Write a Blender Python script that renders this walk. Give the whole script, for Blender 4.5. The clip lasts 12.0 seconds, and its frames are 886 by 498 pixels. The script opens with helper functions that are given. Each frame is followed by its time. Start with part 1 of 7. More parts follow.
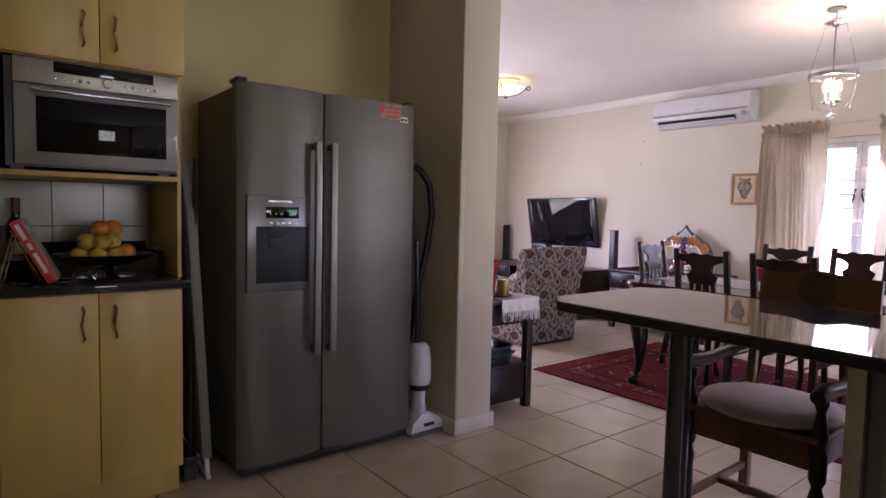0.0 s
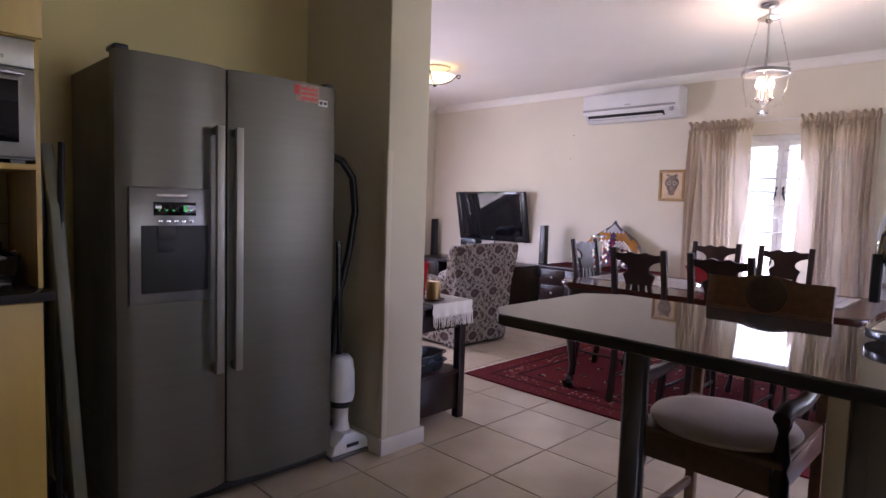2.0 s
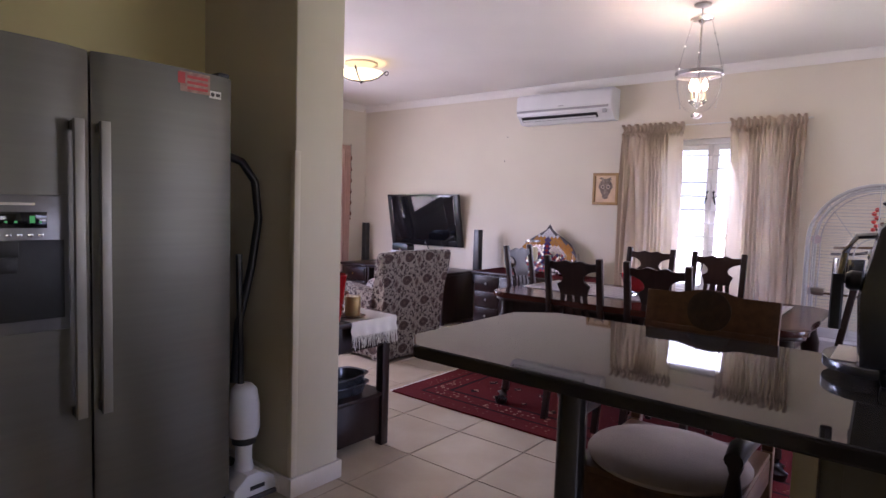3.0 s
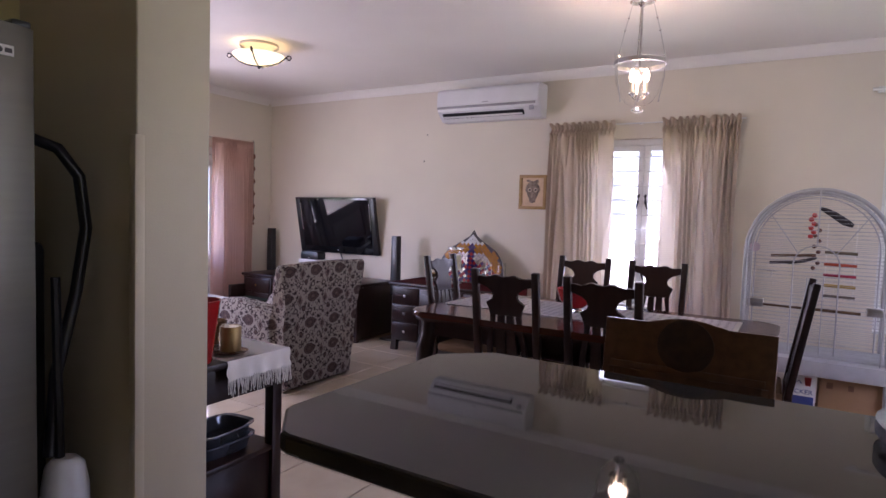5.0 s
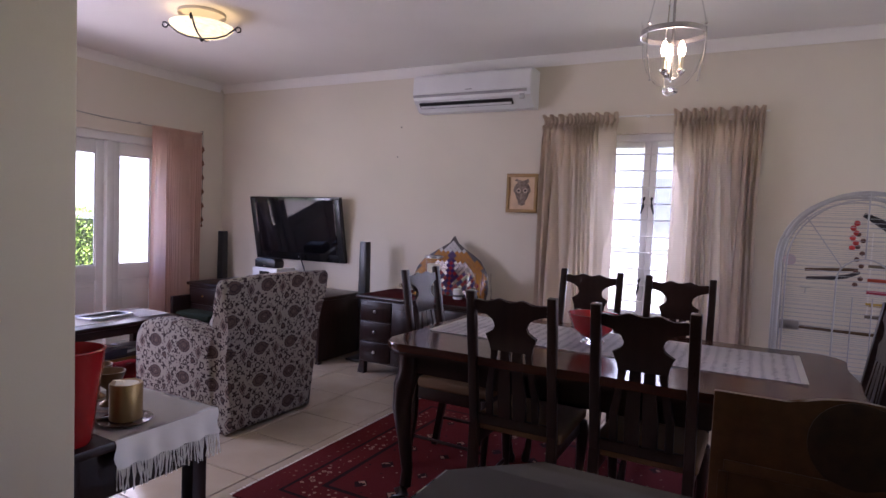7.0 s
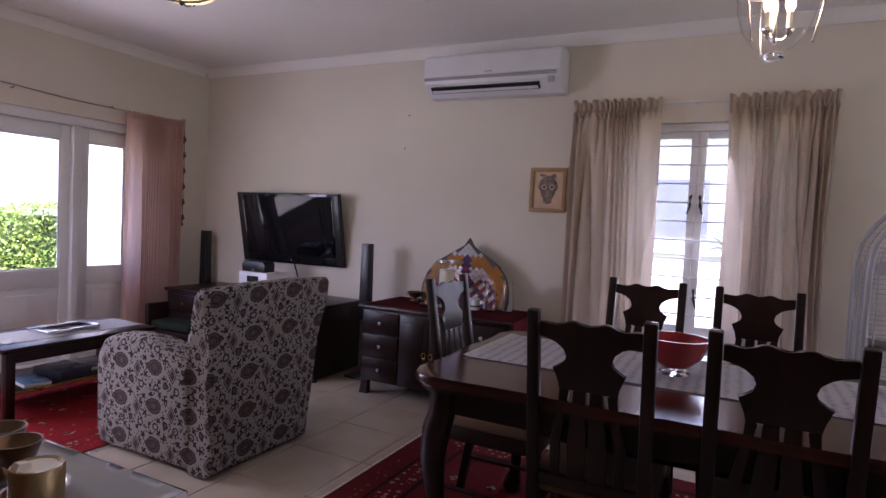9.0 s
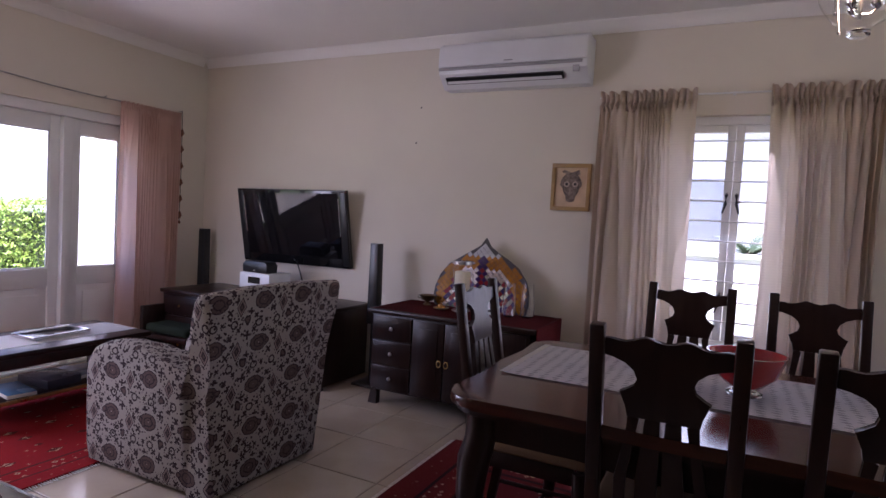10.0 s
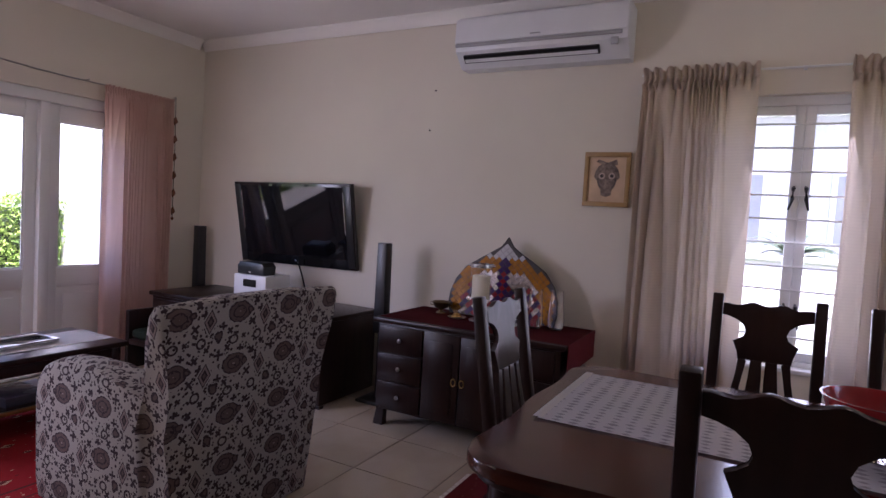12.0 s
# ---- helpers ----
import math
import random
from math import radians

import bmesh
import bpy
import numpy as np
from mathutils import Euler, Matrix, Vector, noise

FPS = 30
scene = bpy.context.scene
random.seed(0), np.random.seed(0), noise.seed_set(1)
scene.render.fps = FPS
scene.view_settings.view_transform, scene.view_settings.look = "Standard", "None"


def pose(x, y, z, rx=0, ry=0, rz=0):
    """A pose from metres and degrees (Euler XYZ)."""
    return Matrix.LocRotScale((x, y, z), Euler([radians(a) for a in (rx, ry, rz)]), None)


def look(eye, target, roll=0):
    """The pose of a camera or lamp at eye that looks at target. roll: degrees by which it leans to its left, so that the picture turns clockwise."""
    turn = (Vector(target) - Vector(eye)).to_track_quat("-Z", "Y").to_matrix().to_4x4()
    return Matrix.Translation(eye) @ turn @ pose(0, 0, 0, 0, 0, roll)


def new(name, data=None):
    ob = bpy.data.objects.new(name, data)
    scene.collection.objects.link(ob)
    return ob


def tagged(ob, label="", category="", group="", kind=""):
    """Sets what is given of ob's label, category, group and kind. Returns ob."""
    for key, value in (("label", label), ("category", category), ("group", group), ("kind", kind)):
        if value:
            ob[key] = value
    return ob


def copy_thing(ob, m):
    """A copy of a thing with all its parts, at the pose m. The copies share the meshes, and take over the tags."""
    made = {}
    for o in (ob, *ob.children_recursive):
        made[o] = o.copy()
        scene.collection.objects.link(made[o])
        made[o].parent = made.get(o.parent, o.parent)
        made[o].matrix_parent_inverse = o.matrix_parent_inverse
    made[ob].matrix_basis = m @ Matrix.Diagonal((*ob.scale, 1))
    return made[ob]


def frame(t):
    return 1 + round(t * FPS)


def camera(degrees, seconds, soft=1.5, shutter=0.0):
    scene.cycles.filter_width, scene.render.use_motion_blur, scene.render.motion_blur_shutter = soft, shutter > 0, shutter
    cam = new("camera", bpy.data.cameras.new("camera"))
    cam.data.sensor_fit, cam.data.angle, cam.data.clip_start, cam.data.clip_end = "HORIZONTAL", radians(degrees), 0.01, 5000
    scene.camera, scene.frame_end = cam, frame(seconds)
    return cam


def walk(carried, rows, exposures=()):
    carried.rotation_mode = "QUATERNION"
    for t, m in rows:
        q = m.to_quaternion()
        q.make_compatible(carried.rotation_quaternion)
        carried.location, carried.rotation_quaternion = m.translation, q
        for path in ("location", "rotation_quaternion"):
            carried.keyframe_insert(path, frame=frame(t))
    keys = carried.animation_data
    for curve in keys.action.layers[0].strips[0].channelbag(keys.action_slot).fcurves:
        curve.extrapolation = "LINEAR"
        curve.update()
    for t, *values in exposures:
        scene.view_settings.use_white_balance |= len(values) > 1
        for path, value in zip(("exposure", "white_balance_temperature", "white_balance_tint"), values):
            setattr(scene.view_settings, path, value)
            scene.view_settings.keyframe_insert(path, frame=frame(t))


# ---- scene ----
cam = camera(74.0, 12.0)
PATH = [
    (0, (0.076, 0.284, 1.223), (1.307, 1.855, 1.092), 1.3),
    (0.5, (0.13, 0.341, 1.22), (1.395, 1.884, 1.081), 1.4),
    (1, (0.176, 0.41, 1.226), (1.488, 1.913, 1.079), 1.6),
    (1.5, (0.216, 0.479, 1.232), (1.574, 1.939, 1.08), 1.7),
    (2, (0.272, 0.527, 1.247), (1.689, 1.93, 1.094), 1.8),
    (2.5, (0.389, 0.591, 1.263), (1.877, 1.919, 1.114), 1.7),
    (3, (0.548, 0.668, 1.277), (2.103, 1.917, 1.134), 1.8),
    (5, (1.03, 0.974, 1.284), (2.739, 2.005, 1.162), 1.9),
    (5.5, (1.17, 1.063, 1.286), (2.905, 2.051, 1.169), 2.1),
    (6, (1.336, 1.156, 1.295), (3.085, 2.118, 1.178), 2.2),
    (6.5, (1.448, 1.248, 1.291), (3.206, 2.195, 1.177), 2.3),
    (7, (1.582, 1.401, 1.295), (3.348, 2.334, 1.182), 2.4),
    (9, (1.999, 1.838, 1.26), (3.784, 2.734, 1.158), 2.9),
    (9.5, (2.083, 1.965, 1.263), (3.871, 2.855, 1.155), 3.0),
    (10, (2.175, 2.069, 1.247), (3.966, 2.954, 1.144), 3.2),
    (10.5, (2.261, 2.138, 1.239), (4.055, 3.017, 1.137), 3.3),
    (11, (2.4, 2.184, 1.248), (4.192, 3.066, 1.141), 3.3),
    (11.5, (2.531, 2.225, 1.247), (4.314, 3.124, 1.137), 3.3),
    (12, (2.609, 2.278, 1.235), (4.373, 3.214, 1.124), 3.4),
]
EXPOSURES = [(t, s, k, 36) for t, s, k in ((0, 3.75, 5550), (2.5, 3.65, 5450), (5.5, 3.24, 5460), (7, 2.93, 5440), (9, 2.68, 5430), (12, 2.58, 5450))]
walk(cam, [(t, look(eye, target, roll)) for t, eye, target, roll in PATH], EXPOSURES)

# ---- daylight ----
SUN_AZ, SUN_EL = 215.0, 66.0   # degrees
world = bpy.data.worlds.new("world")
scene.world = world
world.use_nodes = True
wn = world.node_tree.nodes
sky = wn.new("ShaderNodeTexSky")
sky.sky_type, sky.sun_disc = "NISHITA", False
sky.dust_density = 5.0
sky.sun_elevation, sky.sun_rotation = radians(SUN_EL), radians(SUN_AZ)
world.node_tree.links.new(sky.outputs[0], wn["Background"].inputs[0])
wn["Background"].inputs[1].default_value = 0.15
sun = new("sun", bpy.data.lights.new("sun", "SUN"))
sun.data.energy, sun.data.angle, sun.data.color = 5.0, radians(0.5), (1.0, 0.95, 0.87)
sun_way = Vector((math.sin(radians(SUN_AZ)) * math.cos(radians(SUN_EL)), math.cos(radians(SUN_AZ)) * math.cos(radians(SUN_EL)), math.sin(radians(SUN_EL))))
sun.matrix_world = look(sun_way * 30, (0, 0, 0))


def window_light(name, eye, target, w, h, power, colour):
    """The sky's light in the opening of a window."""
    la = bpy.data.lights.new(name, "AREA")
    la.shape, la.size, la.size_y, la.energy, la.color = "RECTANGLE", w, h, power, colour
    ob = new(name, la)
    ob.matrix_world = look(eye, target)
    return ob


# First lamp sits in an unseen south window, both added to brighten the dining side.
window_light("window_light", (4.2, -1.12, 1.3), (4.2, 3, 1.0), 1.6, 1.6, 1.0, (1.0, 0.95, 0.96))
window_light("window_light", (3.05, 6.37, 1.2), (3.7, 0, -1.2), 1.1, 1.7, 6.6, (1.0, 0.97, 0.98))
window_light("window_light", (6.06, 2.12, 1.30), (3.0, 1.95, 0.3), 0.44, 1.15, 0.9, (0.97, 0.98, 1.0))
window_light("window_light", (1.31, -2.57, 1.52), (1.0, 3, 0.8), 0.66, 0.86, 1.0, (1.0, 0.97, 0.80))

# ---- materials ----
MATS = {}


def mat(name, colour, rough=0.5, metal=0.0, vary=0.12, scale=6.0, fine=90.0, bump=0.05, stretch=(1, 1, 1), second=None, coat=0.0, spec=0.5, random_piece=0.0):
    """A surface with variation at two scales; second: the colour it drifts to."""
    m = bpy.data.materials.new(name)
    m.use_nodes = True
    nt = m.node_tree
    N, L = nt.nodes, nt.links
    b = N["Principled BSDF"]
    tc = N.new("ShaderNodeTexCoord")
    mp = N.new("ShaderNodeMapping")
    mp.inputs["Scale"].default_value = stretch
    L.new(tc.outputs["Object"], mp.inputs[0])
    n1, n2 = N.new("ShaderNodeTexNoise"), N.new("ShaderNodeTexNoise")
    n1.inputs["Scale"].default_value, n1.inputs["Detail"].default_value = scale, 5
    n2.inputs["Scale"].default_value, n2.inputs["Detail"].default_value = fine, 3
    L.new(mp.outputs[0], n1.inputs["Vector"])
    L.new(mp.outputs[0], n2.inputs["Vector"])
    mix = N.new("ShaderNodeMix")
    mix.data_type = "RGBA"
    c2 = second or tuple(c * (1 - 2 * vary) for c in colour)
    mix.inputs[6].default_value, mix.inputs[7].default_value = (*colour, 1), (*c2, 1)
    add = N.new("ShaderNodeMath")
    add.operation = "MULTIPLY_ADD"
    add.inputs[1].default_value, add.inputs[2].default_value = 0.35, -0.17
    L.new(n2.outputs["Fac"], add.inputs[0])
    ramp = N.new("ShaderNodeMapRange")
    ramp.inputs[1].default_value, ramp.inputs[2].default_value = 0.3, 0.7
    L.new(n1.outputs["Fac"], ramp.inputs[0])
    tot = N.new("ShaderNodeMath")
    tot.operation, tot.use_clamp = "ADD", True
    L.new(ramp.outputs[0], tot.inputs[0])
    L.new(add.outputs[0], tot.inputs[1])
    L.new(tot.outputs[0], mix.inputs[0])
    col = mix.outputs[2]
    if random_piece:
        oi = N.new("ShaderNodeObjectInfo")
        hsv = N.new("ShaderNodeHueSaturation")
        mr = N.new("ShaderNodeMapRange")
        mr.inputs[3].default_value, mr.inputs[4].default_value = 1 - random_piece, 1 + random_piece
        L.new(oi.outputs["Random"], mr.inputs[0])
        L.new(mr.outputs[0], hsv.inputs["Value"])
        L.new(col, hsv.inputs["Color"])
        col = hsv.outputs[0]
    L.new(col, b.inputs["Base Color"])
    rr = N.new("ShaderNodeMapRange")
    rr.inputs[3].default_value, rr.inputs[4].default_value = max(rough * 0.8, 0.02), min(rough * 1.25 + 0.01, 1)
    L.new(n1.outputs["Fac"], rr.inputs[0])
    L.new(rr.outputs[0], b.inputs["Roughness"])
    b.inputs["Metallic"].default_value = metal
    b.inputs["Specular IOR Level"].default_value = spec
    b.inputs["Coat Weight"].default_value = coat
    b.inputs["Coat Roughness"].default_value = 0.08
    if bump:
        bp = N.new("ShaderNodeBump")
        bp.inputs["Strength"].default_value, bp.inputs["Distance"].default_value = bump, 0.01
        L.new(n2.outputs["Fac"], bp.inputs["Height"])
        L.new(bp.outputs[0], b.inputs["Normal"])
    MATS[name] = m
    return m


def glass_mat(name, colour=(1, 1, 1), rough=0.0):
    m = bpy.data.materials.new(name)
    m.use_nodes = True
    N, L = m.node_tree.nodes, m.node_tree.links
    b = N["Principled BSDF"]
    b.inputs["Base Color"].default_value = (*colour, 1)
    b.inputs["Roughness"].default_value = rough
    b.inputs["Transmission Weight"].default_value = 1.0
    b.inputs["IOR"].default_value = 1.45
    return m


def pane_mat(name, ior=1.45):
    """Thin window glass: clear, with a little mirror by Fresnel gloss."""
    m = bpy.data.materials.new(name)
    m.use_nodes = True
    N, L = m.node_tree.nodes, m.node_tree.links
    N.remove(N["Principled BSDF"])
    tr, gl, mx, lw = N.new("ShaderNodeBsdfTransparent"), N.new("ShaderNodeBsdfGlossy"), N.new("ShaderNodeMixShader"), N.new("ShaderNodeLayerWeight")
    gl.inputs["Roughness"].default_value = 0.02
    f0 = ((ior - 1) / (ior + 1)) ** 2
    pw, ma = N.new("ShaderNodeMath"), N.new("ShaderNodeMath")
    pw.operation, pw.inputs[1].default_value = "POWER", 5.0
    ma.operation, ma.inputs[1].default_value, ma.inputs[2].default_value = "MULTIPLY_ADD", 1 - f0, f0
    L.new(lw.outputs["Facing"], pw.inputs[0])
    L.new(pw.outputs[0], ma.inputs[0])
    L.new(ma.outputs[0], mx.inputs[0])
    L.new(tr.outputs[0], mx.inputs[1])
    L.new(gl.outputs[0], mx.inputs[2])
    L.new(mx.outputs[0], N["Material Output"].inputs[0])
    return m


def glow_mat(name, colour, strength):
    m = bpy.data.materials.new(name)
    m.use_nodes = True
    b = m.node_tree.nodes["Principled BSDF"]
    b.inputs["Base Color"].default_value = (*colour, 1)
    b.inputs["Emission Color"].default_value = (*colour, 1)
    b.inputs["Emission Strength"].default_value = strength
    return m


def cloth_mat(name, colour, second, through_light, stripe=0.0, weave=500.0, stripe_scale=40.0):
    """Woven cloth, partly see-through to light."""
    m = mat(name, colour, 0.9, 0, 0.1, 3.0, weave, 0.25, second=second, spec=0.15)
    N, L = m.node_tree.nodes, m.node_tree.links
    b = N["Principled BSDF"]
    src = b.inputs["Base Color"].links[0].from_socket
    if stripe:
        tc, wv, mx = N.new("ShaderNodeTexCoord"), N.new("ShaderNodeTexWave"), N.new("ShaderNodeMix")
        wv.bands_direction, wv.inputs["Scale"].default_value, wv.inputs["Distortion"].default_value = "Z", stripe_scale, 1.5
        wv.inputs["Detail Scale"].default_value = 3.0
        L.new(tc.outputs["Object"], wv.inputs["Vector"])
        mx.data_type = "RGBA"
        mul = N.new("ShaderNodeMath")
        mul.operation, mul.inputs[1].default_value = "MULTIPLY", stripe
        L.new(wv.outputs["Fac"], mul.inputs[0])
        L.new(mul.outputs[0], mx.inputs[0])
        L.new(src, mx.inputs[6])
        mx.inputs[7].default_value = (*[c * 0.55 for c in colour], 1)
        src = mx.outputs[2]
        L.new(src, b.inputs["Base Color"])
    if through_light:
        tl, ms = N.new("ShaderNodeBsdfTranslucent"), N.new("ShaderNodeMixShader")
        L.new(src, tl.inputs["Color"])
        ms.inputs[0].default_value = through_light
        L.new(b.outputs[0], ms.inputs[1])
        L.new(tl.outputs[0], ms.inputs[2])
        L.new(ms.outputs[0], N["Material Output"].inputs[0])
    return m


wall_paint = mat("wall_paint", (0.72, 0.66, 0.56), 0.55, vary=0.03, scale=1.6, fine=160, bump=0.06, spec=0.4)
# Divider and kitchen paints are yellowed: the green-tinted kitchen light is in their colour.
divider_paint_and_light = mat("divider_paint_and_light", (0.60, 0.535, 0.39), 0.5, vary=0.04, scale=1.5, fine=160, bump=0.06)
kitchen_paint_and_light = mat("kitchen_paint_and_light", (0.60, 0.50, 0.23), 0.5, vary=0.04, scale=1.4, fine=160, bump=0.06)
ceiling_paint = mat("ceiling_paint", (0.84, 0.81, 0.77), 0.75, vary=0.03, scale=1.2, fine=60, bump=0.12)
white_paint = mat("white_paint", (0.80, 0.80, 0.79), 0.35, vary=0.04, scale=3, fine=60, bump=0.04)
tile_mat = mat("tile_ceramic", (0.50, 0.42, 0.32), 0.15, vary=0.06, scale=4, fine=70, bump=0.015, second=(0.43, 0.355, 0.265), random_piece=0.05)
grout = mat("grout", (0.16, 0.12, 0.09), 0.9, vary=0.2, scale=8)
skirt_tile = mat("skirting_tile", (0.66, 0.60, 0.52), 0.25, vary=0.05)
maple = mat("maple", (0.60, 0.43, 0.105), 0.35, vary=0.06, scale=3, fine=40, bump=0.02, stretch=(5, 5, 0.6), second=(0.54, 0.37, 0.105))
granite = mat("black_granite", (0.029, 0.027, 0.026), 0.025, vary=0.3, scale=7, fine=30, bump=0.0, second=(0.033, 0.030, 0.029), spec=0.29)
# Both steels are warmed so their colour carries the yellow-green kitchen light.
steel = mat("brushed_steel", (0.130, 0.122, 0.096), 0.38, metal=0.45, vary=0.04, scale=2, fine=50, bump=0.008, stretch=(1, 1, 24))
oven_steel = mat("oven_steel", (0.44, 0.43, 0.38), 0.36, metal=0.7, vary=0.05, scale=3, fine=60, bump=0.015, stretch=(30, 1, 1))
oven_glass = mat("silvered_oven_glass", (0.27, 0.265, 0.235), 0.4, metal=0.3, vary=0.04, bump=0, coat=1.0)
oven_glass.node_tree.nodes["Principled BSDF"].inputs["Coat Roughness"].default_value = 0.01
steel_side = mat("grey_enamel", (0.13, 0.125, 0.115), 0.45, vary=0.08)
chrome = mat("chrome", (0.75, 0.75, 0.76), 0.12, metal=1.0, vary=0.04, bump=0)
pewter = mat("satin_nickel", (0.50, 0.48, 0.46), 0.3, metal=1.0, vary=0.08)
black_plastic = mat("black_plastic", (0.014, 0.014, 0.015), 0.3, vary=0.2)
black_gloss = mat("black_gloss", (0.008, 0.008, 0.009), 0.06, vary=0.1, bump=0)
screen = mat("screen_glass", (0.006, 0.006, 0.008), 0.025, vary=0.1, bump=0, spec=0.26)
screen.node_tree.nodes["Principled BSDF"].inputs["IOR"].default_value = 1.55
white_plastic = mat("white_plastic", (0.76, 0.76, 0.78), 0.3, vary=0.03, bump=0.01)
wood_dark = mat("dark_mahogany", (0.023, 0.0095, 0.007), 0.3, vary=0.2, scale=4, fine=50, bump=0.04, stretch=(8, 8, 0.8), second=(0.012, 0.005, 0.004), spec=0.32)
wood_table = mat("red_mahogany", (0.065, 0.018, 0.011), 0.16, vary=0.2, scale=3, fine=50, bump=0.02, stretch=(8, 0.7, 8), second=(0.026, 0.008, 0.006))
wood_brown = mat("brown_oak", (0.13, 0.058, 0.022), 0.3, vary=0.2, scale=4, fine=45, bump=0.04, stretch=(9, 0.9, 9), second=(0.07, 0.03, 0.012))
seat_cloth = cloth_mat("tan_upholstery", (0.20, 0.125, 0.07), (0.15, 0.09, 0.05), 0)
cushion_cloth = cloth_mat("grey_velvet", (0.56, 0.47, 0.40), (0.38, 0.31, 0.265), 0, weave=180.0)
curtain_cloth = cloth_mat("cream_curtain", (0.63, 0.52, 0.415), (0.54, 0.445, 0.355), 0.27, stripe=0.08, stripe_scale=20)
pink_cloth = cloth_mat("pink_curtain", (0.74, 0.54, 0.46), (0.68, 0.48, 0.41), 0.6)
white_cloth = cloth_mat("white_cotton", (0.82, 0.79, 0.74), (0.76, 0.73, 0.69), 0)
red_cloth = cloth_mat("red_runner_cloth", (0.125, 0.014, 0.017), (0.09, 0.010, 0.012), 0)
green_cloth = cloth_mat("dark_green_cloth", (0.02, 0.028, 0.016), (0.014, 0.018, 0.012), 0)
brass = mat("brass", (0.50, 0.32, 0.10), 0.28, metal=1.0, vary=0.12)
gold_wax = mat("gold_wax", (0.30, 0.20, 0.08), 0.38, metal=0.7, vary=0.08)
wax = mat("cream_wax", (0.78, 0.72, 0.55), 0.5, vary=0.04)
red_glaze = mat("red_glaze", (0.30, 0.014, 0.014), 0.15, vary=0.08, bump=0)
cardboard = mat("cardboard", (0.34, 0.20, 0.10), 0.8, vary=0.08)
paper = mat("paper", (0.72, 0.70, 0.67), 0.6, vary=0.04)
blue_print = mat("blue_print", (0.03, 0.05, 0.22), 0.5)
red_print = mat("red_print", (0.55, 0.05, 0.04), 0.5)
dark_print = mat("dark_print", (0.06, 0.05, 0.05), 0.6)
clear_glass = glass_mat("clear_glass")
pane = pane_mat("window_glass")
thin_glass = pane_mat("thin_lamp_glass", 1.34)
handle_steel = mat("handle_steel", (0.30, 0.285, 0.25), 0.4, metal=0.55, vary=0.05, bump=0)
# White ironing board painted grey for the shade beside the fridge.
board_shade_grey = mat("board_shade_grey", (0.21, 0.21, 0.16), 0.5, vary=0.06)

# ---- building blocks ----
def box(bm, x0, x1, y0, y1, z0, z1, bevel=0.0, segs=2):
    r = bmesh.ops.create_cube(bm, size=1.0)
    vs = r["verts"]
    for v in vs:
        v.co = Vector(((x0 + x1) / 2 + v.co.x * (x1 - x0), (y0 + y1) / 2 + v.co.y * (y1 - y0), (z0 + z1) / 2 + v.co.z * (z1 - z0)))
    if bevel:
        es = list({e for v in vs for e in v.link_edges})
        bmesh.ops.bevel(bm, geom=es, offset=min(bevel, 0.45 * min(abs(x1 - x0), abs(y1 - y0), abs(z1 - z0))), segments=segs, affect="EDGES", profile=0.5)
    return bm


def B(x0, x1, y0, y1, z0, z1, bevel=0.0, segs=2):
    return box(bmesh.new(), x0, x1, y0, y1, z0, z1, bevel, segs)


def lathe(bm, profile, n=24, at=(0, 0, 0), cap=True):
    """Turns (radius, height) pairs round the vertical."""
    rings = []
    for r, z in profile:
        rings.append([bm.verts.new((at[0] + r * math.cos(2 * math.pi * i / n), at[1] + r * math.sin(2 * math.pi * i / n), at[2] + z)) for i in range(n)])
    for a, b in zip(rings, rings[1:]):
        for i in range(n):
            bm.faces.new((a[i], a[(i + 1) % n], b[(i + 1) % n], b[i]))
    if cap:
        bm.faces.new(list(reversed(rings[0])))
        bm.faces.new(rings[-1])
    return bm


def tube(bm, pts, r, n=8, closed=False):
    """A round bar along points; r may be a list."""
    pts = [Vector(p) for p in pts]
    rings = []
    k = len(pts)
    for i, p in enumerate(pts):
        a = pts[(i - 1) % k] if closed or i else p
        b = pts[(i + 1) % k] if closed or i < k - 1 else p
        d = (b - a).normalized()
        up = Vector((0, 0, 1)) if abs(d.z) < 0.95 else Vector((1, 0, 0))
        u = d.cross(up).normalized()
        w = u.cross(d)
        rad = r[i] if isinstance(r, (list, tuple)) else r
        rings.append([bm.verts.new(p + rad * (math.cos(2 * math.pi * j / n) * u + math.sin(2 * math.pi * j / n) * w)) for j in range(n)])
    pairs = list(zip(rings, rings[1:])) + ([(rings[-1], rings[0])] if closed else [])
    for a, b in pairs:
        for j in range(n):
            bm.faces.new((a[j], a[(j + 1) % n], b[(j + 1) % n], b[j]))
    if not closed:
        bm.faces.new(list(reversed(rings[0])))
        bm.faces.new(rings[-1])
    return bm


def slab(bm, poly, d0, d1, axes="xyz", bevel=0.0):
    """A flat outline pushed from d0 to d1 along the third of axes."""
    idx = ["xyz".index(a) for a in axes]

    def at(p, d):
        c = [0, 0, 0]
        c[idx[0]], c[idx[1]], c[idx[2]] = p[0], p[1], d
        return c
    lo = [bm.verts.new(at(p, d0)) for p in poly]
    hi = [bm.verts.new(at(p, d1)) for p in poly]
    f1, f2 = bm.faces.new(lo), bm.faces.new(hi)
    n = len(poly)
    sides = [bm.faces.new((lo[i], lo[(i + 1) % n], hi[(i + 1) % n], hi[i])) for i in range(n)]
    if bevel:
        es = list(set(f1.edges) | set(f2.edges))
        bmesh.ops.bevel(bm, geom=es, offset=bevel, segments=2, affect="EDGES", profile=0.5)
    return bm


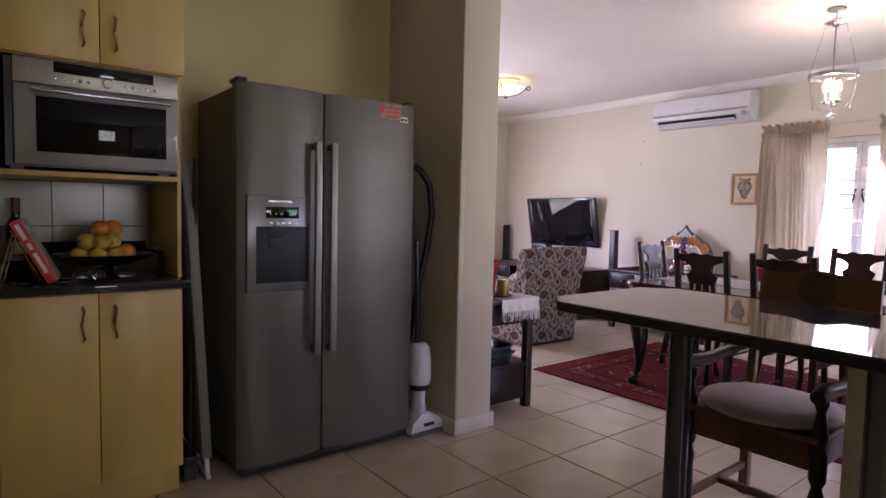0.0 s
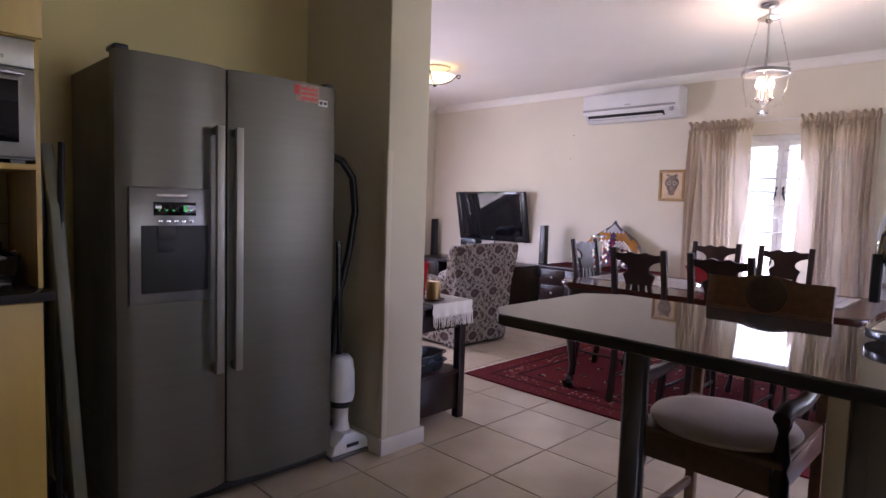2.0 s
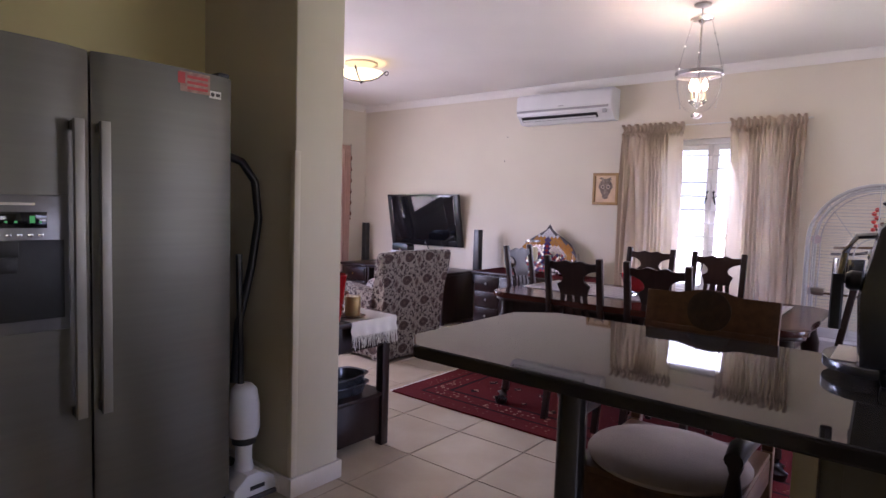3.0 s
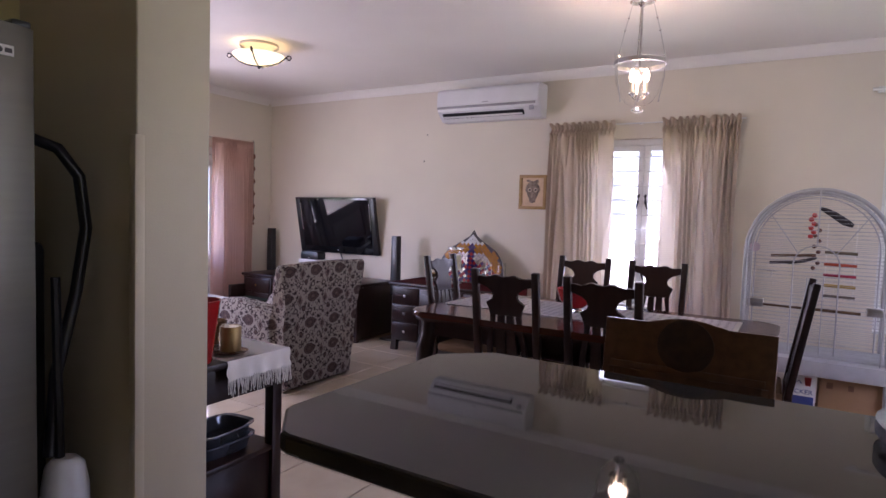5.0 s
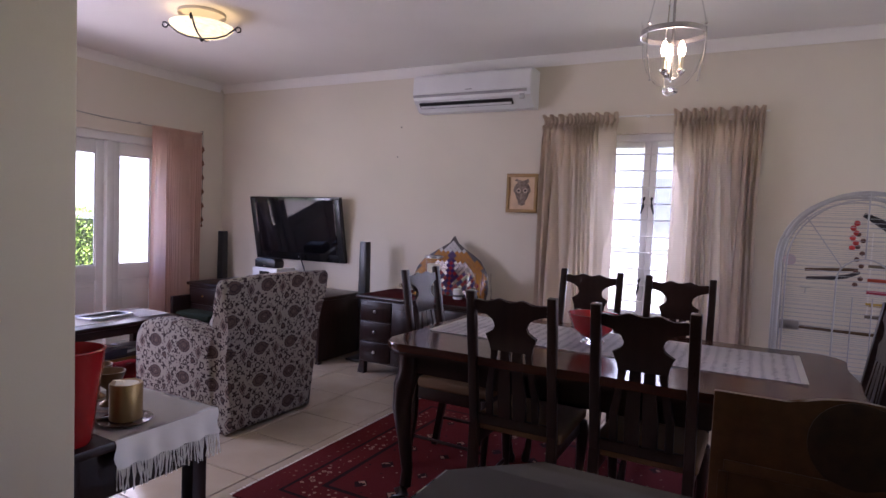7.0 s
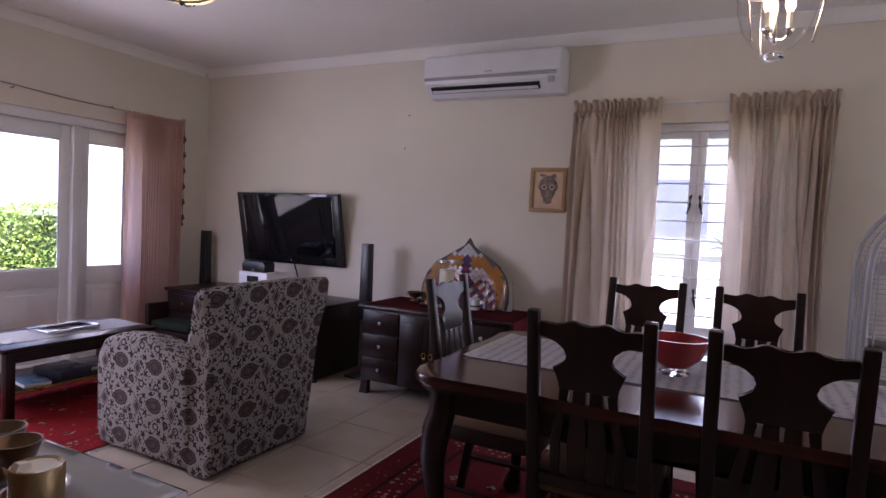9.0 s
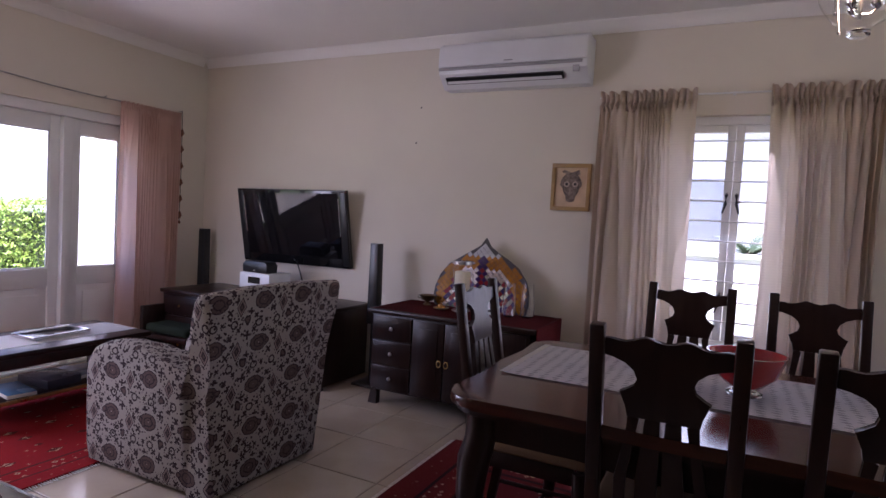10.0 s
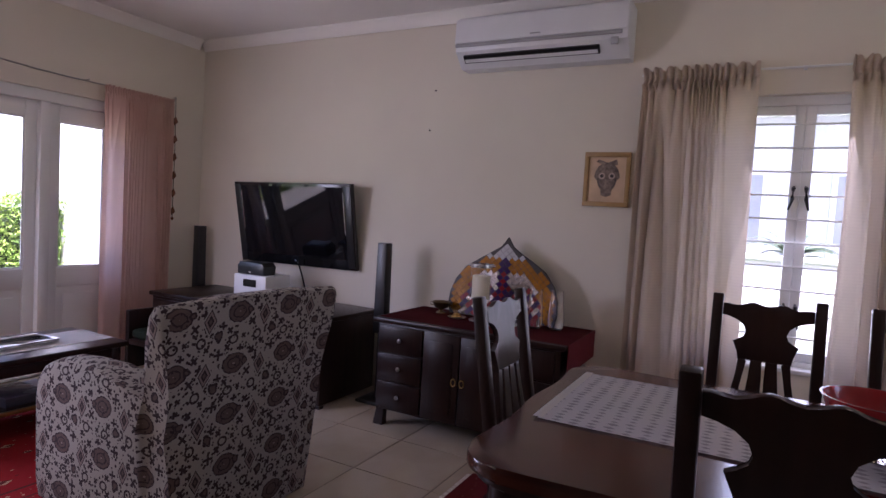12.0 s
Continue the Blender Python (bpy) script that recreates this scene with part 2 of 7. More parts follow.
def finish(bm, smooth=28.0):
    bmesh.ops.triangulate(bm, faces=[f for f in bm.faces if len(f.verts) > 4])
    bmesh.ops.recalc_face_normals(bm, faces=bm.faces)
    if smooth:
        lim = radians(smooth)
        for f in bm.faces:
            f.smooth = True
        for e in bm.edges:
            if len(e.link_faces) == 2 and e.calc_face_angle(0) > lim:
                e.smooth = False
    return bm


def mesh_of(name, bm, material, smooth=28.0):
    me = bpy.data.meshes.new(name)
    finish(bm, smooth).to_mesh(me)
    bm.free()
    if material:
        me.materials.append(material)
    return me


def part(name, bm, material, parent=None, label="", m=None, smooth=28.0):
    ob = new(name, mesh_of(name, bm, material, smooth))
    if parent:
        ob.parent = parent
    if m is not None:
        ob.matrix_basis = m
    if label:
        ob["label"] = label
    return ob


def single(name, bm, material, label, category, m=None, group="", kind="", smooth=28.0):
    ob = part(name, bm, material, None, "", m, smooth)
    return tagged(ob, label, category, group, kind)


def thing(name, m, label, category, group="", kind=""):
    ob = new(name)
    ob.empty_display_size = 0.1
    ob.matrix_basis = m
    return tagged(ob, label, category, group, kind)


def box_uv(ob):
    """Metre-sized coordinates on each face, by its main direction."""
    me = ob.data
    uv = me.uv_layers.new(name="metres")
    for p in me.polygons:
        n = [abs(c) for c in p.normal]
        k = n.index(max(n))
        for li in p.loop_indices:
            c = me.vertices[me.loops[li].vertex_index].co
            uv.data[li].uv = ((c.y, c.z), (c.x, c.z), (c.x, c.y))[k]
    return ob


# ---- the shell of the house ----
XW, YN, CEIL = 6.04, 6.45, 2.56      # window wall, garden wall, ceiling
XK, YS, YB = -2.4, -2.6, 3.42        # kitchen end, south wall, wall behind the fridge
ALONG_X, ALONG_Y = 0, 1


def wall(name, axis, face, back, a0, a1, openings, material, label, z1=CEIL):
    """A thick wall along x or y with openings (from, to, sill, head) cut through."""
    bm = bmesh.new()
    lo, hi = min(face, back), max(face, back)

    def piece(a, b, z0, z):
        if b - a > 1e-4 and z - z0 > 1e-4:
            box(bm, *((a, b, lo, hi) if axis == ALONG_X else (lo, hi, a, b)), z0, z)
    at = a0
    for o0, o1, s, h in sorted(openings):
        piece(at, o0, 0, z1)
        piece(o0, o1, 0, s)
        piece(o0, o1, h, z1)
        at = o1
    piece(at, a1, 0, z1)
    return single(name, bm, material, label, "wall", kind="structure", smooth=0)


WIN1 = (1.52, 2.69, 0.55, 1.95)
WIN2 = (-0.75, 0.50, 0.55, 1.95)
DOORS = (2.45, 5.34, 0.0, 1.91)
KWIN = (0.91, 1.72, 1.03, 2.03)
# The south dining opening is out of view, added to let light in.
ADDED_WIN = (3.4, 5.0, 0.5, 2.1)
wall("wall_east", ALONG_Y, XW, XW + 0.22, -1.2, YN + 0.22, [WIN1, WIN2], wall_paint, "cream painted plaster wall with the dining window")
wall("wall_north", ALONG_X, YN, YN + 0.22, 2.338, XW, [DOORS], wall_paint, "cream painted wall with the white garden doors")
# Kitchen walls wear a yellower paint with the dim kitchen light mixed in.
wall("wall_kitchen", ALONG_X, YB, YB + 0.2, XK - 0.2, 2.08, [], kitchen_paint_and_light, "cream wall behind the fridge and cabinets, kitchen light in its colour")
wall("wall_kitchen_west", ALONG_Y, XK - 0.2, XK, YS - 0.2, YB, [], kitchen_paint_and_light, "plain cream kitchen wall")
wall("wall_south", ALONG_X, YS - 0.2, YS, XK, 2.4, [KWIN], kitchen_paint_and_light, "cream kitchen wall with a window to the garden")
wall("wall_south_return", ALONG_Y, 2.4, 2.6, YS - 0.2, -1.2, [], wall_paint, "plain cream wall")
wall("wall_south_dining", ALONG_X, -1.4, -1.2, 2.6, XW + 0.22, [ADDED_WIN], wall_paint, "cream dining wall with an unseen window added for light")
# the free end of the wall beside the fridge, its edges rounded
bm = box(bmesh.new(), 2.08, 2.338, 2.70, YN + 0.22, 0, CEIL)
bmesh.ops.bevel(bm, geom=[e for e in bm.edges if abs(e.verts[0].co.z - e.verts[1].co.z) > 1], offset=0.008, segments=3, affect="EDGES", profile=0.5)
single("wall_divider", bm, divider_paint_and_light, "cream plaster wall end beside the fridge", "wall", kind="structure")
single("corner_guard", B(2.068, 2.10, 2.688, 2.72, 0.09, 1.49, 0.004), divider_paint_and_light, "painted corner guard strip on the wall end", "corner guard", kind="structure")
single("ceiling", B(XK - 0.2, XW + 0.22, YS - 0.2, YN + 0.22, CEIL, CEIL + 0.15), ceiling_paint, "white painted plaster ceiling", "ceiling", kind="structure")


def cornice(name, pts):
    """A coved strip under the ceiling, along x or y, on the inner side of the room."""
    (x0, y0), (x1, y1), (nx, ny) = pts
    prof = [(0.0, -0.075), (0.008, -0.075), (0.012, -0.06), (0.03, -0.03), (0.055, -0.012), (0.06, -0.008), (0.06, 0.0), (0.0, 0.0)]
    bm = bmesh.new()
    ends = []
    for x, y in ((x0, y0), (x1, y1)):
        ends.append([bm.verts.new((x + nx * d, y + ny * d, CEIL + z - 0.001)) for d, z in prof])
    n = len(prof)
    for i in range(n):
        bm.faces.new((ends[0][i], ends[0][(i + 1) % n], ends[1][(i + 1) % n], ends[1][i]))
    bm.faces.new(ends[0])
    bm.faces.new(list(reversed(ends[1])))
    single(name, bm, ceiling_paint, "white coved plaster cornice", "cornice", kind="structure", smooth=60)


cornice("cornice_east", ((XW - 0.001, -1.2), (XW - 0.001, YN), (-1, 0)))
cornice("cornice_north", ((2.338, YN - 0.001), (XW - 0.06, YN - 0.001), (0, -1)))
for nm, q in (("skirting_east", (XW - 0.012, XW - 0.001, -1.2, YN)), ("skirting_north", (5.34, XW - 0.012, YN - 0.012, YN - 0.001)), ("skirting_divider_end", (2.064, 2.353, 2.684, 2.699)), ("skirting_divider", (2.339, 2.353, 2.70, YN)), ("skirting_recess", (2.064, 2.079, 2.70, YB))):
    single(nm, B(*q, 0.001, 0.085, 0.003), skirt_tile, "pale ceramic tile skirting", "skirting", kind="structure")


# garden doors: three white leaves with glass above and a panel below
def door_leaf(name, x0, x1, y=6.53, gl=0.07, gr=0.07):
    leaf = thing(name, pose(x0, y, 0), "white painted garden door, glass above a panel", "door", "garden doors", "structure")
    w = x1 - x0
    for nm, q in (("stile", (0, gl, -0.02, 0.02, 0.02, 1.8355)), ("stile", (w - gr, w, -0.02, 0.02, 0.02, 1.8355)), ("top_rail", (gl, w - gr, -0.02, 0.02, 1.725, 1.8355)), ("middle_rail", (gl, w - gr, -0.02, 0.02, 0.59, 0.725)), ("bottom_rail", (gl, w - gr, -0.02, 0.02, 0.02, 0.17)), ("panel", (gl + 0.001, w - gr - 0.001, -0.008, 0.010, 0.171, 0.589)), ("raised_field", (gl + 0.05, w - gr - 0.05, -0.018, -0.0085, 0.22, 0.54))):
        part(nm, B(*q, 0.004), white_paint, leaf)
    for q in ((gl, gl + 0.012, 0.726, 1.724), (w - gr - 0.012, w - gr, 0.726, 1.724), (gl + 0.012, w - gr - 0.012, 1.712, 1.724), (gl + 0.012, w - gr - 0.012, 0.726, 0.738)):
        part("glazing_bead", B(q[0], q[1], -0.014, -0.004, q[2], q[3], 0.002), white_paint, leaf)
    g = part("pane", B(gl, w - gr, -0.003, 0.003, 0.725, 1.725), pane, leaf, "clear glass")
    g.visible_shadow = False
    return leaf


door_leaf("door_1", 3.90, 4.785)
door_leaf("door_2", 3.03, 3.895)
door_leaf("door_3", 4.855, 5.31, gl=0.07)
door_leaf("door_4", 2.48, 2.965)
fr = thing("door_frame", pose(0, 6.53, 0), "white painted frame round the garden doors", "door frame", kind="structure")
for x0, x1 in ((2.45, 2.48), (2.965, 3.03), (4.786, 4.854), (5.31, 5.34)):
    part("post", B(x0, x1, -0.06, 0.05, 0, 1.835, 0.005), white_paint, fr)
part("head", B(2.45, 5.34, -0.06, 0.05, 1.836, 1.91, 0.005), white_paint, fr)
part("threshold", B(2.45, 5.34, -0.06, 0.12, 0.001, 0.018, 0.004), white_paint, fr)
h = thing("door_handle", pose(3.93, 6.51, 0.98), "small dark lever handle on the garden door", "door handle")
part("plate", B(-0.015, 0.015, -0.008, -0.001, -0.09, 0.09, 0.003), pewter, h)
part("lever", tube(bmesh.new(), [(0, -0.008, 0.02), (0, -0.045, 0.02), (0.10, -0.05, 0.02)], 0.008), pewter, h)


# casement windows with horizontal burglar bars
def casement(name, o, x, handles=True, bars=True):
    y0, y1, z0, z1 = o
    w = thing(name, pose(x, 0, 0), "white painted casement window with burglar bars", "window", kind="structure")
    mid = (y0 + y1) / 2
    fd = (0.05, 0.11)
    for q in ((y0, y0 + 0.04, z0, z1), (y1 - 0.04, y1, z0, z1), (y0 + 0.04, y1 - 0.04, z1 - 0.05, z1), (y0 + 0.04, y1 - 0.04, z0, z0 + 0.05)):
        part("window_frame", B(fd[0], fd[1], q[0], q[1], q[2], q[3], 0.004), white_paint, w)
    for a, b in ((y0 + 0.042, mid - 0.001), (mid + 0.001, y1 - 0.042)):
        for q in ((a, a + 0.045, z0 + 0.052, z1 - 0.052), (b - 0.045, b, z0 + 0.052, z1 - 0.052), (a + 0.045, b - 0.045, z1 - 0.097, z1 - 0.052), (a + 0.045, b - 0.045, z0 + 0.052, z0 + 0.097)):
            part("sash", B(fd[0] + 0.004, fd[1] - 0.01, q[0], q[1], q[2], q[3], 0.004), white_paint, w)
        g = part("pane", B(0.078, 0.083, a + 0.045, b - 0.045, z0 + 0.097, z1 - 0.097), pane, w, "clear glass")
        g.visible_shadow = False
    part("window_sill", B(-0.03, 0.05, y0 - 0.0, y1 + 0.0, z0 + 0.001, z0 + 0.022, 0.005), white_paint, w)
    if bars:
        n = 10
        for i in range(n):
            z = z1 - 0.147 - 0.12 * i
            part("burglar_bar", tube(bmesh.new(), [(0.03, y0, z), (0.03, y1, z)], 0.006, 6), white_paint, w)
    if handles:
        for s in (-1, 1):
            for z in (1.43, 0.83):
                part("handle", tube(bmesh.new(), [(0.05, mid + s * 0.025, z + 0.06), (0.028, mid + s * 0.028, z + 0.05), (0.025, mid + s * 0.03, z), (0.03, mid + s * 0.045, z - 0.06)], [0.006, 0.011, 0.010, 0.005], 8), black_plastic, w, "black casement handle")
    return w


casement("window_1", WIN1, XW)
casement("window_2", WIN2, XW)


def plain_window(name, o, y, s):
    x0, x1, z0, z1 = o
    w = thing(name, pose(0, y, 0), "white painted window", "window", kind="structure")
    mid = x0 + (x1 - x0) * 0.70
    for q in ((x0, x0 + 0.06, z0, z1), (x1 - 0.06, x1, z0, z1), (x0 + 0.06, x1 - 0.06, z1 - 0.06, z1), (x0 + 0.06, x1 - 0.06, z0, z0 + 0.06), (mid - 0.04, mid + 0.04, z0 + 0.06, z1 - 0.06)):
        part("window_frame", B(q[0], q[1], min(0, s), max(0, s), q[2], q[3], 0.004), white_paint, w)
    for i in range(4):
        z = z0 + 0.15 + i * (z1 - z0 - 0.3) / 3
        part("burglar_bar", tube(bmesh.new(), [(x0 + 0.06, s * 0.7, z), (x1 - 0.06, s * 0.7, z)], 0.006, 6), white_paint, w)


plain_window("window_3", KWIN, YS - 0.06, -0.06)
# This last window is made up, for the added south light.
plain_window("window_4", ADDED_WIN, -1.26, -0.06)

# ---- outside ----
lawn = mat("lawn", (0.06, 0.10, 0.025), 0.9, vary=0.2, scale=2, fine=50, bump=0.4, second=(0.10, 0.12, 0.04))
paving = mat("paving", (0.42, 0.38, 0.33), 0.8, vary=0.1, scale=3)
plaster_out = mat("outside_plaster", (0.74, 0.73, 0.72), 0.8, vary=0.04, scale=2)
roof_out = mat("blue_roof_sheet", (0.28, 0.42, 0.50), 0.5, vary=0.05)
leaf_mat = mat("leaf", (0.10, 0.20, 0.03), 0.5, vary=0.2, scale=9, fine=60, bump=0, second=(0.20, 0.27, 0.04), spec=0.3)
bark = mat("bark", (0.10, 0.07, 0.05), 0.9)
bm = bmesh.new()
bmesh.ops.create_grid(bm, x_segments=8, y_segments=8, size=160)
single("ground", bm, lawn, "lawn and garden soil around the house", "ground", pose(0, 0, -0.12), kind="structure")
single("terrace", B(1.5, XW + 0.4, YN + 0.22, 9.1, -0.115, -0.02, 0.01), paving, "pale paved terrace outside the garden doors", "terrace", kind="structure")

# ---- kitchen ----
def bow_handle(z0, z1, x, y, parent, material, label):
    part("handle", tube(bmesh.new(), [(x, y, z1), (x + 0.003, y - 0.022, z1 - 0.012), (x - 0.006, y - 0.026, (z0 + z1) / 2), (x + 0.004, y - 0.022, z0 + 0.012), (x, y, z0)], [0.004, 0.0055, 0.006, 0.0055, 0.004], 8), material, parent, label)


base = thing("base_cabinet", pose(0.018, 0, 0), "maple veneer base cabinet with two doors under the worktop", "cabinet")
part("body", B(0.085, 0.70, 2.852, 3.41, 0.13, 0.883), maple, base)
part("plinth", B(0.09, 0.697, 2.90, 2.915, 0.001, 0.128, 0.002), maple, base)
for x0, x1, hx in ((0.088, 0.3965, 0.345), (0.3995, 0.697, 0.452)):
    d = part("door", B(x0, x1, 2.83, 2.85, 0.135, 0.878, 0.002), maple, base)
    bow_handle(0.70, 0.83, hx, 2.829, d, brass, "aged brass bow handle")
tall = thing("side_cabinet", pose(0.018, 0, 0), "tall maple veneer cabinet standing beside the oven unit", "cabinet")
part("body", B(-0.52, 0.082, 2.852, 3.41, 0.13, 2.45), maple, tall)
part("plinth", B(-0.52, 0.08, 2.90, 2.915, 0.001, 0.128), maple, tall)
for z0, z1 in ((0.135, 1.70), (1.704, 2.44)):
    d = part("door", B(-0.515, 0.08, 2.83, 2.85, z0, z1, 0.002), maple, tall)
    bow_handle(z0 + 0.3, z0 + 0.43, -0.46, 2.829, d, brass, "aged brass bow handle")
single("worktop", B(0.0825, 0.725, 2.80, 3.41, 0.8845, 0.916, 0.006), granite, "black polished stone worktop on the base cabinet", "worktop", pose(0.018, 0, 0))
upper = thing("oven_cabinet", pose(0.018, 0, 0), "maple veneer upper cabinet housing the microwave oven", "cabinet")
part("side_panel", B(0.0835, 0.10, 2.852, 3.41, 0.917, 2.45), maple, upper)
part("side_panel", B(0.697, 0.712, 2.90, 3.41, 0.917, 2.45), maple, upper)
part("shelf", B(0.1005, 0.6965, 2.87, 3.41, 1.315, 1.335, 0.002), maple, upper)
part("divider", B(0.1005, 0.6965, 2.852, 3.41, 1.735, 1.752), maple, upper)
part("top", B(0.1005, 0.6965, 2.852, 3.41, 2.433, 2.45), maple, upper)
for x0, x1, hx in ((0.088, 0.412, 0.36), (0.415, 0.71, 0.465)):
    d = part("door", B(x0, x1, 2.83, 2.85, 1.738, 2.445, 0.002), maple, upper)
    bow_handle(1.79, 1.92, hx, 2.829, d, brass, "aged brass bow handle")
# white wall tiles at the back of the niche, toned by yellow-green kitchen light
white_tile = mat("white_wall_tile", (0.52, 0.52, 0.42), 0.18, vary=0.05, random_piece=0.04)
spl = single("splashback", B(0.1005, 0.6965, 3.404, 3.4095, 0.9165, 1.3145), grout, "white square wall tiles at the back of the niche", "splashback", pose(0.018, 0, 0), kind="structure")
twm = mesh_of("wall_tile", B(-0.098, 0.098, -0.004, 0, -0.098, 0.098, 0.002, 1), white_tile)
for i in range(3):
    for j in range(2):
        o = new("wall_tile", twm)
        o.parent = spl
        o.matrix_basis = pose(0.2 + i * 0.1985, 3.4035, 1.0155 + j * 0.199)

ov = thing("microwave_oven", pose(0.018, 2.86, 1.336), "built-in stainless steel microwave oven with a black window", "oven")
part("body", B(0.125, 0.69, 0.012, 0.45, 0.012, 0.392), black_plastic, ov)
for fx in (0.16, 0.65):
    part("foot", B(fx - 0.02, fx + 0.02, 0.05, 0.09, 0.0005, 0.012), black_plastic, ov)
part("control_panel", B(0.15, 0.69, -0.008, 0.011, 0.305, 0.395, 0.003), oven_steel, ov)
part("display", B(0.27, 0.60, -0.0105, -0.0085, 0.352, 0.39, 0.001), black_gloss, ov, "black display strip")
part("dial", lathe(bmesh.new(), [(0.017, 0), (0.017, 0.012), (0.014, 0.016)], 20), chrome, ov, "round chrome dial", pose(0.44, -0.0085, 0.333, 90))
for k in range(5):
    for bx in (0.275 + k * 0.026, 0.50 + k * 0.026):
        part("button", lathe(bmesh.new(), [(0.006, 0), (0.006, 0.004), (0.004, 0.005)], 10), chrome, ov, "", pose(bx, -0.0085, 0.331, 90))
dr = part("door", B(0.15, 0.69, -0.010, 0.011, 0.018, 0.302, 0.004), oven_glass, ov)
part("window", B(0.215, 0.645, -0.013, -0.0105, 0.065, 0.262, 0.004), screen, dr, "black glass window")
part("handle", tube(bmesh.new(), [(0.20, -0.010, 0.281), (0.20, -0.04, 0.281), (0.655, -0.04, 0.281), (0.655, -0.010, 0.281)], 0.008, 10), chrome, dr, "chrome bar handle")

# things on the worktop in the niche
ZT = 0.9165
pan = thing("roasting_pan", pose(0.448, 3.22, ZT, 0, 0, 0), "black enamel roasting pan at the back of the worktop", "pan")
bm = bmesh.new()
slab(bm, [(-0.22, 0.0), (0.22, 0.0), (0.25, 0.10), (0.235, 0.10), (0.21, 0.012), (-0.21, 0.012), (-0.235, 0.10), (-0.25, 0.10)], -0.15, 0.15, "xzy")
part("body", bm, black_gloss, pan)
part("end_wall", slab(bmesh.new(), [(-0.215, 0.006), (0.215, 0.006), (0.24, 0.095), (-0.24, 0.095)], -0.149, -0.141, "xzy"), black_gloss, pan)
part("end_wall", slab(bmesh.new(), [(-0.215, 0.006), (0.215, 0.006), (0.24, 0.13), (-0.24, 0.13)], 0.141, 0.149, "xzy"), black_gloss, pan)
for s in (-1, 1):
    part("handle", tube(bmesh.new(), [(s * 0.245, -0.06, 0.095), (s * 0.285, -0.05, 0.10), (s * 0.285, 0.05, 0.10), (s * 0.245, 0.06, 0.095)], 0.006), chrome, pan)

apple_mat = mat("yellow_apple", (0.50, 0.37, 0.035), 0.3, vary=0.15, scale=12, second=(0.46, 0.25, 0.04))
orange_mat = mat("orange_peel", (0.60, 0.22, 0.02), 0.4, vary=0.06, scale=8, fine=220, bump=0.3)
bowl_at = (0.463, 2.99, ZT)
LIFT = 0.05
gb = single("glass_bowl", lathe(bmesh.new(), [(0.055, 0.001), (0.05, 0.01), (0.025, 0.03), (0.03, LIFT), (0.10, LIFT + 0.012), (0.17, LIFT + 0.045), (0.18, LIFT + 0.05), (0.175, LIFT + 0.054), (0.10, LIFT + 0.022), (0.05, LIFT + 0.012)], 32), glass_mat("smoked_glass", (0.75, 0.72, 0.7)), "wide shallow glass bowl holding fruit", "bowl", pose(*bowl_at))


def apple(name, x, y, z, r, material, label, cat, tilt):
    a = thing(name, pose(x, y, z, tilt, tilt * 0.6, tilt * 3), label, cat, "fruit in the bowl")
    prof = [(0.004, 0.78), (0.25, 0.92), (0.62, 0.88), (0.93, 0.45), (1.0, 0.05), (0.92, -0.42), (0.62, -0.82), (0.25, -0.92), (0.004, -0.84)] if "apple" in name else [(math.sin(k * math.pi / 10) + 0.004, math.cos(k * math.pi / 10) * 0.94) for k in range(11)]
    part("flesh", lathe(bmesh.new(), [(p * r, q * r) for p, q in prof], 18), material, a, smooth=80)
    part("stalk", tube(bmesh.new(), [(0, 0, r * 0.75), (0.003, 0, r * 1.1)], 0.0018, 6), bark_brown, a)


bark_brown = mat("stalk_brown", (0.12, 0.07, 0.03), 0.8)
bx, by, bz = bowl_at[0] - 0.015, bowl_at[1], bowl_at[2] + LIFT - 0.018
for k, (dx, dy, dz) in enumerate([(-0.085, -0.02, 0.066), (-0.02, -0.06, 0.062), (0.05, -0.05, 0.064), (-0.05, 0.05, 0.066), (0.03, 0.035, 0.064), (-0.055, -0.005, 0.125), (0.0, -0.02, 0.122), (0.045, 0.0, 0.126)]):
    apple("apple", bx + dx * 0.9, by + dy * 0.9, bz + dz * 0.92 + 0.004, 0.033, apple_mat, "yellow apple with a faint red blush", "apple", 10 + 17 * k)
for dx, dy, dz in [(0.10, -0.005, 0.075), (0.0, 0.03, 0.178), (0.055, 0.045, 0.18)]:
    apple("orange", bx + dx * 0.9, by + dy * 0.9, bz + dz * 0.92 + 0.004, 0.036, orange_mat, "ripe orange on top of the apples", "orange", 25 + dx * 300)

bot = thing("wine_bottle", pose(0.183, 3.30, ZT), "dark green wine bottle at the back of the worktop", "bottle")
part("glass", lathe(bmesh.new(), [(0.034, 0.001), (0.037, 0.01), (0.037, 0.19), (0.03, 0.215), (0.015, 0.24), (0.0135, 0.30), (0.0155, 0.302), (0.0155, 0.315), (0.012, 0.318)], 24), mat("dark_bottle", (0.012, 0.014, 0.008), 0.08, bump=0), bot)
part("capsule", lathe(bmesh.new(), [(0.0165, 0.25), (0.0165, 0.319), (0.01, 0.32)], 20), mat("bottle_capsule", (0.10, 0.012, 0.012), 0.4), bot, "dark red capsule")
part("label", lathe(bmesh.new(), [(0.0376, 0.06), (0.0376, 0.14)], 24, cap=False), paper, bot, "pale paper label")

